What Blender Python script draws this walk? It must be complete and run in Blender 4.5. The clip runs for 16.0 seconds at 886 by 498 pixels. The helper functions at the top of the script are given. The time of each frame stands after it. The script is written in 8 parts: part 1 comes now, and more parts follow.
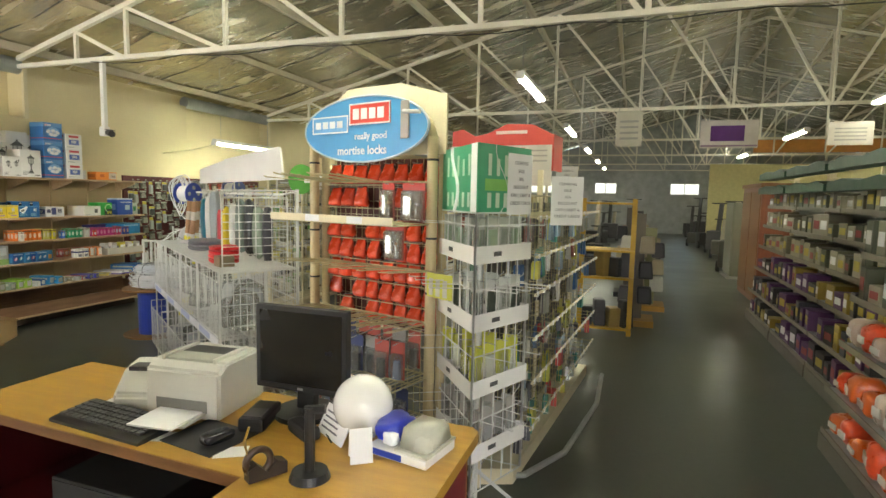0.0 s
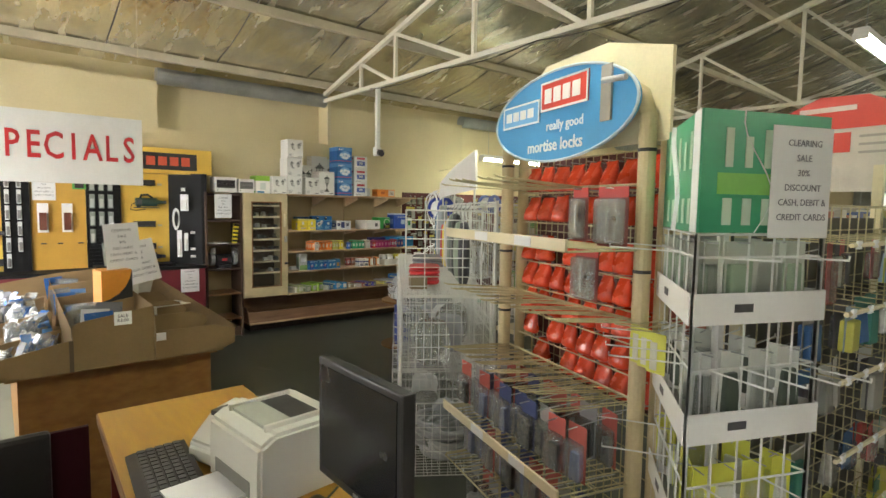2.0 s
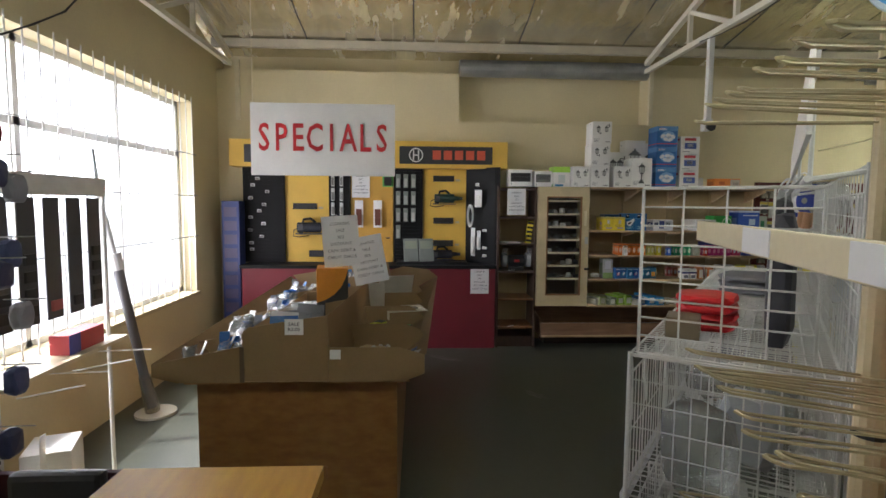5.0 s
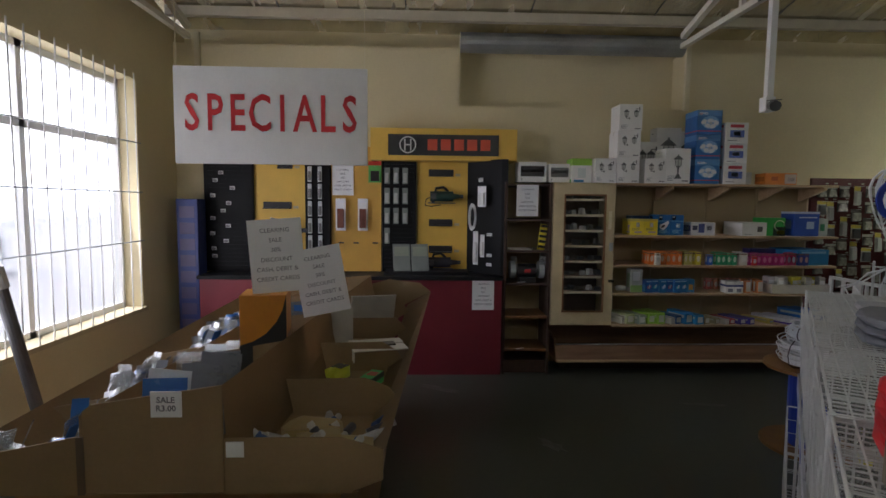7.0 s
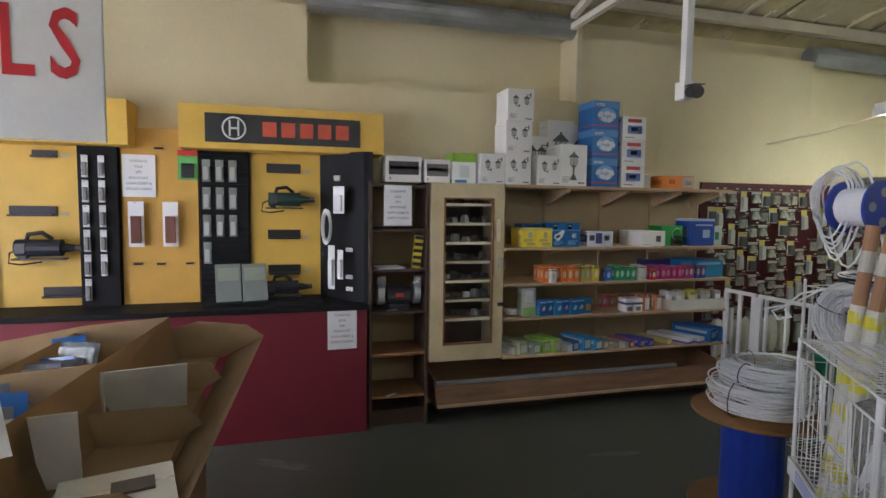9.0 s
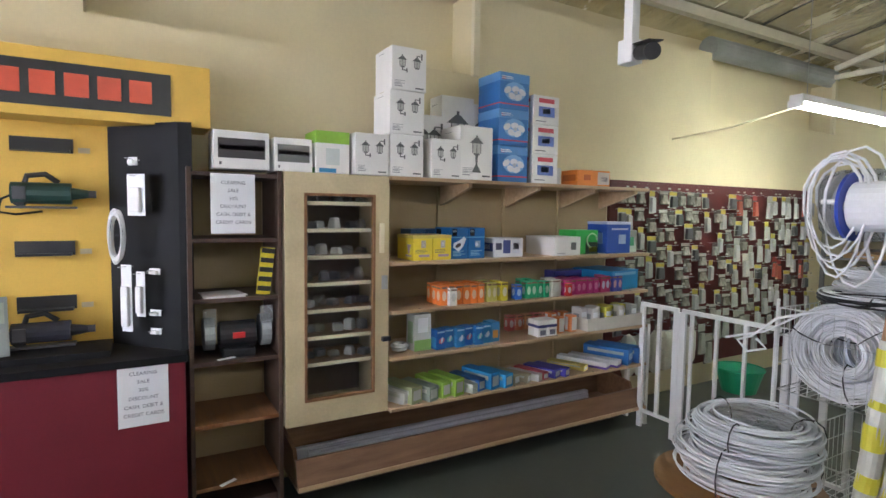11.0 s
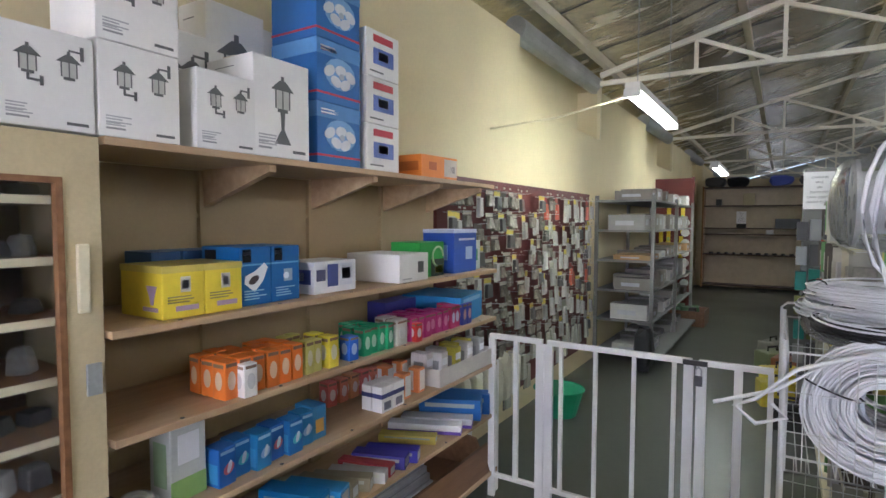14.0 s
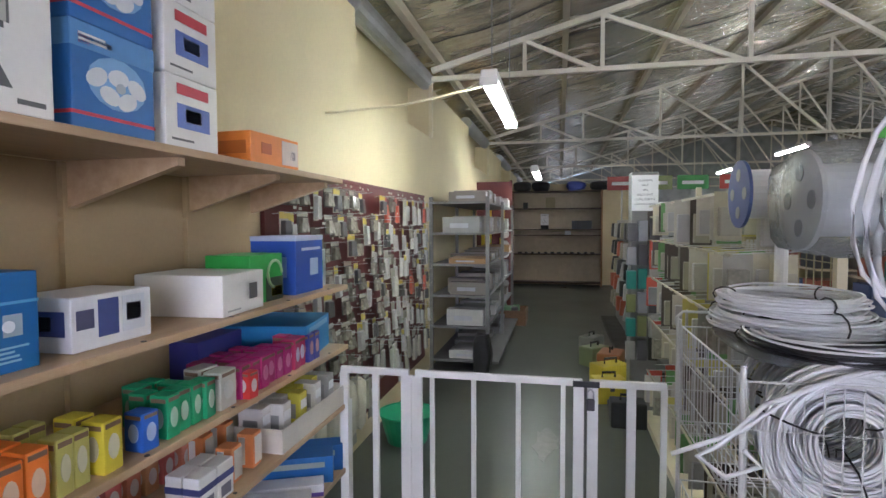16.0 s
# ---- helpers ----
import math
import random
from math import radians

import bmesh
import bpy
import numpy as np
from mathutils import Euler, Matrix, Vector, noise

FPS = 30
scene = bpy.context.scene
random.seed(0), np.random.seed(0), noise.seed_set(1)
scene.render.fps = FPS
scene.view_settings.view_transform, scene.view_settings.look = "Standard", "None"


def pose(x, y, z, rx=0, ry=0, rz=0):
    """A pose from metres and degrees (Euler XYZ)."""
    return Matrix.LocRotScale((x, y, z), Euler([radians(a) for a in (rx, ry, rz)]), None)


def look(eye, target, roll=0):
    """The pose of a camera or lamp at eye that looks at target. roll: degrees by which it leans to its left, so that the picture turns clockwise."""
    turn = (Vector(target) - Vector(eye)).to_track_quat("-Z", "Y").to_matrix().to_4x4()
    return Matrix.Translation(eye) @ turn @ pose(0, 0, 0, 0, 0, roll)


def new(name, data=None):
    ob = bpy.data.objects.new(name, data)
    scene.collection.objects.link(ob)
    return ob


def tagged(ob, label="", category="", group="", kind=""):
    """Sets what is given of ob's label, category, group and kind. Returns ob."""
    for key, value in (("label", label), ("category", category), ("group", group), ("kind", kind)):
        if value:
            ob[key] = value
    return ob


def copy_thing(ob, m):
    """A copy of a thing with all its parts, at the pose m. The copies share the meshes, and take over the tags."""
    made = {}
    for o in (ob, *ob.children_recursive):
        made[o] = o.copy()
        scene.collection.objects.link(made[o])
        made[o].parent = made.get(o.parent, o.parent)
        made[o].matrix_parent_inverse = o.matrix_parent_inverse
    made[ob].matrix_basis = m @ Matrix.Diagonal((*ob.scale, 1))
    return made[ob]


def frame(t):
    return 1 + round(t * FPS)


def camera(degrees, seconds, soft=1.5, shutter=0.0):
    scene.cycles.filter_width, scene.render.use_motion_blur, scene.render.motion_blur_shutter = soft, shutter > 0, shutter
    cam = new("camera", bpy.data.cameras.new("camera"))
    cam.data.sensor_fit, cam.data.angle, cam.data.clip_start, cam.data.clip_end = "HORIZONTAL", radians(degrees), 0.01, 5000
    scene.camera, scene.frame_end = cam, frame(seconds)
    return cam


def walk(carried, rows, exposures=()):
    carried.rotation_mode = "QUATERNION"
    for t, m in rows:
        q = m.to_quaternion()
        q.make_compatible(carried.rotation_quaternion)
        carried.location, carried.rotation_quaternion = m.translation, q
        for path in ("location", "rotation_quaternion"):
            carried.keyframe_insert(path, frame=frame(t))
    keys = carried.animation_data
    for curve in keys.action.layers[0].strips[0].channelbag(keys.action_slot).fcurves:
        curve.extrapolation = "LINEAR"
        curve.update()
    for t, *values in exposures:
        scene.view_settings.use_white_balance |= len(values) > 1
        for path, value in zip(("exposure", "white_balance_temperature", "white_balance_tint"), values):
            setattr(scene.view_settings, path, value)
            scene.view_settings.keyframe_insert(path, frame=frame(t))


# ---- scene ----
cam = camera(78.8, 16.0)
METRES, EYE, LEAN, TURN = 8.0, 1.735, 1.2, 19.1
ROWS = [
    (0.0, 0.0, 0.0, 0.0, 0.25, -6.0, -2.34),
    (0.5, 0.01, 0.0302, 0.0009, 10.06, -5.56, -2.23),
    (1.0, 0.0206, 0.058, -0.0007, 16.94, -5.32, -2.1),
    (1.5, 0.0321, 0.0891, 0.0011, 25.33, -5.22, -1.83),
    (2.0, 0.0379, 0.1183, -0.0019, 31.22, -5.39, -1.7),
    (2.5, 0.035, 0.1526, -0.0024, 36.93, -5.58, -1.47),
    (3.0, 0.0328, 0.1854, -0.0059, 42.73, -5.68, -1.27),
    (3.5, 0.0257, 0.22, -0.0052, 53.71, -5.87, -0.81),
    (4.0, 0.0122, 0.2462, -0.0089, 62.78, -5.91, -0.58),
    (4.5, -0.0033, 0.2669, -0.0117, 67.38, -5.91, -0.43),
    (7.0, -0.1339, 0.3415, -0.0162, 68.92, -5.98, -0.61),
    (7.5, -0.165, 0.3628, -0.0131, 65.71, -5.9, -0.74),
    (8.0, -0.1976, 0.3792, -0.0157, 62.19, -5.75, -0.83),
    (8.5, -0.2323, 0.3954, -0.0153, 58.53, -5.59, -0.92),
    (11.0, -0.3762, 0.4988, -0.0205, 41.3, -4.96, -1.39),
    (11.5, -0.4068, 0.5211, -0.0208, 37.41, -4.65, -1.34),
    (12.0, -0.4376, 0.5378, -0.0219, 33.17, -4.48, -1.4),
    (12.5, -0.4632, 0.5536, -0.0234, 27.18, -4.17, -1.31),
    (13.0, -0.4831, 0.5762, -0.0247, 22.3, -4.02, -1.27),
    (13.5, -0.5003, 0.5995, -0.0251, 17.73, -3.8, -1.21),
    (14.0, -0.5176, 0.6235, -0.0252, 13.08, -3.64, -1.2),
    (14.5, -0.5336, 0.6465, -0.0247, 7.88, -3.38, -1.11),
    (15.0, -0.5416, 0.6656, -0.0257, 3.67, -3.26, -1.11),
    (15.5, -0.5466, 0.6862, -0.0256, -1.59, -3.09, -1.08),
    (16.0, -0.5506, 0.6995, -0.0262, -6.84, -2.94, -0.96),
]
EXPOSURES = [(0.0, 1.36, 6450, 10), (1.5, 1.14, 6350, 11), (3.0, 1.06, 6300, 13), (4.5, 0.6, 5950, 16), (7.0, -0.5, 5700, 21), (8.0, 0.0, 5650, 19), (8.5, 0.25, 5600, 20), (11.0, 1.24, 5500, 21), (12.5, 1.24, 5450, 22), (16.0, 1.3, 5350, 26)]
walk(cam, [(t, pose(0, 0, EYE, 0, LEAN, 0) @ pose(0, 0, 0, 0, 0, TURN) @ pose(METRES * x, METRES * y, METRES * z, 90 + pitch, roll, yaw)) for t, x, y, z, yaw, pitch, roll in ROWS], EXPOSURES)

# ---- world and large lights ----
world = bpy.data.worlds.new("world")
scene.world = world
world.use_nodes = True
wn = world.node_tree
sky = wn.nodes.new("ShaderNodeTexSky")
sky.sky_type, sky.sun_disc = "NISHITA", False
sky.sun_elevation, sky.sun_rotation = radians(55), radians(200)
wn.links.new(sky.outputs[0], wn.nodes["Background"].inputs[0])
wn.nodes["Background"].inputs[1].default_value = 0.15


def area_lamp(name, m, sx, sy, watts, colour=(1, 1, 1)):
    d = bpy.data.lights.new(name, "AREA")
    d.shape, d.size, d.size_y, d.energy, d.color = "RECTANGLE", sx, sy, watts, colour
    ob = new(name, d)
    ob.matrix_world = m
    return ob


sun_data = bpy.data.lights.new("sun", "SUN")
sun_data.energy, sun_data.angle, sun_data.color = 5.0, radians(0.5), (1, 0.95, 0.87)
sun = new("sun", sun_data)
sun.matrix_world = look((0, 0, 20), (-3, 12, 0))
# the sky's light in the window and in the open entrance
area_lamp("window_sky_light", pose(-5.0, -0.42, 1.72, 105, 0, 0), 3.4, 1.9, 56, (1, 0.93, 0.85))
area_lamp("entrance_sky_light", pose(0.4, -0.42, 1.1, 100, 0, 0), 0.9, 1.9, 1.5, (1, 0.93, 0.82))

# ---- materials ----
def mat(name, col, rough=0.6, metal=0.0, var=0.12, scale=5.0, bump=0.1, bscale=80.0, stretch=(1, 1, 1), rnd=0.0, coat=0.0, trans=0.0, emit=0.0, spec=0.5):
    m = bpy.data.materials.new(name)
    m.use_nodes = True
    nt = m.node_tree
    n, li = nt.nodes, nt.links
    b = n["Principled BSDF"]
    b.inputs["Roughness"].default_value, b.inputs["Metallic"].default_value = rough, metal
    b.inputs["Coat Weight"].default_value, b.inputs["Transmission Weight"].default_value = coat, trans
    b.inputs["Specular IOR Level"].default_value = spec
    tc, mp = n.new("ShaderNodeTexCoord"), n.new("ShaderNodeMapping")
    mp.inputs["Scale"].default_value = stretch
    li.new(tc.outputs["Object"], mp.inputs[0])
    big, fine = n.new("ShaderNodeTexNoise"), n.new("ShaderNodeTexNoise")
    big.inputs["Scale"].default_value, big.inputs["Detail"].default_value = scale, 5
    fine.inputs["Scale"].default_value, fine.inputs["Detail"].default_value = bscale, 4
    li.new(mp.outputs[0], big.inputs[0]), li.new(mp.outputs[0], fine.inputs[0])
    add = n.new("ShaderNodeMath")
    add.operation = "MULTIPLY_ADD"
    add.inputs[1].default_value = 0.35
    li.new(fine.outputs[0], add.inputs[0]), li.new(big.outputs[0], add.inputs[2])
    ramp = n.new("ShaderNodeValToRGB")
    ramp.color_ramp.elements[0].position, ramp.color_ramp.elements[1].position = 0.4, 0.95
    ramp.color_ramp.elements[0].color = (*[max(0, c * (1 - var)) for c in col], 1)
    ramp.color_ramp.elements[1].color = (*[min(1, c * (1 + var)) for c in col], 1)
    li.new(add.outputs[0], ramp.inputs[0])
    out = ramp.outputs[0]
    if rnd:
        oi, hsv = n.new("ShaderNodeObjectInfo"), n.new("ShaderNodeHueSaturation")
        mr = n.new("ShaderNodeMapRange")
        mr.inputs[3].default_value, mr.inputs[4].default_value = 1 - rnd, 1 + rnd
        li.new(oi.outputs["Random"], mr.inputs[0]), li.new(mr.outputs[0], hsv.inputs["Value"]), li.new(out, hsv.inputs["Color"])
        out = hsv.outputs[0]
    li.new(out, b.inputs["Base Color"])
    rr = n.new("ShaderNodeMapRange")
    rr.inputs[3].default_value, rr.inputs[4].default_value = max(0.02, rough - 0.12), min(1, rough + 0.12)
    li.new(big.outputs[0], rr.inputs[0]), li.new(rr.outputs[0], b.inputs["Roughness"])
    if bump:
        bp = n.new("ShaderNodeBump")
        bp.inputs["Strength"].default_value, bp.inputs["Distance"].default_value = bump, 0.01
        li.new(add.outputs[0], bp.inputs["Height"]), li.new(bp.outputs[0], b.inputs["Normal"])
    if emit:
        b.inputs["Emission Color"].default_value, b.inputs["Emission Strength"].default_value = (*col, 1), emit
    return m


def wood(name, dark, light, rough=0.45, along=(1, 12, 12), rnd=0.12):
    m = mat(name, light, rough, var=0.1, scale=3, bump=0.08, bscale=40, stretch=along, rnd=rnd)
    ramp = [x for x in m.node_tree.nodes if x.type == "VALTORGB"][0]
    ramp.color_ramp.elements[0].color, ramp.color_ramp.elements[1].color = (*dark, 1), (*light, 1)
    return m


PLASTER = mat("cream plaster", (0.7, 0.615, 0.38), 0.75, var=0.08, scale=1.3, bump=0.15, bscale=45)
PLASTER_LO = mat("cream plaster ledge", (0.6, 0.52, 0.33), 0.8, var=0.12, scale=1.6, bump=0.2, bscale=45)
CONCRETE = mat("painted concrete floor", (0.07, 0.078, 0.06), 0.33, var=0.25, scale=0.8, bump=0, bscale=22)
for _n in CONCRETE.node_tree.nodes:
    if _n.type == "VALTORGB":
        _n.color_ramp.elements[0].position = 0.25
FOIL = mat("silver roof foil", (0.82, 0.78, 0.64), 0.25, 0.88, var=0.2, scale=1.5, bump=0.9, bscale=8, stretch=(1.1, 3.6, 1))
for _n in FOIL.node_tree.nodes:
    if _n.type == "BUMP":
        _n.inputs["Distance"].default_value = 0.045
TRUSSWHITE = mat("white truss paint", (0.8, 0.77, 0.66), 0.5, var=0.06, bump=0.05)
PURLIN = mat("cream purlin paint", (0.55, 0.5, 0.38), 0.55, var=0.12, bump=0.05)
GALV = mat("galvanised steel", (0.42, 0.44, 0.44), 0.45, 0.7, var=0.25, scale=3)
WHITE = mat("white powder coat", (0.8, 0.8, 0.78), 0.4, var=0.05, bump=0.03)
WIRE = mat("white plastic-coated wire", (0.64, 0.65, 0.63), 0.4, var=0.08, bump=0.03)
CREAMWIRE = mat("cream coated wire", (0.46, 0.41, 0.24), 0.4, var=0.08, bump=0.03)
CREAM = mat("cream enamel", (0.72, 0.65, 0.45), 0.42, var=0.1, bump=0.05)
OLDCREAM = mat("yellowed cream paint", (0.55, 0.46, 0.27), 0.5, var=0.18, scale=4, bump=0.12)
MAROON = mat("maroon paint", (0.16, 0.014, 0.024), 0.5, var=0.15, scale=3, bump=0.06)
DARKMAROON = mat("dark maroon laminate", (0.035, 0.005, 0.009), 0.6, var=0.15, scale=3, bump=0.04, spec=0.2)
DARKRED = mat("dark red paint", (0.1, 0.016, 0.014), 0.5, var=0.2, scale=3, bump=0.06)
BLACK = mat("black plastic", (0.02, 0.02, 0.021), 0.42, var=0.3, bump=0.05)
CHARCOAL = mat("charcoal board", (0.007, 0.0075, 0.009), 0.6, var=0.2, bump=0.05, spec=0.25)
DARKSTEEL = mat("dull grey steel", (0.2, 0.2, 0.19), 0.5, 0.3, var=0.2, scale=4)
CHROME = mat("polished chrome", (0.75, 0.75, 0.74), 0.1, 1.0, var=0.08, bump=0.02)
YELLOW = mat("yellow display board", (0.72, 0.46, 0.07), 0.5, var=0.08, bump=0.04)
ORANGEBOARD = mat("ochre display board", (0.62, 0.36, 0.06), 0.5, var=0.08, bump=0.04)
DESKTOP = wood("yellow veneer", (0.36, 0.185, 0.024), (0.5, 0.29, 0.045), 0.35, (1.5, 10, 10), 0.02)
EDGE = wood("brown timber", (0.16, 0.07, 0.025), (0.3, 0.15, 0.06), 0.5)
OSB = wood("varnished ply", (0.19, 0.085, 0.022), (0.3, 0.16, 0.05), 0.45, (4, 4, 9))
SHELFWOOD = wood("pale pine shelf", (0.42, 0.28, 0.15), (0.58, 0.42, 0.25), 0.5, (10, 1, 10))
BACKBOARD = mat("tan backboard", (0.4, 0.3, 0.16), 0.6, var=0.1, scale=2, bump=0.06)
DARKWOOD = wood("dark shelf timber", (0.035, 0.02, 0.014), (0.08, 0.045, 0.03), 0.55)
BASEWOOD = wood("brown base board", (0.15, 0.075, 0.035), (0.27, 0.15, 0.08), 0.5, (10, 1, 10))
CARD = mat("brown cardboard", (0.25, 0.17, 0.08), 0.8, var=0.12, scale=6, bump=0.08)
PAPER = mat("white paper", (0.82, 0.83, 0.84), 0.7, var=0.04, bump=0.04)
SIGNBOARD = mat("grey white board", (0.72, 0.72, 0.7), 0.6, var=0.06, bump=0.04)
INK = mat("grey ink", (0.17, 0.17, 0.2), 0.7, var=0.1, bump=0)
REDINK = mat("red letters", (0.5, 0.02, 0.025), 0.5, var=0.1, bump=0)
PRINTER = mat("pale grey plastic", (0.62, 0.62, 0.56), 0.4, var=0.04, bump=0.02)
GREYPL = mat("dark grey plastic", (0.07, 0.07, 0.075), 0.45, var=0.2, bump=0.04)
GLOBE = mat("opal glass", (0.85, 0.84, 0.8), 0.12, var=0.02, bump=0, coat=0.5)
BLUE = mat("blue plastic", (0.02, 0.05, 0.35), 0.35, var=0.15, bump=0.03)
GREENPR = mat("green plastic", (0.02, 0.3, 0.14), 0.4, var=0.15, bump=0.03)
TUBE = mat("lit fluorescent tube", (1.0, 0.98, 0.77), 0.4, var=0, bump=0, emit=40.0)
# Weaker copy of the tube, so the wall beside it isn't lit too brightly.
DIMTUBE = mat("dimmer fluorescent tube", (0.98, 1.0, 0.74), 0.4, var=0, bump=0, emit=24.0)
REDFAB = mat("red-orange packaging", (0.62, 0.07, 0.02), 0.3, var=0.25, scale=14, bump=0.3, bscale=30, rnd=0.15)
SKYBLUE = mat("sky blue board", (0.06, 0.3, 0.62), 0.35, var=0.08, bump=0.02)
REDBOARD = mat("red board", (0.62, 0.05, 0.03), 0.4, var=0.08, bump=0.02)
CLEAR = bpy.data.materials.new("clear crinkled plastic")
CLEAR.use_nodes = True
_t = CLEAR.node_tree
_n, _l = _t.nodes, _t.links
_n.remove(_n["Principled BSDF"])
_see, _dif, _gls, _m1, _m2 = [_n.new("ShaderNode" + q) for q in ("BsdfTransparent", "BsdfDiffuse", "BsdfGlossy", "MixShader", "MixShader")]
_fre, _noi, _bmp = [_n.new("ShaderNode" + q) for q in ("Fresnel", "TexNoise", "Bump")]
_see.inputs[0].default_value, _dif.inputs[0].default_value, _gls.inputs[0].default_value = (0.9, 0.92, 0.91, 1), (0.6, 0.63, 0.62, 1), (1, 1, 1, 1)
_gls.inputs["Roughness"].default_value, _fre.inputs[0].default_value, _m1.inputs[0].default_value = 0.06, 1.5, 0.15
_noi.inputs["Scale"].default_value, _bmp.inputs["Strength"].default_value, _bmp.inputs["Distance"].default_value = 22, 0.5, 0.02
_l.new(_noi.outputs[0], _bmp.inputs["Height"])
for _q in (_gls, _fre):
    _l.new(_bmp.outputs[0], _q.inputs["Normal"])
_l.new(_see.outputs[0], _m1.inputs[1]), _l.new(_dif.outputs[0], _m1.inputs[2]), _l.new(_fre.outputs[0], _m2.inputs[0])
_l.new(_m1.outputs[0], _m2.inputs[1]), _l.new(_gls.outputs[0], _m2.inputs[2]), _l.new(_m2.outputs[0], _n["Material Output"].inputs[0])
CABLE = mat("white cable", (0.78, 0.79, 0.8), 0.4, var=0.08, bump=0.02)
BLACKCABLE = mat("black cable", (0.015, 0.015, 0.015), 0.4, var=0.08, bump=0.02)
GLASS = mat("window glass", (0.95, 0.97, 0.96), 0.03, var=0, bump=0, trans=1.0)
SCREEN = mat("matt monitor screen", (0.008, 0.008, 0.009), 0.25, var=0.1, bump=0)


# ---- geometry helpers ----
def box(bm, x0, x1, y0, y1, z0, z1, bev=0.0, m=None):
    q = bmesh.ops.create_cube(bm, size=1, matrix=Matrix.Translation(((x0 + x1) / 2, (y0 + y1) / 2, (z0 + z1) / 2)) @ Matrix.Diagonal((abs(x1 - x0), abs(y1 - y0), abs(z1 - z0), 1)))
    vs = q["verts"]
    if bev:
        es = {e for v in vs for e in v.link_edges}
        r = bmesh.ops.bevel(bm, geom=list(es), offset=bev, segments=2, affect="EDGES", profile=0.6)
        vs = [v for v in r["verts"]] if not m else list({v for f in r["faces"] for v in f.verts} | {v for v in vs if v.is_valid})
    if m:
        bmesh.ops.transform(bm, matrix=m, verts=vs)
    return bm


def B(x0, x1, y0, y1, z0, z1, bev=0.0):
    return box(bmesh.new(), x0, x1, y0, y1, z0, z1, bev)


def rod(bm, a, b, r, seg=8, r2=None):
    a, b = Vector(a), Vector(b)
    d = b - a
    m = Matrix.Translation((a + b) / 2) @ d.to_track_quat("Z", "Y").to_matrix().to_4x4()
    bmesh.ops.create_cone(bm, cap_ends=True, segments=seg, radius1=r, radius2=r if r2 is None else r2, depth=d.length, matrix=m)
    return bm


def R(a, b, r, seg=8, r2=None):
    return rod(bmesh.new(), a, b, r, seg, r2)


def bar(bm, a, b, w, h):
    """A square-section bar from a to b."""
    a, b = Vector(a), Vector(b)
    d = b - a
    m = Matrix.Translation((a + b) / 2) @ d.to_track_quat("Z", "Y").to_matrix().to_4x4() @ Matrix.Diagonal((w, h, d.length, 1))
    bmesh.ops.create_cube(bm, size=1, matrix=m)
    return bm


def tube(bm, pts, r, seg=6, closed=False):
    """A round tube along a line of points."""
    pts = [Vector(p) for p in pts]
    n = len(pts)
    rings = []
    for i, p in enumerate(pts):
        if closed:
            d = pts[(i + 1) % n] - pts[i - 1]
        else:
            d = pts[min(i + 1, n - 1)] - pts[max(i - 1, 0)]
        q = d.to_track_quat("Z", "Y")
        rings.append([bm.verts.new(p + q @ Vector((r * math.cos(k * math.tau / seg), r * math.sin(k * math.tau / seg), 0))) for k in range(seg)])
    for i in range(n if closed else n - 1):
        u, v = rings[i], rings[(i + 1) % n]
        # choose the shift that keeps the skin from twisting
        s = min(range(seg), key=lambda k: (u[0].co - v[k].co).length)
        for k in range(seg):
            bm.faces.new((u[k], u[(k + 1) % seg], v[(k + 1 + s) % seg], v[(k + s) % seg]))
    if not closed:
        bm.faces.new(rings[0][::-1]), bm.faces.new(rings[-1])
    return bm


def prism(bm, pts, axis, lo, hi):
    """Extrude a 2D outline along an axis ('x', 'y' or 'z')."""
    def at(p, h):
        return {"x": (h, p[0], p[1]), "y": (p[0], h, p[1]), "z": (p[0], p[1], h)}[axis]
    a, b = [bm.verts.new(at(p, lo)) for p in pts], [bm.verts.new(at(p, hi)) for p in pts]
    n = len(pts)
    for i in range(n):
        bm.faces.new((a[i], a[(i + 1) % n], b[(i + 1) % n], b[i]))
    bm.faces.new(a[::-1]), bm.faces.new(b)
    bmesh.ops.recalc_face_normals(bm, faces=bm.faces)
    return bm


def mesh_of(name, bm, material, smooth=False):
    me = bpy.data.meshes.new(name)
    bm.normal_update()
    bm.to_mesh(me)
    bm.free()
    me.materials.append(material)
    if smooth:
        me.polygons.foreach_set("use_smooth", [True] * len(me.polygons))
    return me


def part(name, bm, material, parent, label="", smooth=False):
    ob = new(name, mesh_of(name, bm, material, smooth))
    ob.parent = parent
    return tagged(ob, label) if label else ob


def struct(name, bm, material, label="", category=""):
    return tagged(new(name, mesh_of(name, bm, material)), label, category, kind="structure")


def thing(name, x, y, z, rz, label, category, group=""):
    ob = new(name)
    ob.empty_display_size = 0.1
    ob.matrix_basis = pose(x, y, z, 0, 0, rz)
    return tagged(ob, label, category, group)


def words(name, text, size, m, material, parent, depth=0.001, bold=0.0, spread=1.0):
    """Lettering as a mesh, centred at m, reading along m's x with m's y up."""
    cu = bpy.data.curves.new(name, "FONT")
    cu.body, cu.size, cu.align_x, cu.align_y, cu.extrude, cu.offset = text, size, "CENTER", "CENTER", depth, bold
    cu.resolution_u, cu.space_line = 2, spread
    tmp = bpy.data.objects.new(name, cu)
    scene.collection.objects.link(tmp)
    me = bpy.data.meshes.new_from_object(tmp.evaluated_get(bpy.context.evaluated_depsgraph_get()))
    bpy.data.objects.remove(tmp)
    me.transform(m)
    me.materials.clear()
    me.materials.append(material)
    ob = new(name, me)
    ob.parent = parent
    return ob

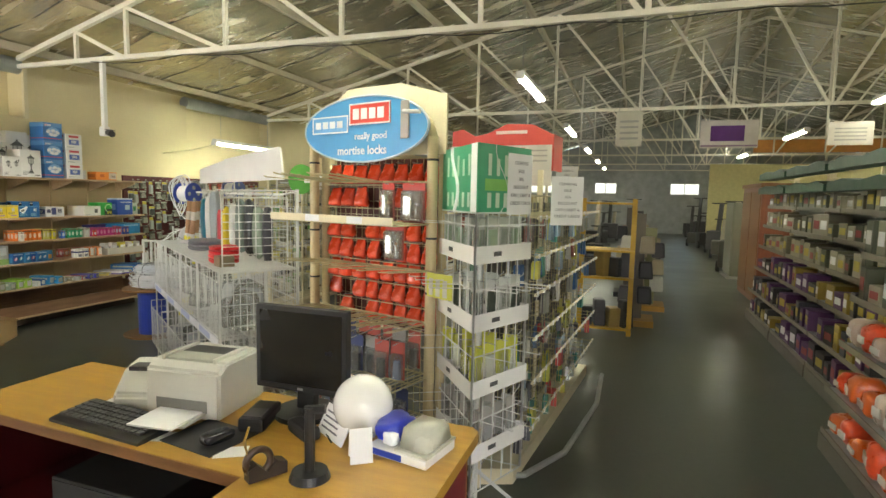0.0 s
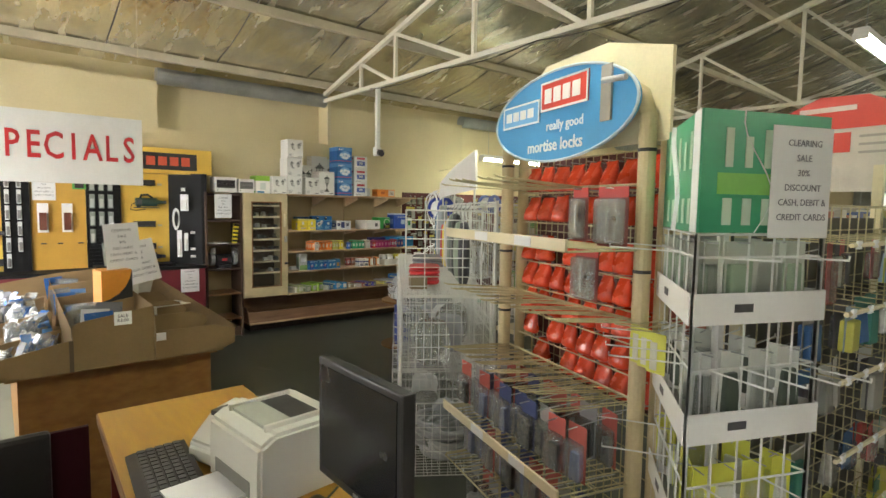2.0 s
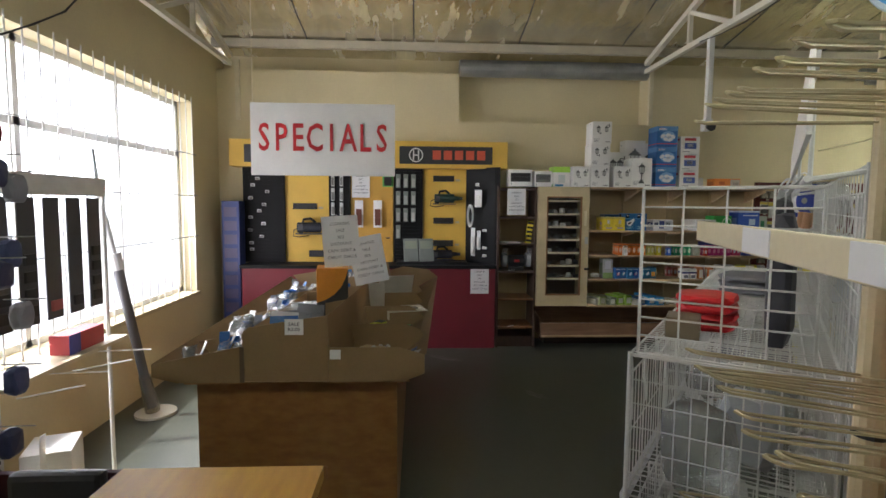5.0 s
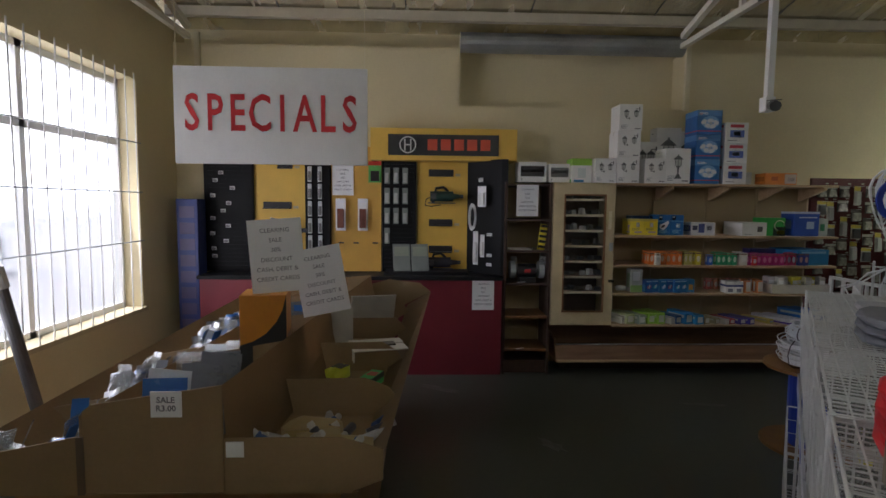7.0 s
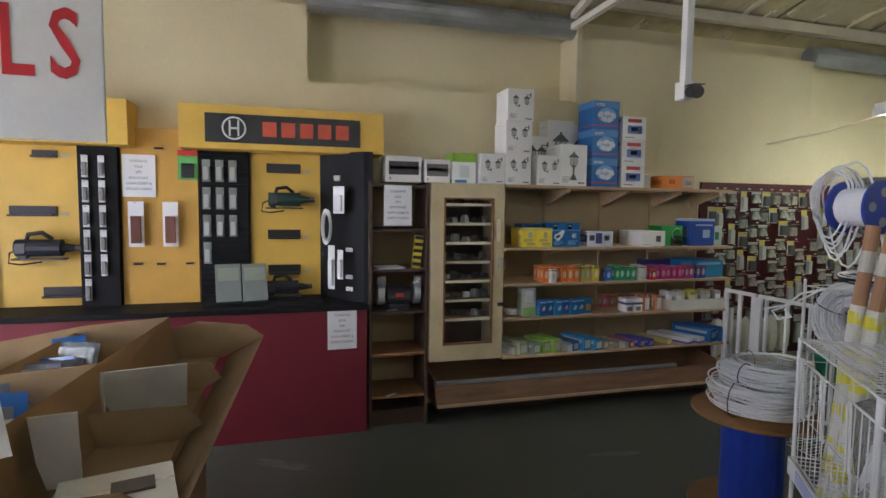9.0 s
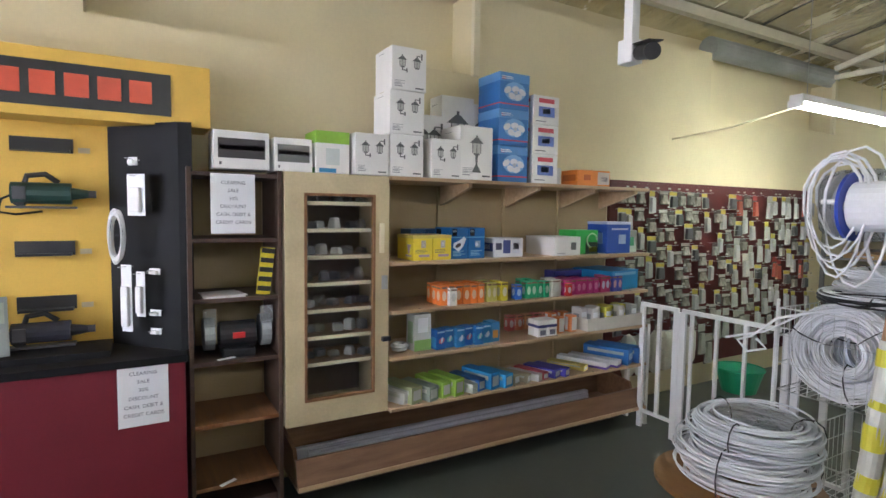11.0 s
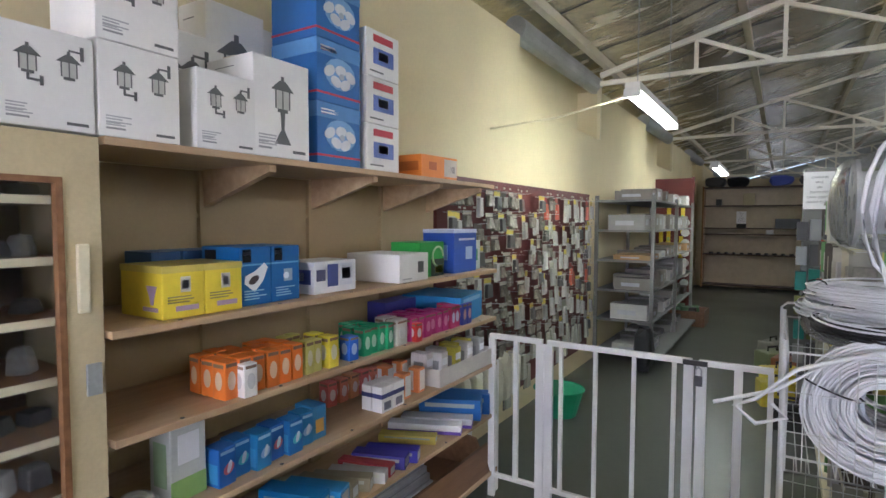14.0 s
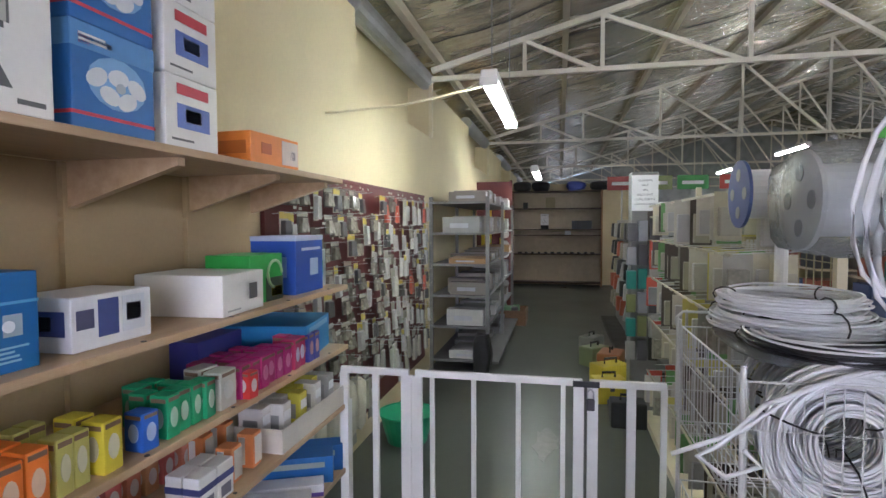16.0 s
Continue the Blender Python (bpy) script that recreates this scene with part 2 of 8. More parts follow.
# ---- the large structure ----
WX, SY, EX, NY = -7.45, -0.25, 12.95, 31.0
HEEL, SLOPE, RIDGE = 3.33, 0.263, 2.75

struct("ground", B(-300, 120, -120, 120, -0.35, -0.16), mat("pale paving", (0.62, 0.6, 0.55), 0.8, var=0.15, scale=0.6), "pale sunlit paving outside the shop", "ground")
floor = struct("floor", B(WX - 0.3, EX + 0.3, SY - 0.3, NY + 0.3, -0.15, 0), CONCRETE, "worn dark grey-green painted concrete floor", "floor")


def roof_z(x):
    return HEEL + 0.06 + SLOPE * (min(x, 2 * RIDGE - x) - WX)


# south wall with the barred window and the entrance
WIN = (-6.72, -3.3, 0.71, 2.68)
DOOR = (-0.1, 0.9, 0.0, 2.1)
sw = bmesh.new()
for x0, x1, z0, z1 in ((WX - 0.3, WIN[0], 0, 3.3), (WIN[0], WIN[1], 0, WIN[2]), (WIN[0], WIN[1], WIN[3], 3.3), (WIN[1], DOOR[0], 0, 3.3), (DOOR[0], DOOR[1], DOOR[3], 3.3), (DOOR[1], EX + 0.3, 0, 3.3)):
    box(sw, x0, x1, SY - 0.23, SY, z0, z1)
prism(sw, [(WX - 0.3, 3.3), (EX + 0.3, 3.3), (RIDGE, roof_z(RIDGE) + 0.1)], "y", SY - 0.23, SY)
struct("wall_south", sw, PLASTER, "cream plastered wall with a wide barred window", "wall")

# west wall: upper panels set back between the trusses
ww = bmesh.new()
box(ww, WX - 0.5, WX - 0.26, SY, NY, 0, 3.55)
BAYS = (2.58, 7.58, 12.5, 17.4, 22.3)
y = SY
box(ww, WX - 0.26, WX, SY, NY, 0, 2.63)
for b in BAYS:
    box(ww, WX - 0.26, WX, y, b, 2.63, 3.2)
    y = b + 2.29
box(ww, WX - 0.26, WX, y, NY, 2.63, 3.2)
struct("wall_west", ww, PLASTER, "cream plastered wall with set-back upper panels", "wall")
struct("wall_east", B(EX, EX + 0.3, SY, NY, 0, 3.5), PLASTER, "cream plastered far side wall", "wall")
FAR_WINDOWS = ((-6.0, -4.0), (-2.0, -0.9), (1.85, 3.2), (5.0, 7.0))
nw = B(WX - 0.3, EX + 0.3, NY, NY + 0.2, 0, 2.05)
box(nw, WX - 0.3, EX + 0.3, NY, NY + 0.2, 2.65, 3.3)
x = WX - 0.3
for x0, x1 in FAR_WINDOWS + ((EX + 0.3, 0),):
    box(nw, x, x0, NY, NY + 0.2, 2.05, 2.65)
    x = x1
prism(nw, [(WX - 0.3, 3.3), (EX + 0.3, 3.3), (RIDGE, roof_z(RIDGE) + 0.1)], "y", NY, NY + 0.2)
struct("wall_north", nw, GALV, "grey sheet-clad end wall", "wall")

# roof sheets
rf = bmesh.new()
for s in (-1, 1):
    e = WX - 0.5 if s < 0 else 2 * RIDGE - WX + 0.5
    prism(rf, [(RIDGE, roof_z(RIDGE) + 0.12), (e, roof_z(e) + 0.12), (e, roof_z(e) + 0.2), (RIDGE, roof_z(RIDGE) + 0.2)], "y", SY - 0.6, NY + 0.6)
struct("roof_sheeting", rf, GALV, "galvanised roof sheeting above the foil", "roof")
PURLIN_X = [WX + 0.12 + i * 1.38 for i in range(8)]


def foil_height(u, y):
    """The foil's underside: it rests on the purlins, sags between them, wrinkles along the slope and laps at its seams."""
    k = (u - PURLIN_X[0]) / 1.38
    hang = math.sin(math.pi * (k - math.floor(k))) ** 2 if 0 < k < 7.3 else 0.15
    strip = math.floor((y + 0.4) / 1.22)
    v = (y + 0.4) / 1.22 - strip
    n1 = noise.noise(Vector((u * 0.9 + strip * 7, y * 7.0, 0.3)))
    n2 = noise.noise(Vector((u * 2.6, y * 15.0 + u * 2.0, 4.0 + strip)))
    wrinkle = 0.018 * (1 - abs(n1) * 2) + 0.007 * n2
    lap = 0.016 * (v if strip % 2 else 1 - v)
    return roof_z(u) + 0.1 - hang * (0.032 + wrinkle + 0.012 * noise.noise(Vector((u, y * 0.9, 9)))) - lap * 0.5


verts, faces = [], []
for s in (-1, 1):
    e = WX - 0.3
    nx = 78 if s < 0 else 52
    ys, y = [], SY - 0.3
    while y < NY + 0.2:
        ys.append(y)
        y += (0.04 if y < 14 else 0.11) if s < 0 else (0.07 if y < 16 else 0.14)
    base = len(verts)
    for y in ys:
        for i in range(nx + 1):
            u = e + (RIDGE - e) * i / nx
            verts.append((u if s < 0 else 2 * RIDGE - u, y, foil_height(u, y)))
    for r in range(len(ys) - 1):
        for i in range(nx):
            a = base + r * (nx + 1) + i
            faces.append((a, a + 1, a + nx + 2, a + nx + 1))
me = bpy.data.meshes.new("ceiling")
me.from_pydata(verts, [], faces)
me.materials.append(FOIL)
me.polygons.foreach_set("use_smooth", [True] * len(me.polygons))
ceiling = tagged(new("ceiling", me), "wrinkled silver foil insulation under a pitched roof", "ceiling", kind="structure")
# dark straps over the foil seams, from eaves to ridge
for k in range(12):
    y = -0.4 + 1.22 * k
    if y > SY + 0.1:
        struct("foil_strap", tube(bmesh.new(), [(u, y, foil_height(u, y) - 0.004) for u in [WX + 0.02 + q * 0.3 for q in range(33)]], 0.006, 4), GREYPL, "dark strap along a foil seam", "strap")

# purlins along the hall
k = 0
for s in (-1, 1):
    for i in range(8):
        x = WX + 0.12 + i * 1.38
        x = x if s < 0 else 2 * RIDGE - x
        ob = struct("purlin", B(x - 0.035, x + 0.035, SY, NY, roof_z(x) - 0.005, roof_z(x) + 0.085), PURLIN, "cream steel roof purlin", "purlin")

# trusses
NODES = [-7.3, -6.38, -5.58, -4.18, -2.78, -1.37, 0.04, 1.42]
TRUSS_Y = [-0.08, 4.82, 9.75, 14.68, 19.6, 24.5, 29.4]


def truss():
    t = tagged(new("roof_truss"), "white painted welded steel roof truss", "roof truss", "roof trusses")
    zt = lambda x: HEEL + SLOPE * (min(x, 2 * RIDGE - x) - WX)
    zb = 3.25
    for s in (-1, 1):
        f = lambda x: x if s < 0 else 2 * RIDGE - x
        part("top_chord", bar(bmesh.new(), (f(-7.4), 0, zt(-7.4)), (RIDGE, 0, zt(RIDGE)), 0.055, 0.055), TRUSSWHITE, t)
        part("bottom_chord", bar(bmesh.new(), (f(-7.4), 0, zb), (RIDGE, 0, zb), 0.05, 0.05), TRUSSWHITE, t)
        for i, x in enumerate(NODES[1:]):
            part("upright", bar(bmesh.new(), (f(x), 0, zb), (f(x), 0, zt(x)), 0.04, 0.04), TRUSSWHITE, t)
            n = (NODES[1:] + [RIDGE])[i + 1]
            part("brace", bar(bmesh.new(), (f(x), 0, zt(x) - 0.02), (f(n) + s * 0.05, 0, zb), 0.04, 0.04), TRUSSWHITE, t)
    part("upright", bar(bmesh.new(), (RIDGE, 0, zb), (RIDGE, 0, zt(RIDGE)), 0.04, 0.04), TRUSSWHITE, t)
    return t


t0 = truss()
t0.matrix_basis = pose(0, TRUSS_Y[0], 0)
for y in TRUSS_Y[1:]:
    copy_thing(t0, pose(0, y, 0))
# posts that carry the trusses on the west wall
for y in TRUSS_Y:
    struct("wall_post", B(WX + 0.001, WX + 0.04, y + 0.05, y + 0.1, 2.62, 3.3), CREAM, "white steel stub post on the wall", "post")
# ducts in the set-back panels
for i, b in enumerate(BAYS):
    struct("eaves_duct", R((WX - 0.05, b + 0.003, 3.27), (WX - 0.05, b + 2.287, 3.27), 0.1, 16), GALV, "dull galvanised eaves pipe", "pipe")

# ---- small builders ----
_cols = {}


def C(r, g, b, rough=0.45, rnd=0.0, coat=0.0):
    k = (round(r, 3), round(g, 3), round(b, 3), rough, rnd, coat)
    if k not in _cols:
        _cols[k] = mat("printed %d" % len(_cols), (r, g, b), rough, var=0.1, scale=9, bump=0.05, bscale=60, rnd=rnd, coat=coat)
    return _cols[k]


WHITEBOX = mat("white carton", (0.78, 0.77, 0.74), 0.5, var=0.06, scale=7, bump=0.06, rnd=0.05)
LINE = C(0.12, 0.12, 0.12)
rng = random.Random(7)


def lump(seed, sx, sy, sz, sub=2, amp=0.18):
    """A crumpled bag or soft pack standing on z = 0."""
    bm = bmesh.new()
    if sub == 1:
        g = random.Random(seed)
        box(bm, -sx / 2, sx / 2, -sy / 2, sy / 2, 0, sz, min(sx, sy, sz) * 0.18)
        kx, ky = g.uniform(-0.3, 0.3), g.uniform(0.6, 1.0)
        for v in bm.verts:
            q = v.co.z / sz
            v.co.x, v.co.y = v.co.x * (1 + (ky - 1) * q) + kx * sx * 0.3 * q, v.co.y * (1 + (ky - 1) * q)
        return bm
    bmesh.ops.create_icosphere(bm, subdivisions=sub, radius=0.5)
    for v in bm.verts:
        n = noise.noise(v.co * 3.1 + Vector((seed, seed * 0.7, 0)))
        c = v.co * (1 + amp * 2 * n)
        sq = [math.copysign(abs(q * 2) ** 0.6, q) * 0.5 for q in c]
        v.co = Vector((sq[0] * sx, sq[1] * sy, max(0, (sq[2] + 0.5)) * sz))
    return bm


def mesh_panel(bm, o, u, v, nu, nv, r=0.002, rf=0.0035):
    """Welded wire: nu wires along u, nv along v, with a heavier rim."""
    o, u, v = Vector(o), Vector(u), Vector(v)
    for i in range(nv + 1):
        p = o + u * (i / nv)
        tube(bm, [p, p + v], rf if i in (0, nv) else r, 5)
    for i in range(nu + 1):
        p = o + v * (i / nu)
        tube(bm, [p, p + u], rf if i in (0, nu) else r, 5)
    return bm


def coil(bm, r, thick, n, wide, high, seed, axis="z", segs=40):
    """n loose turns of cable of radius about r; wide and high: the bundle's section."""
    g = random.Random(seed)
    for i in range(n):
        rr, h = r + g.uniform(-0.5, 0.5) * wide, g.uniform(0, 1) * high
        tx, ty, ph = g.gauss(0, 0.05), g.gauss(0, 0.05), g.uniform(0, 6.3)
        ex = g.uniform(0.97, 1.05)
        pts = []
        for k in range(segs):
            a = k * math.tau / segs
            q = rr * (1 + 0.02 * math.sin(3 * a + ph))
            x, y = q * math.cos(a) * ex, q * math.sin(a)
            z = max(thick, h + x * tx + y * ty + thick)
            pts.append((x, y, z) if axis == "z" else (x, -z, y))
        tube(bm, pts, thick, 6, True)
    return bm


NOTICE = "CLEARING\nSALE\n30%\nDISCOUNT\nCASH, DEBIT &\nCREDIT CARDS"


def notice(x, y, z, rx, ry, rz, label, w=0.21, h=0.297, text=True):
    """A printed sheet, hung upright; its face looks along local -y."""
    t = thing("notice_sheet", x, y, z, 0, label, "notice", "clearance notices")
    t.matrix_basis = pose(x, y, z, rx, ry, rz)
    xs = [w * (i / 6 - 0.5) for i in range(7)]
    curl = [(x, 0.003 * math.sin(9 * x)) for x in xs]
    bm = prism(bmesh.new(), curl + [(x, y + 0.0012) for x, y in reversed(curl)], "z", -h / 2, h / 2)
    part("sheet", bm, PAPER, t)
    words("lettering", NOTICE, 0.0245, pose(0, -0.006, 0.005, 90, 0, 0), INK, t, 0.0004, 0.0, 1.6)
    return t


def pack_box(name, label, cat, x, y, z, rz, d, w, h, body, art=(), side=(), group="", lid=None):
    """A carton: its printed front looks along +x, its printed side along -y. art: (y0, y1, z0, z1, material) in parts of w and h."""
    t = thing(name, x, y, z, rz, label, cat, group)
    part("carton", B(-d / 2, d / 2, -w / 2, w / 2, 0, h, min(0.004, 0.04 * h)), body, t)
    for a in art:
        part("print", B(d / 2 - 0.001, d / 2 + 0.0012, w * (a[0] - 0.5), w * (a[1] - 0.5), h * a[2], h * a[3]), a[4], t)
    for a in side:
        part("print", B(d * (a[0] - 0.5), d * (a[1] - 0.5), -w / 2 - 0.0012, -w / 2 + 0.001, h * a[2], h * a[3]), a[4], t)
    if lid:
        part("lid", B(-d / 2 - 0.001, d / 2 + 0.001, -w / 2 - 0.001, w / 2 + 0.001, h - 0.018, h + 0.002), lid, t)
    return t


def oval(parent, x, yc, zc, ry, rz, material, name="picture", tilt=0.0, axis="x"):
    """A flat oval print on a carton's face."""
    ring = []
    for k in range(14):
        a = k * math.tau / 14
        p, q = ry * math.cos(a), rz * math.sin(a)
        ring.append((yc + p * math.cos(tilt) - q * math.sin(tilt), zc + p * math.sin(tilt) + q * math.cos(tilt)))
    return part(name, prism(bmesh.new(), ring, axis, x - 0.001, x + 0.0016), material, parent)


def small_print(parent, x, y0, y1, z0, n, step, material, seed=0):
    """Lines of unreadable print as one block of bars."""
    q = random.Random(seed)
    bm = bmesh.new()
    for k in range(n):
        e = y0 + (y1 - y0) * q.uniform(0.55, 1.0)
        box(bm, x - 0.0008, x + 0.0015, y0, e, z0 + k * step, z0 + k * step + step * 0.45)
    return part("small_print", bm, material, parent)


# ---- lamps ----
def strip_lamp(y0, x, z, length, glow=None):
    drop = roof_z(x) + 0.1 - z
    t = thing("strip_light", x, y0, z, 0, "lit fluorescent strip light with white batten", "strip light", "fluorescent strip lights")
    part("batten", B(-0.05, 0.05, 0, length, 0.02, 0.075, 0.006), WHITE, t)
    part("tube", R((-0.028, 0.03, 0.0), (-0.028, length - 0.03, 0.0), 0.018, 10), glow or TUBE, t)
    part("tube", R((0.028, 0.03, 0.0), (0.028, length - 0.03, 0.0), 0.018, 10), glow or TUBE, t)
    for y in (0.0, length):
        part("lamp_holder", B(-0.055, 0.055, y - 0.012, y + 0.012, -0.025, 0.03, 0.004), WHITE, t)
    for y in (0.15, length - 0.15):
        part("hanger", R((0, y, 0.07), (0, y, drop), 0.003, 5), GALV, t)
    return t


strip_lamp(7.1, -6.42, 2.5, 1.5, DIMTUBE)
strip_lamp(11.6, -6.36, 2.4, 1.5, DIMTUBE)
for y in (1.75, 6.4, 11.0, 15.6, 20.2, 25.0):
    strip_lamp(y, -1.32, 3.14, 1.55)
for y in (3.0, 7.6, 12.3, 17.9, 23.2):
    strip_lamp(y, 3.1, 3.14, 1.55)
# This row is out of view, added to light the wide hall.
for y in (5.0, 12.0, 19.0):
    strip_lamp(y, 8.0, 3.14, 1.55)

# conduit from the wall to the first strip light
struct("conduit", tube(bmesh.new(), [(-7.45, 7.05, 2.35), (-7.0, 7.25, 2.42), (-6.47, 7.5, 2.58)], 0.009, 6), CREAM, "cream cable conduit to the light", "conduit")
# cable slung along the truss
struct("slung_cable", tube(bmesh.new(), [(-6.1 + i * 0.35, 4.78, 3.22 - 0.05 * abs(math.sin(i * 0.8))) for i in range(30)], 0.006, 5), BLACKCABLE, "thin black cable tied along the truss", "cable")

struct("wall_cable", tube(bmesh.new(), [(-5.1, SY + 0.02, 3.35), (-4.914, SY + 0.03, 3.12), (-4.655, SY + 0.04, 2.88), (-4.343, SY + 0.045, 2.7), (-4.08, SY + 0.045, 2.56), (-3.6, SY + 0.03, 2.6), (-3.0, SY + 0.02, 2.9)], 0.007, 6), BLACKCABLE, "black cable slung down the window wall", "cable")

# security camera on its drop pole
t = thing("security_camera", -5.97, 4.82, 2.38, 0, "black bullet security camera on a white drop pole", "security camera")
part("pole", B(-0.025, 0.025, -0.025, 0.025, 0.02, 0.86, 0.003), WHITE, t)
part("junction_box", B(-0.04, 0.045, -0.045, 0.03, -0.02, 0.09, 0.006), WHITE, t)
part("camera_body", rod(R((0.06, -0.01, 0.02), (0.15, -0.04, 0.0), 0.034, 16), (0.15, -0.04, 0.0), (0.165, -0.048, -0.003), 0.038, 16), BLACK, t)
part("sunshield", bar(bmesh.new(), (0.05, -0.005, 0.058), (0.19, -0.06, 0.036), 0.07, 0.006), BLACK, t)
part("bracket", R((0.03, -0.01, 0.02), (0.08, -0.005, 0.0), 0.014, 8), BLACK, t)

# ---- hanging SPECIALS sign ----
t = thing("hanging_sign", -4.9, 1.405, 1.85, 0, "grey-white board lettered SPECIALS in red, hung by cord", "sign")
part("board", B(-0.008, 0.008, -0.515, 0.515, 0, 0.515, 0.002), SIGNBOARD, t)
for k, ch in enumerate("SPECIALS"):
    words("letter", ch, 0.275, pose(0.0105, -0.42 + k * 0.12, 0.262, 90, 0, 90) @ Matrix.Diagonal((0.66, 1, 1, 1)), REDINK, t, 0.001, 0.0035)
part("cord", R((0, -0.5, 0.51), (0, -0.5, 2.31), 0.003, 5), CREAM, t)
part("cord", R((0, 0.5, 0.51), (0, 0.5, 2.31), 0.0015, 5), CREAM, t)

# ---- window: frame, mullions, burglar bars ----
wx0, wx1, wz0, wz1 = WIN
t = tagged(new("window_1"), "wide white steel shop window with burglar bars", "window", kind="structure")
for nm, a in (("window_frame", (wx0, wx1, wz0, wz0 + 0.05)), ("window_frame", (wx0, wx1, wz1 - 0.05, wz1)), ("window_frame", (wx0, wx0 + 0.05, wz0, wz1)), ("window_frame", (wx1 - 0.05, wx1, wz0, wz1))):
    part(nm, B(a[0], a[1], SY - 0.2, SY - 0.15, a[2], a[3]), WHITE, t)
xs = [wx0 + (wx1 - wx0) * k / 3 for k in range(4)]
for x in xs[1:3]:
    part("mullion", B(x - 0.025, x + 0.025, SY - 0.2, SY - 0.15, wz0, wz1), WHITE, t)
part("transom", B(wx0, wx1, SY - 0.2, SY - 0.15, 2.12, 2.17), WHITE, t)
for i in range(3):
    for z0, z1 in ((wz0 + 0.05, 2.12), (2.17, wz1 - 0.05)):
        g = part("pane", B(xs[i] + 0.02, xs[i + 1] - 0.02, SY - 0.178, SY - 0.174, z0, z1), GLASS, t)
        g.visible_shadow = False
part("window_sill", B(wx0 - 0.03, wx1 + 0.03, SY - 0.15, SY + 0.03, wz0 - 0.03, wz0 + 0.003), PLASTER_LO, t)
x = wx0 + 0.06
while x < wx1:
    part("burglar_bar", R((x, SY + 0.02, wz0 - 0.03), (x, SY + 0.02, wz1 + 0.04), 0.006, 6), WHITE, t)
    x += 0.14
for z in (1.3, 1.72, 2.14):
    part("cross_bar", R((wx0, SY + 0.028, z), (wx1, SY + 0.028, z), 0.005, 6), GALV, t)

# outside, beyond the glass: bright hazy sky, hedge, parked car
struct("backdrop", B(-260, 60, -60.2, -60, -0.16, 60), mat("bright hazy sky", (1.0, 0.99, 0.97), 0.9, var=0, bump=0, emit=4.5), "bright white hazy sky beyond the street", "sky")
hedge = tagged(new("hedge", None), "far pale green hedge across the yard", "hedge")
bm = bmesh.new()
g = random.Random(3)
for i in range(900):
    p = Vector((g.uniform(-30, 14), g.gauss(-22, 0.8), max(0.0, g.uniform(0, 2.6) + 0.5 * math.sin(i))))
    m = Matrix.Translation(p) @ Euler((g.uniform(0, 6), g.uniform(0, 6), 0)).to_matrix().to_4x4()
    s = g.uniform(0.3, 0.6)
    bm.faces.new([bm.verts.new(m @ Vector(q)) for q in ((-s, 0, 0), (0, -s * 0.6, 0), (s, 0, 0), (0, s * 0.6, 0.1))])
part("foliage", bm, mat("hedge leaves", (0.08, 0.13, 0.05), 0.7, var=0.4), hedge)
for i in range(10):
    part("stem", R((-28 + i * 4.4, -22, -0.17), (-28 + i * 4.4, -22, 1.6), 0.08, 8, 0.03), EDGE, hedge)
car = thing("parked_car", -13.5, -9.0, -0.16, 0, "silver grey car parked outside the window", "car")
part("body", prism(bmesh.new(), [(-2.1, 0.3), (2.1, 0.3), (2.1, 0.75), (1.3, 0.9), (0.75, 1.4), (-0.9, 1.42), (-1.6, 0.95), (-2.1, 0.85)], "y", -0.82, 0.82), C(0.5, 0.52, 0.54, 0.25, 0, 0.5), car)
part("window", prism(bmesh.new(), [(1.1, 0.93), (0.68, 1.34), (-0.82, 1.35), (-1.35, 0.97)], "y", -0.83, 0.83), BLACK, car)
for x in (-1.3, 1.3):
    for y in (-0.75, 0.75):
        part("wheel", R((x, y - 0.1, 0.31), (x, y + 0.1, 0.31), 0.31, 18), BLACK, car)

# ---- tool counter and display on the west wall ----
t = thing("sales_counter", 0, 0, 0, 0, "maroon painted counter with charcoal top", "counter")
part("body", B(WX, -7.0, 0.13, 2.98, 0.0, 0.92), MAROON, t)
part("top", B(WX, -6.98, 0.11, 2.99, 0.92, 0.955, 0.004), CHARCOAL, t)
t = thing("blue_display_stand", -7.22, -0.02, 0, 0, "narrow dark blue upright display stand in the corner", "display stand")
part("column", B(-0.1, 0.1, -0.1, 0.1, 0.0, 1.67, 0.01), C(0.04, 0.06, 0.22), t)
for k in range(9):
    part("card", B(0.1, 0.104, -0.07, 0.07, 0.25 + k * 0.155, 0.36 + k * 0.155), C(0.1, 0.09, 0.2), t)
part("foot", B(-0.13, 0.13, -0.11, 0.12, 0.0, 0.03), BLACK, t)

disp = thing("tool_display", 0, 0, 0.955, 0, "yellow and black power tool display wall on the counter", "display wall")
for nm, y0, y1, mt, x1 in (("louvre_panel", 0.05, 0.53, CHARCOAL, -7.36), ("back_panel", 0.53, 1.05, YELLOW, -7.4), ("side_panel", 1.05, 1.29, CHARCOAL, -7.33), ("back_panel", 1.3, 1.8, ORANGEBOARD, -7.37), ("louvre_panel", 1.81, 2.15, CHARCOAL, -7.37), ("back_panel", 2.16, 2.67, YELLOW, -7.4)):
    part(nm, B(WX, x1, y0, y1, 0, 1.12 if nm != "back_panel" or mt is YELLOW else 1.25), mt, disp)
part("wing_panel", prism(bmesh.new(), [(-7.4, 2.67), (-7.08, 2.97), (-7.06, 3.03), (-7.4, 3.03)], "z", 0, 1.12), CHARCOAL, disp)
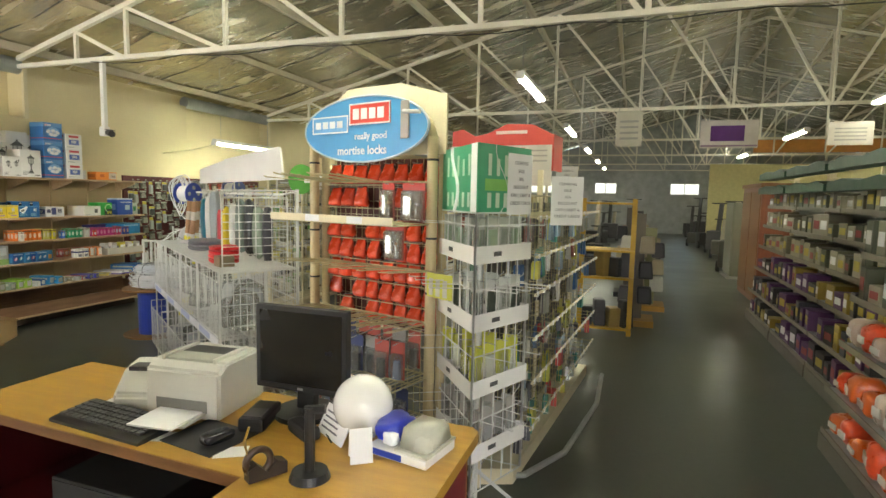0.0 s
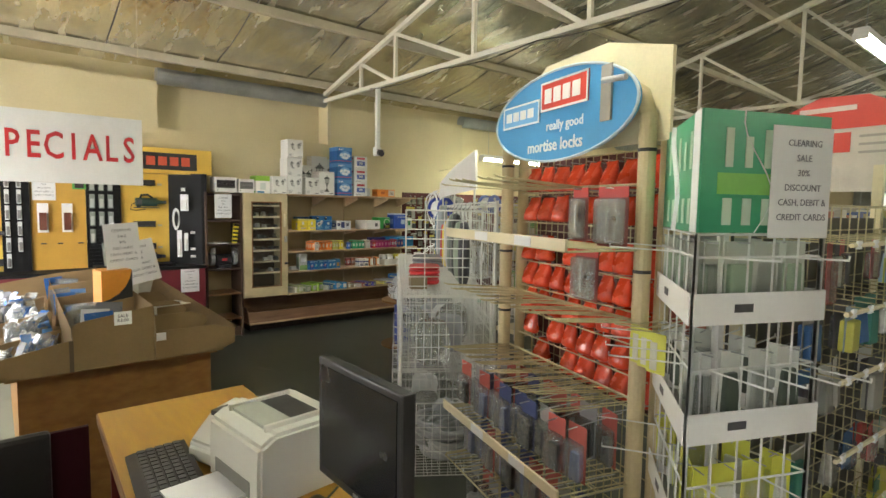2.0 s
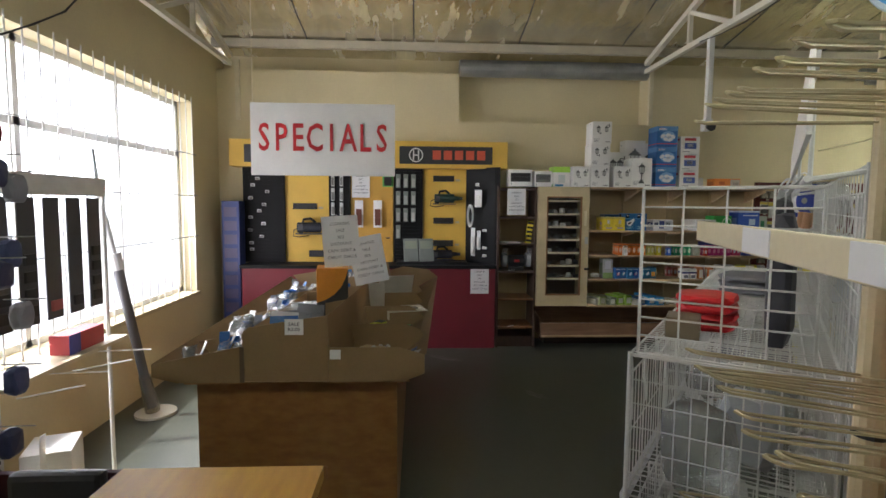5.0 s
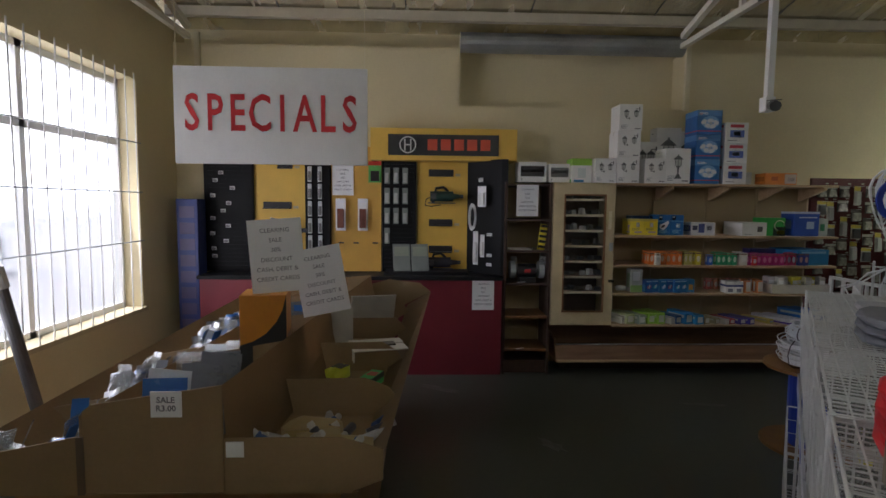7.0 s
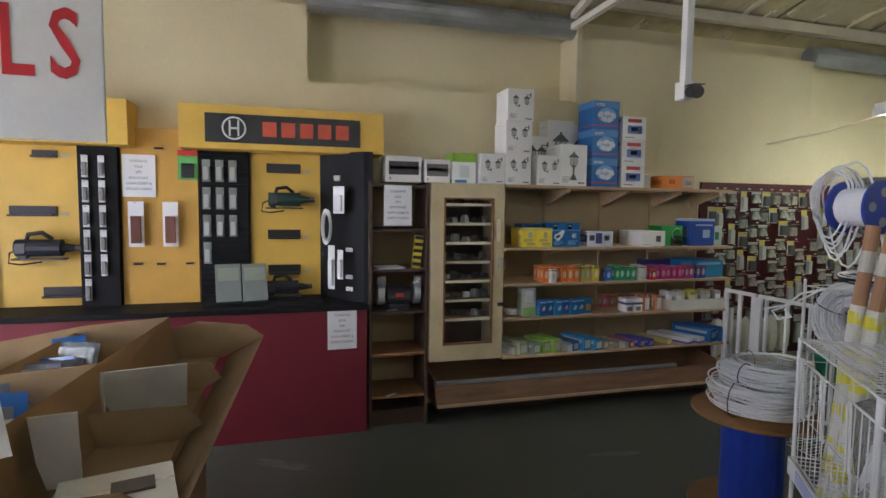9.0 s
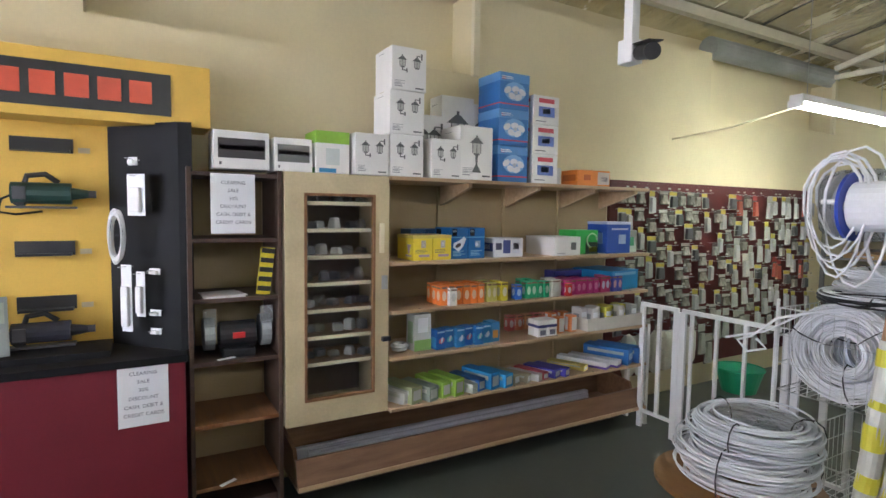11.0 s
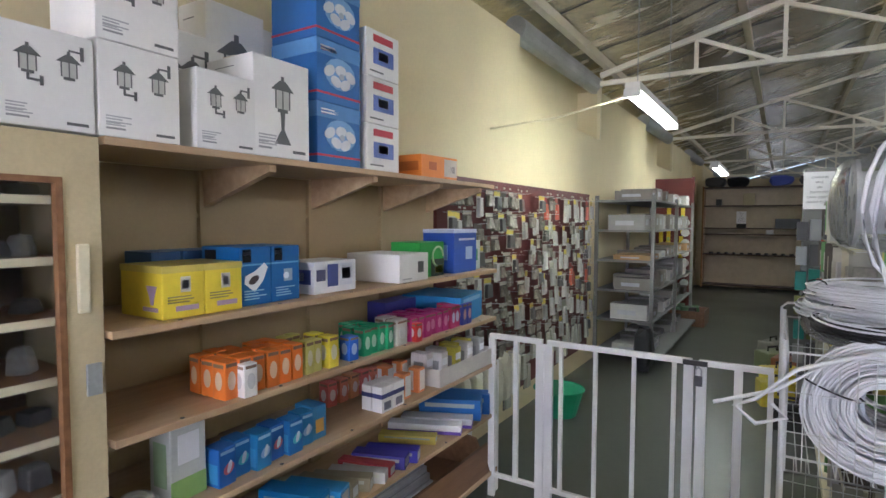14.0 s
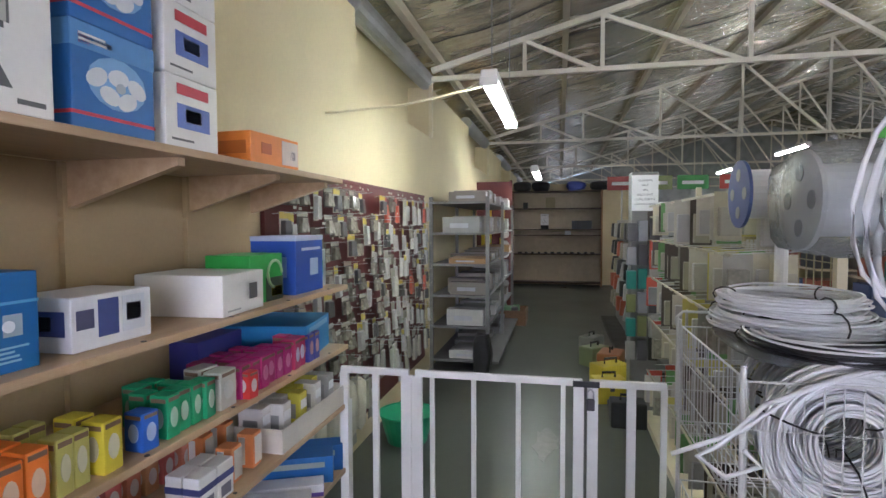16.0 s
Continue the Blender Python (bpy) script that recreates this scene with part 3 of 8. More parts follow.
for y0, y1 in ((0.05, 0.53), (1.81, 2.15)):
    for k in range(26):
        part("slat", B(-7.372, -7.35, y0 + 0.01, y1 - 0.01, 0.03 + k * 0.042, 0.055 + k * 0.042), CHARCOAL, disp)
part("shelf_foot", B(-7.37, -7.1, 1.85, 2.67, 0, 0.03), CHARCOAL, disp)
for y0, y1 in ((-0.04, 1.4), (1.71, 3.13)):
    h = part("header", B(WX, -7.18, y0, y1, 1.11, 1.415, 0.004), YELLOW, disp)
    part("name_board", B(-7.181, -7.172, y0 + 0.17, y1 - 0.18, 1.155, 1.355), BLACK, h)
    ym = y0 + 0.36
    ring = bmesh.new()
    tube(ring, [(-7.17, ym + 0.075 * math.cos(k * math.tau / 32), 1.255 + 0.075 * math.sin(k * math.tau / 32)) for k in range(32)], 0.007, 6, True)
    box(ring, -7.174, -7.168, ym - 0.035, ym - 0.022, 1.2, 1.31), box(ring, -7.174, -7.168, ym + 0.022, ym + 0.035, 1.2, 1.31), box(ring, -7.174, -7.168, ym - 0.03, ym + 0.03, 1.248, 1.262)
    part("emblem", ring, SIGNBOARD, h)
    for k in range(5):
        part("name_block", B(-7.173, -7.167, y0 + 0.55 + k * 0.128, y0 + 0.645 + k * 0.128, 1.205, 1.31, 0.002), C(0.6, 0.09, 0.04), h)


def tool_bracket(y, z, w, h=0.045):
    b = thing("tool_bracket", -7.4, y, z, 0, "small black plastic tool bracket on the board", "bracket", "tool brackets")
    part("plate", B(0, 0.012, -w / 2, w / 2, 0, h, 0.002), BLACK, b)
    part("ledge", B(0.012, 0.07, -w / 2 + 0.01, w / 2 - 0.01, 0.0, 0.012), BLACK, b)
    part("price_card", B(0.012, 0.014, w / 2 + 0.02, w / 2 + 0.07, 0.004, 0.03), C(0.5, 0.42, 0.25), b)


for y, z, w in ((0.84, 1.98, 0.15), (0.76, 1.58, 0.28), (0.93, 1.02, 0.26), (2.4, 1.92, 0.25), (2.4, 1.42, 0.24), (2.4, 1.15, 0.24)):
    tool_bracket(y, z, w, 0.07 if w > 0.2 else 0.05)


def power_tool(y, z, mt, s, lbl, rz=90):
    b = thing("power_tool", -7.3, y, z, rz, lbl, "power tool", "display power tools")
    motor = R((-0.13 * s, 0, 0.06 * s), (0.1 * s, 0, 0.06 * s), 0.05 * s, 14)
    rod(motor, (0.1 * s, 0, 0.06 * s), (0.17 * s, 0, 0.06 * s), 0.03 * s, 12, 0.018 * s)
    part("housing", motor, mt, b)
    part("grip", bar(bmesh.new(), (-0.06 * s, 0, 0.06 * s), (-0.11 * s, 0, -0.0), 0.05 * s, 0.04 * s), BLACK, b)
    part("vent", B(-0.12 * s, -0.07 * s, -0.052 * s, 0.052 * s, 0.03 * s, 0.09 * s, 0.003), GREYPL, b)
    part("chuck", R((0.17 * s, 0, 0.06 * s), (0.2 * s, 0, 0.06 * s), 0.018 * s, 10), GREYPL, b)
    part("sole_plate", B(-0.15 * s, 0.12 * s, -0.03 * s, 0.035 * s, -0.012 * s, 0.0, 0.003), GREYPL, b)
    part("lead", tube(bmesh.new(), [(-0.13 * s, 0, 0.05 * s), (-0.17 * s, 0.01, 0.03 * s), (-0.18 * s, 0.02, -0.03 * s), (-0.12 * s, 0.03, -0.04 * s), (-0.02 * s, 0.04, -0.025 * s)], 0.006, 6), BLACK, b, smooth=True)
    part("top_handle", tube(bmesh.new(), [(-0.08 * s, 0, 0.1 * s), (-0.07 * s, 0, 0.14 * s), (0.0, 0, 0.15 * s), (0.05 * s, 0, 0.11 * s)], 0.013 * s, 8), BLACK, b, smooth=True)


power_tool(0.84, 1.3, C(0.015, 0.018, 0.03), 1.15, "dark blue corded hammer drill on the yellow board")
power_tool(2.42, 1.66, C(0.015, 0.045, 0.035), 1.0, "dark green electric drill on the yellow board")
power_tool(2.4, 1.0, C(0.02, 0.02, 0.03), 1.0, "dark jigsaw with red trim on the display foot")


def hook_pack(x, y, z, w, h, card, item, lbl, rz=0, group="hanging packs"):
    b = thing("hanging_pack", x, y, z, rz, lbl, "hanging pack", group)
    part("card", B(0, 0.0015, -w / 2, w / 2, -h, 0), card, b)
    part("blister", box(bmesh.new(), 0.0015, 0.022, -w * 0.33, w * 0.33, -h * 0.92, -h * 0.32, 0.006), item, b)
    part("hook", R((-0.04, 0, -0.012), (0.05, 0, -0.008), 0.0022, 5), GALV, b)
    return b


for y, z in ((1.4, 1.74), (1.62, 1.74)):
    hook_pack(-7.33, y, z - 0.05, 0.1, 0.32, PAPER, C(0.16, 0.05, 0.03), "white card pack with red-brown contents")
hook_pack(-7.34, 1.74, 2.02, 0.13, 0.17, C(0.12, 0.45, 0.1), C(0.02, 0.02, 0.02), "green card pack with a black disc")
part("band", B(-7.335, -7.33, 1.675, 1.805, 2.02, 2.06), C(0.6, 0.05, 0.03), disp).location.z = -0.955
for y in (1.4, 1.55, 1.74):
    for z in (1.24, 2.06):
        if z < 2 or y > 1.5:
            tool_bracket(y, z, 0.07, 0.045)
for i in range(11):
    hook_pack(-7.31, 1.1 + (i % 2) * 0.1, 2.0 - (i // 2) * 0.17, 0.04, 0.15, C(0.6, 0.62, 0.62), C(0.2, 0.2, 0.2), "slim grey blade pack")
for i in range(10):
    hook_pack(-7.345, 1.86 + (i % 3) * 0.09, 2.0 - (i // 3) * 0.2, 0.055, 0.16, C(0.22, 0.25, 0.22), C(0.45, 0.47, 0.45), "small grey-green accessory pack")
for i in range(12):
    hook_pack(-7.34, 0.12 + rng.random() * 0.33, 1.95 - i * 0.075, 0.05, 0.035, PAPER, C(0.3, 0.3, 0.3), "small white price ticket pack")
for k, (y, z, w, h) in enumerate(((2.78, 1.9, 0.05, 0.04), (2.79, 1.82, 0.1, 0.2), (2.74, 1.38, 0.06, 0.33), (2.8, 1.35, 0.05, 0.22), (2.86, 1.37, 0.06, 0.03), (2.86, 1.17, 0.06, 0.03), (2.86, 1.08, 0.06, 0.03))):
    b = hook_pack(-7.27 + (y - 2.67) * 1.06, y, z, w, h, PAPER, C(0.72, 0.72, 0.7), "white card accessory pack on the black wing panel", -43)
for y in (2.02, 2.2):
    b = pack_box("brochure_stand", "grey leaflet pack propped on the counter", "leaflet pack", -7.16, y, 0.985, 12, 0.02, 0.17, 0.27, C(0.24, 0.27, 0.25), [(0.08, 0.92, 0.55, 0.9, C(0.35, 0.38, 0.3))])
    b.matrix_basis = b.matrix_basis @ pose(0, 0, 0, 0, -14, 0)
t = thing("coiled_lead", -7.2, 2.7, 1.5, 0, "white coiled electric lead hung on the wing panel", "lead")
part("lead", coil(bmesh.new(), 0.07, 0.006, 5, 0.02, 0.03, 2, "y", 24), CABLE, t)
t.matrix_basis = pose(-7.2, 2.72, 1.52, 0, 0, 47) @ Matrix.Diagonal((0.5, 1, 1.6, 1))

# ---- dark open shelf unit ----
t = thing("shelf_unit", -7.22, 3.225, 0, 0, "narrow dark timber open shelf unit", "shelf unit")
for y in (-0.225, 0.205):
    part("side_panel", B(-0.2, 0.2, y, y + 0.02, 0, 1.86), DARKWOOD, t)
part("back_panel", B(-0.225, -0.2, -0.2, 0.2, 0.05, 1.86), BACKBOARD, t)
for z in (0.245, 0.57, 0.89, 1.21, 1.51, 1.84):
    part("shelf", B(-0.2, 0.19, -0.204, 0.204, z - 0.02, z), DARKWOOD if z > 0.8 else EDGE, t)
part("plinth", B(-0.2, 0.15, -0.204, 0.204, 0, 0.12), DARKWOOD, t)
t = thing("bench_grinder", -7.15, 3.24, 0.89, 0, "black bench grinder with two grey guarded wheels", "bench grinder")
part("motor", R((0, -0.09, 0.11), (0, 0.09, 0.11), 0.07, 18), BLACK, t)
part("base", B(-0.07, 0.09, -0.08, 0.08, 0, 0.05, 0.01), BLACK, t)
for y in (-0.14, 0.14):
    part("wheel_guard", R((0, y - 0.025, 0.12), (0, y + 0.025, 0.12), 0.085, 18), GALV, t)
    part("eye_shield", B(0.06, 0.075, y - 0.03, y + 0.03, 0.17, 0.26), CLEAR, t)
part("badge", B(0.068, 0.074, -0.03, 0.03, 0.1, 0.13), C(0.5, 0.03, 0.03), t)
t = thing("laser_pack", -7.1, 3.39, 1.21, 0, "leaning yellow and black striped blister pack", "pack")
part("card", B(-0.01, 0.0, -0.035, 0.035, 0, 0.25), C(0.75, 0.62, 0.03), t)
for k in range(5):
    part("stripe", B(0.0, 0.015, -0.033, 0.033, 0.02 + k * 0.05, 0.045 + k * 0.05), BLACK, t)
t.matrix_basis = pose(-7.08, 3.362, 1.211, -7, 0, 0)
for i, (z, w) in enumerate(((1.21, 0.2), (1.216, 0.19), (0.9, 0.09), (0.25, 0.09))):
    p = thing("loose_paper", -7.03 if z < 1 else -7.14, 3.17, z, 10 * i, "loose white paper lying on a dark shelf", "paper")
    part("sheet", B(-0.1 if z > 1 else -0.01, 0.1 if z > 1 else 0.012, -w / 2, w / 2, 0.0005, 0.004), PAPER, p)
for y, w, h in ((3.26, 0.27, 0.19), (3.52, 0.2, 0.175)):
    pack_box("breaker_box", "white distribution box with a dark window", "electrical box", -7.15, y, 1.861, 0, 0.2, w, h, WHITEBOX, [(0.08, 0.92, 0.28, 0.8, C(0.05, 0.045, 0.045) if w > 0.25 else C(0.14, 0.14, 0.13)), (0.1, 0.9, 0.5, 0.62, C(0.22, 0.21, 0.2)), (0.1, 0.14, 0.1, 0.18, LINE)])
notice(-7.013, 3.21, 1.685, 0, 0, 90, "white clearance sale notice taped to the dark shelf unit")
notice(-6.994, 2.8, 0.785, 0, 0, 90, "white clearance sale notice taped to the maroon counter")
notice(-7.355, 1.42, 1.87, 0, 0, 90, "white clearance sale notice taped to the tool display")

# ---- glazed cabinet ----
t = thing("glazed_cabinet", -7.22, 3.755, 0.49, 0, "cream wall cabinet with a glazed door and small goods", "cabinet")
part("back_panel", B(-0.225, -0.2, -0.29, 0.29, 0, 1.37), DARKWOOD, t)
for y in (-0.295, 0.275):
    part("side_panel", B(-0.2, 0.185, y, y + 0.02, 0, 1.37), OLDCREAM, t)
part("top_panel", B(-0.2, 0.185, -0.275, 0.275, 1.35, 1.37), OLDCREAM, t)
part("bottom_panel", B(-0.2, 0.185, -0.275, 0.275, 0, 0.02), OLDCREAM, t)
d = part("door", box(box(box(B(0.19, 0.22, -0.295, -0.195, 0, 1.365), 0.19, 0.22, 0.21, 0.295, 0, 1.365), 0.19, 0.22, -0.195, 0.21, 0, 0.125), 0.19, 0.22, -0.195, 0.21, 1.26, 1.365), OLDCREAM, t)
for a in ((-0.195, -0.18, 0.125, 1.26), (0.195, 0.21, 0.125, 1.26), (-0.18, 0.195, 0.125, 0.14), (-0.18, 0.195, 1.245, 1.26)):
    part("bead", B(0.2, 0.226, *a), EDGE, d)
g = part("pane", B(0.205, 0.209, -0.182, 0.197, 0.138, 1.247), GLASS, d)
g.visible_shadow = False
part("lock", B(0.219, 0.234, 0.235, 0.262, 0.93, 1.1, 0.004), CREAM, d)
part("latch", B(0.219, 0.25, 0.25, 0.3, 0.42, 0.445, 0.003), BLACK, d)
part("hasp", B(0.219, 0.228, 0.25, 0.285, 0.72, 0.8, 0.002), GALV, d)
for k, z in enumerate((0.3, 0.45, 0.6, 0.75, 0.9, 1.05, 1.2)):
    s = part("shelf", B(-0.19, 0.15, -0.27, 0.27, z, z + 0.015), EDGE, t)
    part("edge_strip", B(0.15, 0.153, -0.26, 0.27, z - 0.003, z + 0.018), CREAM, s)
    for q in range(6):
        yy = -0.2 + q * 0.08 + rng.uniform(-0.02, 0.02)
        c = thing("small_fitting", -7.22 + rng.uniform(-0.02, 0.08), 3.755 + yy, 0.49 + z + 0.0155, rng.uniform(0, 90), "small bagged electrical fitting behind the glass", "fitting", "cabinet goods")
        part("bag", lump(q + k * 9, 0.06, 0.06, rng.uniform(0.03, 0.07), 1), rng.choice((CLEAR, GREYPL, C(0.5, 0.5, 0.48), C(0.1, 0.1, 0.11))), c)

# ---- wall shelving ----
t = thing("wall_shelving", 0, 0, 0, 0, "pale timber wall shelving stocked with lamp boxes", "shelving")
part("back_board", B(WX + 0.001, -7.42, 4.06, 6.22, 0.42, 1.835), BACKBOARD, t)
for y in (4.07, 4.62, 5.17, 5.7):
    part("upright", B(-7.42, -7.4, y - 0.03, y + 0.03, 0.42, 1.835), BACKBOARD, t)
part("cover_strip", B(-7.42, -7.408, 4.06, 6.2, 1.66, 1.675), BACKBOARD, t)
SH = ((1.86, 6.22, -6.99), (1.365, 6.24, -6.98), (1.08, 6.24, -6.98), (0.805, 6.25, -6.98), (0.5, 6.25, -6.98))
for z, y1, x1 in SH:
    s = part("shelf", B(-7.42, x1, 4.06, y1, z - 0.022, z, 0.003), SHELFWOOD, t)
    for k in range(6):
        part("screw", R((x1 - 0.012, 4.25 + k * 0.36, z - 0.001), (x1 - 0.012, 4.25 + k * 0.36, z + 0.0015), 0.007, 8), BLACK, s)
for y in (4.62, 5.17, 5.7, 6.12):
    part("bracket", prism(bmesh.new(), [(-7.4, 1.7), (-7.4, 1.838), (-7.03, 1.838), (-7.03, 1.815)], "y", y - 0.015, y + 0.015), SHELFWOOD, t)
    for z in (1.343, 1.058, 0.783):
        part("bracket", prism(bmesh.new(), [(-7.4, z - 0.06), (-7.4, z), (-7.1, z), (-7.1, z - 0.015)], "y", y - 0.012, y + 0.012), SHELFWOOD, t)
part("end_post", B(-7.02, -6.985, 6.26, 6.29, 0.0, 0.8), WHITE, t)
part("end_post", B(-7.2, -7.17, 6.26, 6.29, 0.0, 0.5), WHITE, t)
t = thing("base_trough", 0, 0, 0, 0, "sloping brown timber trough under the shelving", "trough")
part("front_board", prism(bmesh.new(), [(-7.06, 0.28), (-7.04, 0.28), (-6.99, 0.15), (-7.01, 0.15)], "y", 3.52, 6.27), BASEWOOD, t)
part("front_lip", B(-7.02, -6.98, 3.52, 6.27, 0.125, 0.15, 0.003), SHELFWOOD, t)
part("bottom", B(WX + 0.002, -7.02, 3.52, 6.22, 0.12, 0.14), BASEWOOD, t)
for y in (3.52, 6.2):
    part("end_board", prism(bmesh.new(), [(WX + 0.002, 0.14), (WX + 0.002, 0.36), (-7.1, 0.32), (-7.02, 0.15)], "y", y, y + 0.02), BASEWOOD, t)
part("plinth", B(WX + 0.002, -7.2, 3.6, 6.2, 0, 0.12), DARKWOOD, t)
part("back_board", B(WX + 0.002, WX + 0.014, 3.54, 6.2, 0.14, 0.46), BASEWOOD, t)
for k in range(5):
    q = thing("plastic_trunking", -7.36 + k * 0.055, 4.9, 0.14, 0, "length of white plastic trunking in the trough", "trunking", "trunking lengths")
    part("length", B(-0.02, 0.02, -1.3 + 0.06 * k, 1.1 - 0.05 * k, 0, 0.07 - 0.008 * k, 0.003), C(0.6, 0.62, 0.66), q)
    part("groove", B(-0.004, 0.004, -1.29 + 0.06 * k, 1.09 - 0.05 * k, 0.07 - 0.008 * k, 0.072 - 0.008 * k), C(0.4, 0.42, 0.46), q)


def lantern(parent, d, w, yc, z0, s, up=True):
    """A printed lantern picture on a carton's front."""
    x = d / 2 + 0.0012
    bm = bmesh.new()
    prism(bm, [(yc - 0.5 * s, z0 + 0.62 * s), (yc + 0.5 * s, z0 + 0.62 * s), (yc + 0.12 * s, z0 + 0.95 * s), (yc - 0.12 * s, z0 + 0.95 * s)], "x", x - 0.002, x)
    box(bm, x - 0.002, x, yc - 0.06 * s, yc + 0.06 * s, z0 + 0.95 * s, z0 + 1.1 * s)
    for q in (-0.32, -0.02, 0.28):
        box(bm, x - 0.002, x, yc + q * s, yc + (q + 0.05) * s, z0, z0 + 0.62 * s)
    box(bm, x - 0.002, x, yc - 0.22 * s, yc + 0.22 * s, z0 - 0.12 * s, z0)
    part("lantern_print", bm, LINE, parent)
    part("glass_print", B(x - 0.0025, x - 0.0005, yc - 0.3 * s, yc + 0.3 * s, z0, z0 + 0.62 * s), C(0.5, 0.5, 0.46), parent)
    bm = bmesh.new()
    if up is True:
        box(bm, x - 0.002, x, yc - 0.04 * s, yc + 0.5 * s, z0 - 0.4 * s, z0 - 0.3 * s), box(bm, x - 0.002, x, yc - 0.05 * s, yc + 0.05 * s, z0 - 0.35 * s, z0 - 0.12 * s), box(bm, x - 0.002, x, yc + 0.42 * s, yc + 0.55 * s, z0 - 0.55 * s, z0 - 0.15 * s)
    elif up is False:
        box(bm, x - 0.002, x, yc - 0.0 * s, yc + 0.5 * s, z0 + 1.1 * s, z0 + 1.18 * s), box(bm, x - 0.002, x, yc + 0.45 * s, yc + 0.6 * s, z0 + 0.8 * s, z0 + 1.4 * s)
    else:
        prism(bm, [(yc - 0.1 * s, z0 - 0.12 * s), (yc + 0.1 * s, z0 - 0.12 * s), (yc + 0.06 * s, z0 - 0.7 * s), (yc + 0.35 * s, z0 - 1.2 * s), (yc - 0.35 * s, z0 - 1.2 * s), (yc - 0.06 * s, z0 - 0.7 * s)], "x", x - 0.002, x)
    part("stem_print", bm, LINE, parent)


def lantern_box(y, z, w, h, kind, d=0.24, x=-7.12, rz=0):
    b = pack_box("lantern_box", "white carton printed with black garden lanterns", "box", x, y, z, rz, d, w, h, WHITEBOX, [(0.08, 0.3, 0.08, 0.1, C(0.3, 0.3, 0.3)), (0.08, 0.24, 0.14, 0.155, C(0.4, 0.4, 0.4)), (0.68, 0.92, 0.06, 0.09, LINE)], [(0.2, 0.6, 0.9, 0.905, LINE)], "lantern boxes")
    small_print(b, d / 2, -w * 0.42, -w * 0.1, h * 0.12, 4, h * 0.03, C(0.42, 0.42, 0.42), int(y * 50))
    part("tape", B(-0.03, 0.03, -w / 2 - 0.001, w / 2 + 0.001, h - 0.002, h + 0.0012), C(0.6, 0.55, 0.42), b)
    if kind == 2:
        lantern(b, d, w, -0.2 * w, h * 0.55, h * 0.24, True)
        lantern(b, d, w, 0.22 * w, h * 0.55, h * 0.24, False)
    else:
        lantern(b, d, w, 0, h * 0.5, h * 0.3, None)
    return b


Z0 = 1.861
b = pack_box("tub_carton", "white and lime green lamp carton on the top shelf", "box", -7.14, 3.73, Z0, 0, 0.2, 0.19, 0.225, WHITEBOX, [(0, 1, 0.72, 1, C(0.3, 0.55, 0.05)), (0.1, 0.6, 0.02, 0.12, C(0.05, 0.25, 0.5)), (0.3, 0.7, 0.2, 0.6, C(0.6, 0.65, 0.62))], [(0, 1, 0.72, 1, C(0.3, 0.55, 0.05)), (0.1, 0.9, 0.0, 0.14, C(0.1, 0.4, 0.05))], lid=C(0.22, 0.4, 0.04))
for y, z, w, h, k in ((3.945, Z0, 0.2, 0.23, 2), (4.16, Z0, 0.215, 0.24, 2), (4.16, Z0 + 0.242, 0.22, 0.245, 2), (4.17, Z0 + 0.49, 0.22, 0.245, 2), (4.425, Z0, 0.21, 0.235, 2), (4.64, Z0, 0.24, 0.33, 1)):
    lantern_box(y, z, w, h, k)
lantern_box(4.44, Z0, 0.2, 0.42, 2, 0.16, -7.345)
lantern_box(4.66, Z0, 0.25, 0.56, 1, 0.16, -7.345)
lantern_box(4.86, Z0, 0.15, 0.53, 1, 0.14, -7.35)
for i in range(3):
    z = Z0 + i * 0.232
    b = pack_box("fan_light_box", "blue carton with a white fan light picture", "box", -7.13, 4.93, z, 0, 0.24, 0.24, 0.23, C(0.03, 0.15, 0.44), [(0, 1, 0.76, 1, C(0.1, 0.27, 0.58)), (0, 1, 0.13, 0.165, C(0.6, 0.05, 0.08)), (0.08, 0.2, 0.8, 0.9, C(0.6, 0.05, 0.08)), (0.25, 0.45, 0.82, 0.88, PAPER)], [(0, 1, 0.76, 1, C(0.12, 0.3, 0.6)), (0, 1, 0.13, 0.165, C(0.6, 0.05, 0.08))], "fan light boxes")
    oval(b, 0.1203, 0.005, 0.115, 0.085, 0.06, C(0.22, 0.42, 0.7), "picture_ground")
    for k, (yy, zz, tl) in enumerate(((-0.055, 0.12, 0.5), (-0.02, 0.085, -0.3), (0.03, 0.08, 0.4), (0.06, 0.115, -0.5), (0.005, 0.13, 0.1))):
        oval(b, 0.1212 + 0.0002 * k, yy, zz, 0.03, 0.02, C(0.74, 0.76, 0.78), "shade_picture", tl)
    oval(b, 0.1225, 0.01, 0.108, 0.014, 0.012, C(0.45, 0.5, 0.55), "shade_picture")
    small_print(b, 0.12, -0.1, -0.02, 0.19, 2, 0.012, PAPER, i)
for i in range(3):
    pack_box("bulkhead_box", "white carton with red title and blue picture", "box", -7.11, 5.2, Z0 + i * 0.195, 0, 0.2, 0.22, 0.193, WHITEBOX, [(0.2, 0.8, 0.75, 0.9, C(0.55, 0.06, 0.08)), (0.2, 0.82, 0.28, 0.62, C(0.12, 0.18, 0.5)), (0.35, 0.65, 0.38, 0.56, PAPER), (0.1, 0.5, 0.1, 0.13, LINE)], [(0.2, 0.8, 0.78, 0.9, C(0.55, 0.06, 0.08))], "bulkhead boxes")
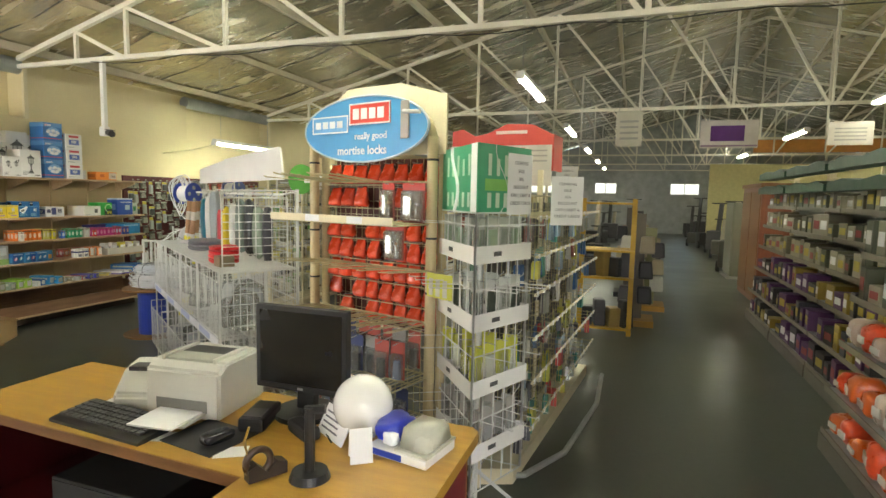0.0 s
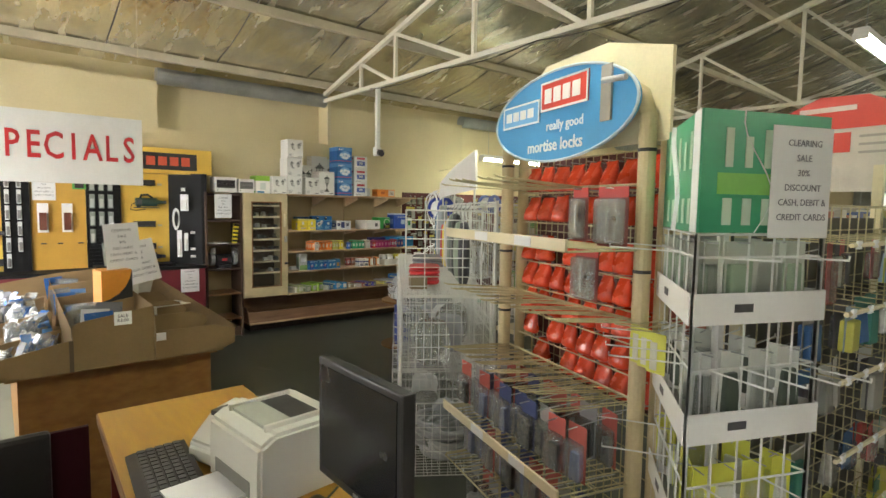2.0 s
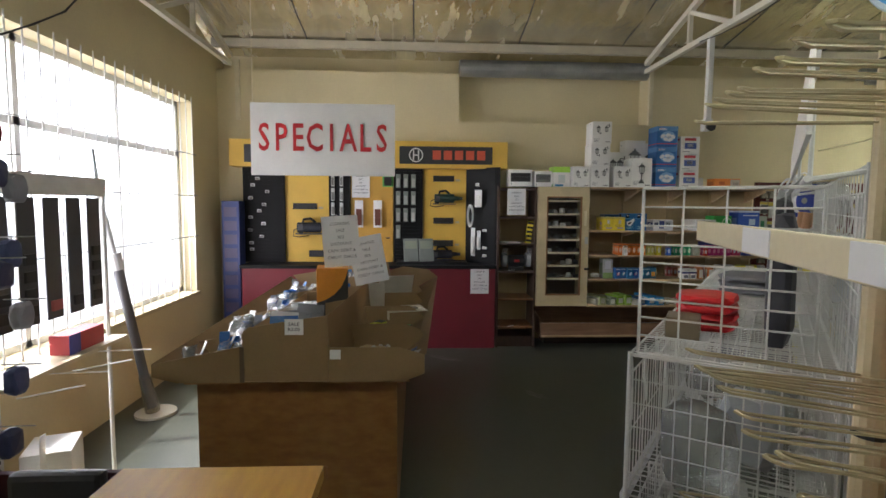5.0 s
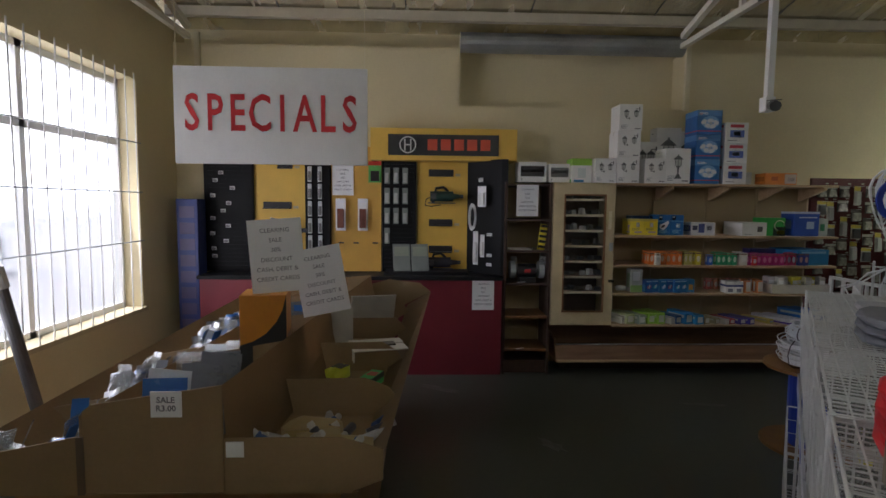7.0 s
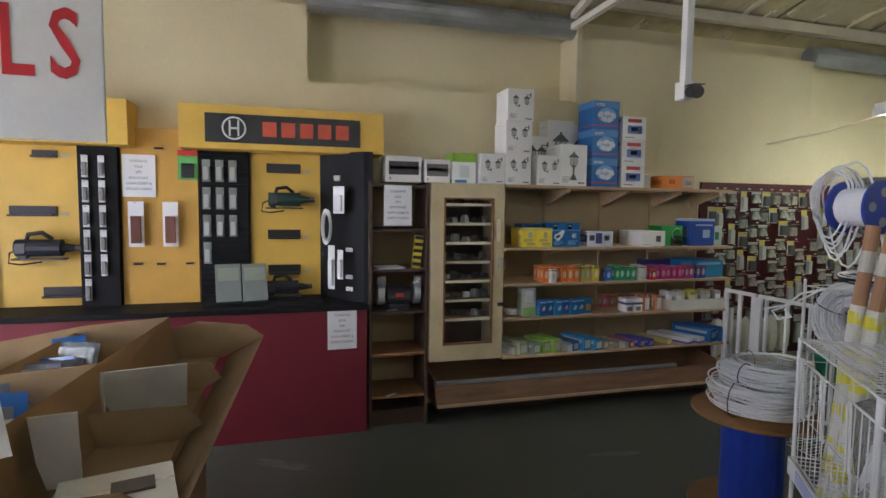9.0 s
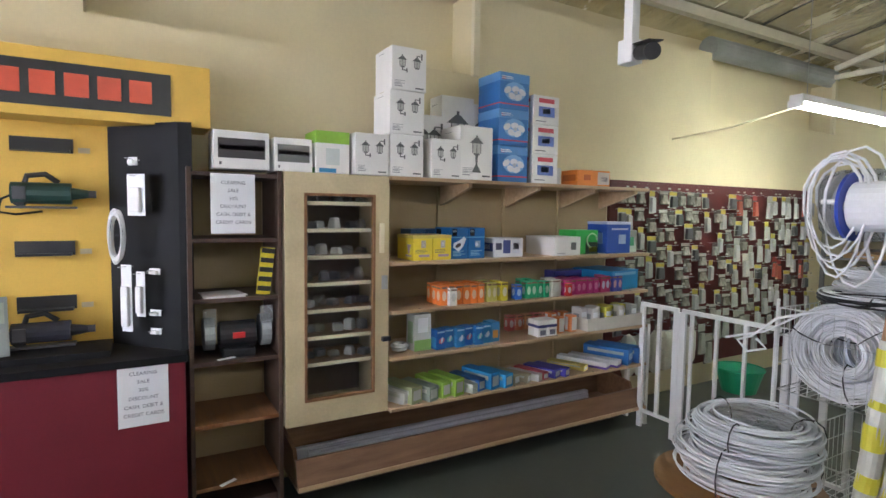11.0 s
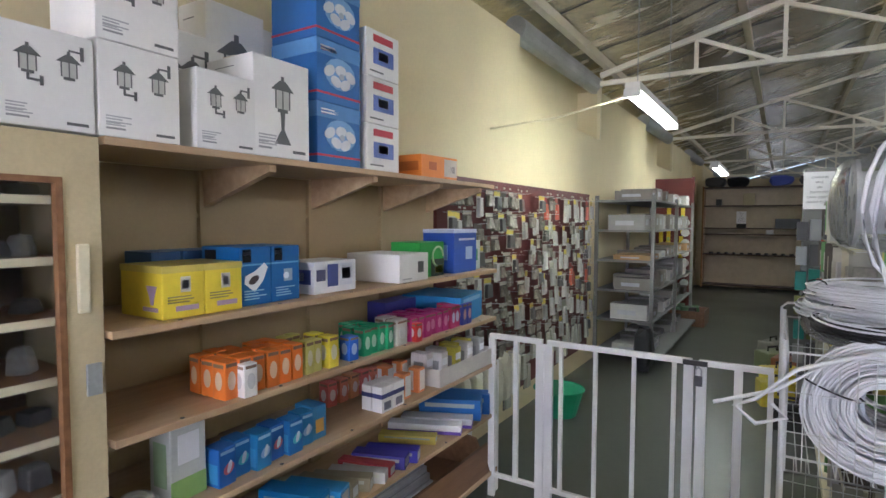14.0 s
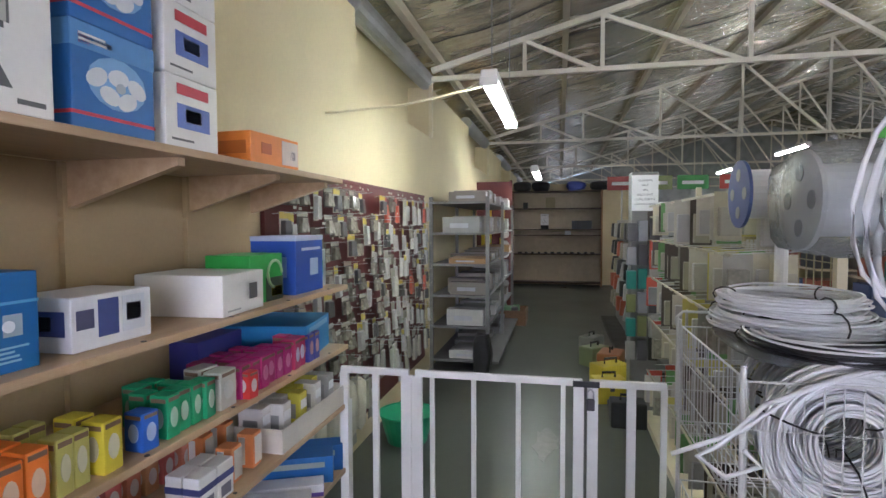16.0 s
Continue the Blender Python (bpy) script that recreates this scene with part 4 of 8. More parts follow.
pack_box("bulkhead_box", "white carton with red title and blue picture", "box", -7.33, 5.14, Z0 + 0.4, 0, 0.14, 0.22, 0.27, WHITEBOX, [(0.2, 0.8, 0.8, 0.93, C(0.55, 0.06, 0.08)), (0.2, 0.8, 0.3, 0.7, C(0.12, 0.18, 0.5))], [(0.2, 0.8, 0.8, 0.93, C(0.55, 0.06, 0.08))], "bulkhead boxes").location.z = Z0 + 0.001
pack_box("grey_carton", "small plain grey carton on the top shelf", "box", -7.15, 5.37, Z0, 0, 0.12, 0.09, 0.12, C(0.55, 0.55, 0.53))
b = pack_box("orange_carton", "orange carton with printed end on the shelf", "box", -7.1, 5.66, Z0, -4, 0.18, 0.3, 0.11, C(0.75, 0.24, 0.03), [(0.62, 0.98, 0.1, 0.9, C(0.6, 0.5, 0.42)), (0.72, 0.92, 0.3, 0.6, C(0.25, 0.2, 0.2)), (0.2, 0.4, 0.35, 0.7, C(0.5, 0.12, 0.02))], [(0.1, 0.9, 0.3, 0.7, C(0.5, 0.14, 0.02))])

# second shelf
Z = 1.366
YEL, BLU = C(0.78, 0.62, 0.03), C(0.012, 0.13, 0.37)
for y in (4.275, 4.408):
    b = pack_box("bulb_carton", "yellow carton with a lilac lamp picture", "box", -7.12, y, Z, 0, 0.22, 0.13, 0.15, YEL, [(0.42, 0.66, 0.5, 0.8, C(0.62, 0.6, 0.5)), (0.47, 0.61, 0.56, 0.74, PAPER), (0.3, 0.85, 0.14, 0.24, C(0.42, 0.3, 0.42))], [(0.55, 0.9, 0.14, 0.22, C(0.42, 0.3, 0.42))], "yellow bulb cartons", lid=C(0.62, 0.5, 0.1))
    part("bulb_picture", prism(bmesh.new(), [(0.03, 0.095), (0.085, 0.095), (0.07, 0.065), (0.064, 0.04), (0.052, 0.04), (0.045, 0.065)], "y", -0.0665, -0.0648), C(0.4, 0.3, 0.48), b)
    small_print(b, 0.11, -0.05, 0.05, 0.045, 3, 0.008, C(0.3, 0.25, 0.1), 3)
for i, y in enumerate((4.542, 4.672)):
    b = pack_box("floodlight_box", "tall blue carton with a white floodlight picture", "box", -7.13, y, Z, 0, 0.2, 0.126, 0.195, BLU, [(0.1, 0.36, 0.74, 0.96, CHARCOAL), (0.13, 0.33, 0.86, 0.92, PAPER), (0, 1, 0.68, 0.71, C(0.15, 0.4, 0.65))] + ([(0.42, 0.72, 0.36, 0.58, C(0.35, 0.42, 0.48))] if i else []), [(0.1, 0.4, 0.74, 0.94, CHARCOAL)], "blue floodlight boxes")
    small_print(b, 0.1, -0.045, 0.045, 0.02, 4, 0.009, C(0.3, 0.5, 0.65), 8 + i)
    if not i:
        part("picture", prism(bmesh.new(), [(-0.045, 0.075), (-0.005, 0.045), (0.03, 0.08), (0.05, 0.125), (0.035, 0.14), (0.0, 0.115), (-0.04, 0.1)], "x", 0.0995, 0.1015), PAPER, b)
        oval(b, 0.101, -0.008, 0.085, 0.022, 0.012, C(0.08, 0.06, 0.06), "lamp_picture", 0.5)
    else:
        oval(b, 0.101, 0.0, 0.09, 0.012, 0.012, PAPER, "lamp_picture")
for y in (4.36, 4.47, 4.58):
    pack_box("blue_carton", "dark blue carton behind the yellow ones", "box", -7.32, y, Z, 0, 0.16, 0.1, 0.18, C(0.02, 0.08, 0.22))
pack_box("downlight_box", "white and navy carton with lamp pictures", "box", -7.13, 4.935, Z, 0, 0.18, 0.235, 0.125, C(0.7, 0.7, 0.72), [(0.3, 0.55, 0.2, 0.9, C(0.06, 0.08, 0.25)), (0.6, 0.9, 0.2, 0.9, C(0.62, 0.64, 0.7)), (0.65, 0.85, 0.4, 0.75, C(0.08, 0.08, 0.12)), (0.05, 0.25, 0.4, 0.75, C(0.08, 0.08, 0.15))], [(0.1, 0.9, 0.3, 0.75, C(0.06, 0.08, 0.25)), (0.3, 0.7, 0.4, 0.65, PAPER)])
pack_box("white_carton", "plain white carton with a small black picture", "box", -7.15, 5.41, Z, 3, 0.3, 0.25, 0.13, WHITEBOX, [(0.62, 0.82, 0.3, 0.7, LINE), (0.1, 0.4, 0.1, 0.14, C(0.4, 0.4, 0.4))], [])
b = pack_box("green_carton", "green and black carton with a white swirl", "box", -7.14, 5.645, Z, 0, 0.18, 0.22, 0.175, C(0.04, 0.38, 0.06), [(0.45, 1, 0.0, 0.5, C(0.03, 0.05, 0.03)), (0.62, 0.95, 0.1, 0.3, C(0.7, 0.6, 0.05))], [(0.55, 1, 0, 0.6, C(0.02, 0.03, 0.02))])
bm = bmesh.new()
tube(bm, [(0.092, 0.05 + 0.05 * math.cos(a * 0.3), 0.1 + 0.05 * math.sin(a * 0.3)) for a in range(16)], 0.006, 5)
part("swirl", bm, C(0.5, 0.7, 0.4), b)
b = pack_box("blue_tub", "blue plastic tub with a white label", "tub", -7.13, 5.95, Z, 0, 0.2, 0.25, 0.235, C(0.03, 0.09, 0.42), [(0.5, 0.8, 0.3, 0.6, C(0.4, 0.5, 0.65)), (0.2, 0.9, 0.75, 0.8, C(0.5, 0.55, 0.7))], [(0.2, 0.8, 0.3, 0.65, C(0.2, 0.3, 0.6))], lid=C(0.5, 0.55, 0.7))
pack_box("pale_carton", "pale carton with a small green picture", "box", -7.15, 6.14, Z, 0, 0.16, 0.11, 0.17, C(0.5, 0.55, 0.5), [(0.3, 0.7, 0.3, 0.7, C(0.05, 0.25, 0.12))])

# third shelf: small bulb boxes in rows
Z = 1.081


def bulb_row(y0, y1, n, c, h, z, lbl, band, deep=2, grp="bulb boxes", dx=0.0):
    s = (y1 - y0) / n
    for i in range(n):
        for k in range(deep):
            d = min(0.06, s * 1.1)
            if k and rng.random() < 0.25:
                continue
            b = pack_box("bulb_box", lbl, "bulb box", -7.03 - k * (d + 0.008) - rng.uniform(0, 0.012) - dx, y0 + (i + 0.5) * s, z, rng.uniform(-5, 5), d, s * 0.93, h * rng.uniform(0.97, 1.03), c, [(0.1, 0.9, 0.86, 0.95, C(0.2, 0.12, 0.08))], [(0.1, 0.9, 0.84, 0.93, C(0.25, 0.16, 0.1))], grp)
            oval(b, d / 2, 0.0, h * 0.48, s * 0.27, h * 0.24, band)
            oval(b, -s * 0.465, 0.0, h * 0.48, d * 0.27, h * 0.24, band, axis="y")


ORG = C(0.78, 0.2, 0.02, rnd=0.12)
bulb_row(4.4, 4.725, 6, ORG, 0.125, Z, "small orange light bulb box", C(0.75, 0.55, 0.4), 3)
bulb_row(4.45, 4.505, 1, WHITEBOX, 0.11, Z, "single plain white light bulb box", C(0.6, 0.6, 0.6), 1, dx=-0.028)
bulb_row(4.74, 4.83, 2, C(0.5, 0.47, 0.12), 0.125, Z, "olive yellow light bulb box", C(0.6, 0.58, 0.4), 3)
bulb_row(4.85, 4.91, 1, C(0.68, 0.56, 0.03), 0.125, Z, "yellow light bulb box", C(0.7, 0.66, 0.5), 2)
bulb_row(4.975, 5.03, 1, C(0.03, 0.13, 0.55), 0.1, Z, "small blue light bulb box", C(0.4, 0.5, 0.7), 1)
bulb_row(5.06, 5.265, 4, C(0.02, 0.33, 0.14), 0.115, Z, "green light bulb box", C(0.5, 0.65, 0.5), 3)
bulb_row(5.28, 5.37, 1, C(0.55, 0.54, 0.46), 0.12, Z, "small grey-white bulb carton", C(0.6, 0.6, 0.55), 2)
bulb_row(5.39, 5.74, 6, C(0.42, 0.02, 0.17), 0.11, Z, "magenta light bulb box", C(0.6, 0.2, 0.35), 3)
bulb_row(5.4, 5.45, 1, C(0.6, 0.04, 0.03), 0.09, Z, "red and white bulb box", C(0.7, 0.7, 0.68), 1, dx=-0.03)
bulb_row(5.75, 5.86, 2, C(0.45, 0.03, 0.12), 0.12, Z, "red light bulb box", C(0.6, 0.6, 0.7), 2)
bulb_row(5.87, 5.98, 2, C(0.05, 0.06, 0.3), 0.12, Z, "navy light bulb box", C(0.55, 0.3, 0.3), 2)
pack_box("tube_carton", "long blue fluorescent fitting carton", "box", -7.22, 6.02, Z, 10, 0.36, 0.36, 0.15, C(0.02, 0.22, 0.5), [(0.1, 0.9, 0.75, 0.9, C(0.2, 0.4, 0.6))])
pack_box("tube_carton", "long navy carton at the back of the shelf", "box", -7.34, 5.75, Z, 0, 0.12, 0.4, 0.14, C(0.05, 0.05, 0.25))

# fourth shelf
Z = 0.806
pack_box("energy_lamp_carton", "tall white and green lamp carton", "box", -7.1, 4.3, Z, 4, 0.1, 0.12, 0.225, C(0.6, 0.62, 0.58), [(0, 1, 0, 0.3, C(0.3, 0.5, 0.15)), (0.2, 0.8, 0.5, 0.9, PAPER)], [(0.2, 0.8, 0.2, 0.8, C(0.35, 0.5, 0.3))])
for i in range(6):
    y = 4.41 + i * 0.072
    b = pack_box("energy_bulb_box", "blue energy saving bulb box", "bulb box", -7.05 - 0.02 * (i % 2), y, Z, rng.uniform(-8, 8), 0.07, 0.066, 0.125, C(0.02, 0.12 + 0.03 * (i % 3), 0.4), [(0.1, 0.9, 0.84, 0.92, C(0.4, 0.55, 0.7))], [(0.1, 0.9, 0.1, 0.6, C(0.05, 0.25, 0.5))], "energy bulb boxes")
    oval(b, 0.035, 0.004, 0.055, 0.022, 0.016, (C(0.55, 0.12, 0.16), C(0.1, 0.45, 0.5), C(0.3, 0.42, 0.62))[i % 3], "picture", 0.6)
    oval(b, 0.0356, 0.006, 0.06, 0.008, 0.02, C(0.62, 0.64, 0.66), "lamp_picture", -0.3)
pack_box("energy_bulb_box", "blue and orange energy saving bulb box", "bulb box", -7.09, 4.84, Z, 0, 0.1, 0.07, 0.13, C(0.04, 0.2, 0.4), [(0.2, 0.8, 0.2, 0.6, C(0.6, 0.3, 0.05))])
t = thing("lamp_coil", -7.08, 4.16, Z, 0, "small coiled white lamp in clear wrap", "lamp")
part("coil", coil(bmesh.new(), 0.045, 0.009, 5, 0.02, 0.05, 11, "z", 20), C(0.6, 0.62, 0.6), t)
for i in range(4):
    pack_box("starter_box", "small white and navy starter box", "box", -7.03 - 0.06 * (i // 2), 5.215 + 0.085 * (i % 2), Z, 0, 0.055, 0.08, 0.115, WHITEBOX, [(0, 1, 0.55, 0.72, C(0.05, 0.06, 0.2)), (0.2, 0.8, 0.1, 0.4, C(0.2, 0.2, 0.25))], [(0, 1, 0.55, 0.72, C(0.05, 0.06, 0.2))], "starter boxes")
for i in range(4):
    pack_box("orange_white_box", "orange and white lamp box", "box", -7.06 - 0.15 * (i % 2), 5.4 + 0.06 * i, Z, 3, 0.06, 0.058, 0.12, C(0.7, 0.25, 0.08), [(0.2, 1, 0.1, 0.9, C(0.68, 0.66, 0.62))], [(0.1, 0.5, 0.1, 0.9, PAPER)], "orange white boxes")
for i in range(7):
    bulb_row(5.1 + i * 0.075, 5.16 + i * 0.075, 1, C(0.55, 0.13 + 0.07 * (i % 3), 0.12), 0.11, Z, "red and white lamp box at the back", C(0.65, 0.6, 0.58), 1, dx=0.24)
t = thing("open_carton", -7.12, 5.92, Z, 0, "open white tray carton with yellow lamp boxes", "carton")
part("tray_front", B(0.13, 0.134, -0.3, 0.3, 0, 0.09), C(0.6, 0.57, 0.5), t)
part("tray_back", B(-0.14, -0.136, -0.3, 0.3, 0, 0.09), C(0.6, 0.57, 0.5), t)
for y in (-0.3, 0.3):
    part("tray_side", B(-0.136, 0.13, y - 0.002, y + 0.002, 0, 0.09), C(0.6, 0.57, 0.5), t)
part("tray_bottom", B(-0.136, 0.13, -0.298, 0.298, 0.0, 0.003), C(0.6, 0.57, 0.5), t)
for i in range(8):
    c = (C(0.65, 0.63, 0.6), C(0.6, 0.53, 0.05), C(0.4, 0.4, 0.38))[(0, 0, 0, 1, 1, 0, 1, 2)[i]]
    pack_box("lamp_carton", "small lamp carton standing in the tray", "box", -7.13 + 0.05 * (i % 2), 5.67 + i * 0.068, Z + 0.004, 0, 0.1, 0.062, 0.15, c, [(0.1, 0.9, 0.55, 0.8, PAPER)], [(0.2, 0.8, 0.3, 0.7, C(0.3, 0.3, 0.3))], "tray cartons")

# lowest shelf: packs lying at an angle
Z = 0.501
LOW = ((4.12, 0.05, 0.07, C(0.6, 0.6, 0.56), "clear bag of white fittings"), (4.2, 0.09, 0.1, C(0.35, 0.4, 0.2), "olive green lamp carton"), (4.31, 0.08, 0.09, C(0.25, 0.3, 0.24), "dark green striped carton"), (4.42, 0.08, 0.1, C(0.3, 0.5, 0.06), "lime green lamp carton"), (4.51, 0.08, 0.11, C(0.3, 0.5, 0.06), "lime green lamp carton"), (4.61, 0.05, 0.06, C(0.55, 0.55, 0.52), "white striped small pack"), (4.68, 0.07, 0.08, C(0.02, 0.1, 0.3), "blue tube pack"), (4.78, 0.09, 0.11, C(0.02, 0.22, 0.5), "blue lamp carton"), (4.88, 0.09, 0.09, C(0.03, 0.25, 0.52), "blue lamp carton"), (4.97, 0.06, 0.07, C(0.3, 0.26, 0.16), "brown tube pack"), (5.05, 0.06, 0.06, C(0.33, 0.3, 0.2), "brown tube pack"), (5.14, 0.06, 0.05, C(0.5, 0.5, 0.48), "grey tube pack"), (5.22, 0.06, 0.05, C(0.4, 0.05, 0.06), "red tube pack"), (5.31, 0.08, 0.06, C(0.06, 0.05, 0.3), "violet blue tube pack"), (5.39, 0.07, 0.06, C(0.05, 0.04, 0.32), "violet blue tube pack"))
for i, (y, w, h, c, l) in enumerate(LOW):
    b = pack_box("lamp_pack", l + " lying on the bottom shelf", "pack", -7.13 + 0.01 * (i % 3), y, Z, rng.uniform(14, 26), 0.26, w, h, c, [(0.15, 0.85, 0.2, 0.8, C(0.55, 0.56, 0.52))], [(0.1, 0.9, 0.55, 0.8, C(0.5, 0.52, 0.45))], "bottom shelf packs")
for y, w, h, c, l, n in ((5.6, 0.07, 0.04, C(0.62, 0.52, 0.12), "yellow and grey tube pack", 0.3), (5.76, 0.08, 0.05, C(0.7, 0.7, 0.72), "long white and violet tube pack", 0.4), (5.88, 0.09, 0.05, C(0.7, 0.7, 0.72), "long white and violet tube pack", 0.4), (6.03, 0.13, 0.12, C(0.02, 0.15, 0.45), "long blue fitting carton", 0.36), (6.14, 0.1, 0.12, C(0.02, 0.13, 0.42), "long blue fitting carton", 0.36)):
    pack_box("tube_pack", l + " lying on the bottom shelf", "pack", -7.17, y, Z, 24, n, w, h, c, [(0, 1, 0, 0.4, C(0.12, 0.06, 0.35)) if "violet" in l else (0.2, 0.8, 0.3, 0.7, C(0.4, 0.5, 0.6))], [(0, 1, 0, 0.35, C(0.12, 0.06, 0.35)) if "violet" in l else (0.1, 0.9, 0.6, 0.8, C(0.4, 0.45, 0.4))], "bottom shelf packs")

# ---- white gate and railing ----
t = thing("white_gate", 0, 6.2, 0, 0, "white painted steel railing gate with a padlock", "gate")
for x0, x1 in ((-7.0, -6.67), (-6.64, -5.9), (-5.87, -5.56)):
    part("top_rail", B(x0, x1, -0.0125, 0.0125, 0.955, 0.985, 0.003), WHITE, t)
    part("bottom_rail", B(x0, x1, -0.0125, 0.0125, 0.12, 0.145, 0.003), WHITE, t)
for x, w in ((-6.985, 0.02), (-6.83, 0.014), (-6.682, 0.024), (-6.632, 0.024), (-6.56, 0.01), (-6.37, 0.01), (-6.172, 0.01), (-5.98, 0.01), (-5.915, 0.022), (-5.857, 0.022), (-5.7, 0.018), (-5.57, 0.012)):
    part("bar", B(x - w, x + w, -0.011, 0.011, 0.0 if w > 0.015 else 0.14, 0.957), WHITE, t)
part("hasp", B(-5.94, -5.83, -0.022, -0.012, 0.955, 0.98), BLACK, t)
k = part("padlock", B(-5.885, -5.85, -0.04, -0.02, 0.86, 0.91, 0.006), GREYPL, t)
part("shackle", tube(bmesh.new(), [(-5.88, -0.03, 0.91), (-5.88, -0.03, 0.94), (-5.867, -0.03, 0.952), (-5.855, -0.03, 0.94), (-5.855, -0.03, 0.91)], 0.004, 6), GALV, k)

# ---- peg board with blister packs ----
t = thing("peg_board", WX, 0, 0, 0, "dark red peg board covered with hanging packs", "peg board")
part("board", B(0.001, 0.03, 6.26, 9.45, 0.22, 1.93), DARKRED, t)
part("top_strip", B(0.001, 0.036, 6.26, 9.45, 1.93, 1.95), DARKRED, t)


def blister(w, h, card, item, head, lbl):
    b = thing("blister_pack", 0, 0, -5, 0, lbl, "blister pack", "packs on the peg board")
    part("card", B(0.0, 0.002, -w / 2, w / 2, -h, 0.0), card, b)
    part("header", B(0.002, 0.0035, -w / 2, w / 2, -h * 0.24, -0.002), head, b)
    part("blister", lump(w * 91 + h * 37, 0.035, w * 0.8, h * 0.66, 1, 0.12), item, b).location = (0.012, 0, -h * 0.96)
    part("peg", R((-0.06, 0, -0.01), (0.09, 0, -0.004), 0.002, 5), GALV, b)
    part("ticket", B(0.06, 0.063, -0.016, 0.016, 0.012, 0.026), cw, b)
    return b


cw, cy, cg, cr = C(0.34, 0.33, 0.27), C(0.5, 0.4, 0.06), C(0.09, 0.075, 0.06), C(0.3, 0.04, 0.03)
BAG = mat("milky pack plastic", (0.3, 0.29, 0.24), 0.2, var=0.45, scale=28, bump=0.3, bscale=40, coat=0.3, rnd=0.2)
KINDS = [blister(0.1, 0.13, cg, BAG, cg, "small clear pack of white fittings on a card"), blister(0.11, 0.12, cg, BAG, cw, "square clear pack of pale plugs"), blister(0.07, 0.2, cw, C(0.4, 0.4, 0.38), cy, "narrow pack with a yellow header card"), blister(0.08, 0.24, cw, C(0.45, 0.45, 0.42), cw, "long white pack of cable ties"), blister(0.09, 0.22, cg, C(0.42, 0.1, 0.06), cr, "long red and orange pack"), blister(0.1, 0.15, cw, C(0.1, 0.1, 0.1), cy, "pack of black fittings with a yellow header"), blister(0.12, 0.3, cg, C(0.38, 0.38, 0.31), cw, "large pale glove pack")]
y = 6.33
g = random.Random(12)
placed = 0
while y < 9.4:
    z = 1.87
    far = y > 7.9
    wmax = 0.12
    while z > 0.42:
        k = g.choice((0, 0, 1, 1, 2, 5) if not far else (2, 3, 3, 4, 2, 5, 0))
        if z < 0.75 and g.random() < 0.6:
            k = 6
        h = (0.13, 0.12, 0.2, 0.24, 0.22, 0.15, 0.3)[k]
        if g.random() < 0.9 and placed < 290:
            c = copy_thing(KINDS[k], pose(WX + 0.075 + g.uniform(-0.01, 0.03), y + g.uniform(-0.01, 0.01), z, 0, g.uniform(-4, 2), g.uniform(-8, 8)))
            placed += 1
        z -= h + g.uniform(0.02, 0.05)
    y += g.uniform(0.115, 0.14)
for q in KINDS:
    for ch in q.children_recursive:
        bpy.data.objects.remove(ch)
    bpy.data.objects.remove(q)
t = thing("green_basin", -7.13, 7.75, 0, 20, "green plastic basin standing on the floor", "basin")
bm = R((0, 0, 0), (0, 0, 0.22), 0.15, 24, 0.21)
part("bowl", bm, GREENPR, t)
part("rim", tube(bmesh.new(), [(0.212 * math.cos(k * math.tau / 28), 0.212 * math.sin(k * math.tau / 28), 0.22) for k in range(28)], 0.008, 6, True), GREENPR, t)
for i in range(6):
    b = thing("glove_bundle", -7.33, 6.45 + i * 0.16, 0.25, 0, "hanging bundle of cream work gloves", "gloves", "glove bundles")
    part("glove", lump(i + 3, 0.1, 0.13, 0.38, 2), C(0.6, 0.58, 0.46, 0.8), b)
    part("hook", R((-0.1, 0, 0.36), (0.05, 0, 0.37), 0.003, 5), GALV, b)

# ---- steel shelving past the peg board ----
t = thing("steel_shelving", -7.14, 9.75, 0, 0, "grey steel shelving stocked with white pipe fittings", "shelving")
for x in (-0.28, 0.36):
    for yy in (0, 1.55, 3.1):
        part("post", B(x - 0.02, x + 0.02, yy, yy + 0.04, 0, 1.95), DARKSTEEL, t)
for z in (0.12, 0.5, 0.85, 1.2, 1.55, 1.9):
    part("shelf", B(-0.28, 0.36 + (0.12 if z < 0.2 else 0), 0, 3.14, z - 0.025, z), DARKSTEEL, t)
g = random.Random(5)
for z, hs in ((0.12, (0.06, 0.1)), (0.5, (0.1, 0.2)), (0.85, (0.12, 0.25)), (1.2, (0.05, 0.12)), (1.55, (0.15, 0.2)), (1.9, (0.08, 0.16))):
    yy = 0.05
    while yy < 2.95:
        w = g.uniform(0.12, 0.34)
        h = g.uniform(*hs)
        c = g.choice((C(0.5, 0.5, 0.47), C(0.3, 0.3, 0.28), C(0.22, 0.2, 0.17), C(0.35, 0.22, 0.09) if z == 1.2 else C(0.42, 0.42, 0.4)))
        pack_box("stock_box", "white carton of pipe fittings on steel shelving", "box", -7.06 + g.uniform(-0.05, 0.06), 9.75 + yy + w / 2, z, 0, 0.42, w * 0.92, h, c, [(0.1, 0.6, 0.3, 0.7, C(0.4, 0.42, 0.46))], [(0.2, 0.7, 0.3, 0.6, C(0.45, 0.46, 0.5))], "stock boxes")
        yy += w + 0.03
t = thing("black_sack", -6.8, 9.5, 0, 0, "black sack leaning at the shelving end", "sack")
part("sack", lump(9, 0.2, 0.25, 0.5), BLACK, t)

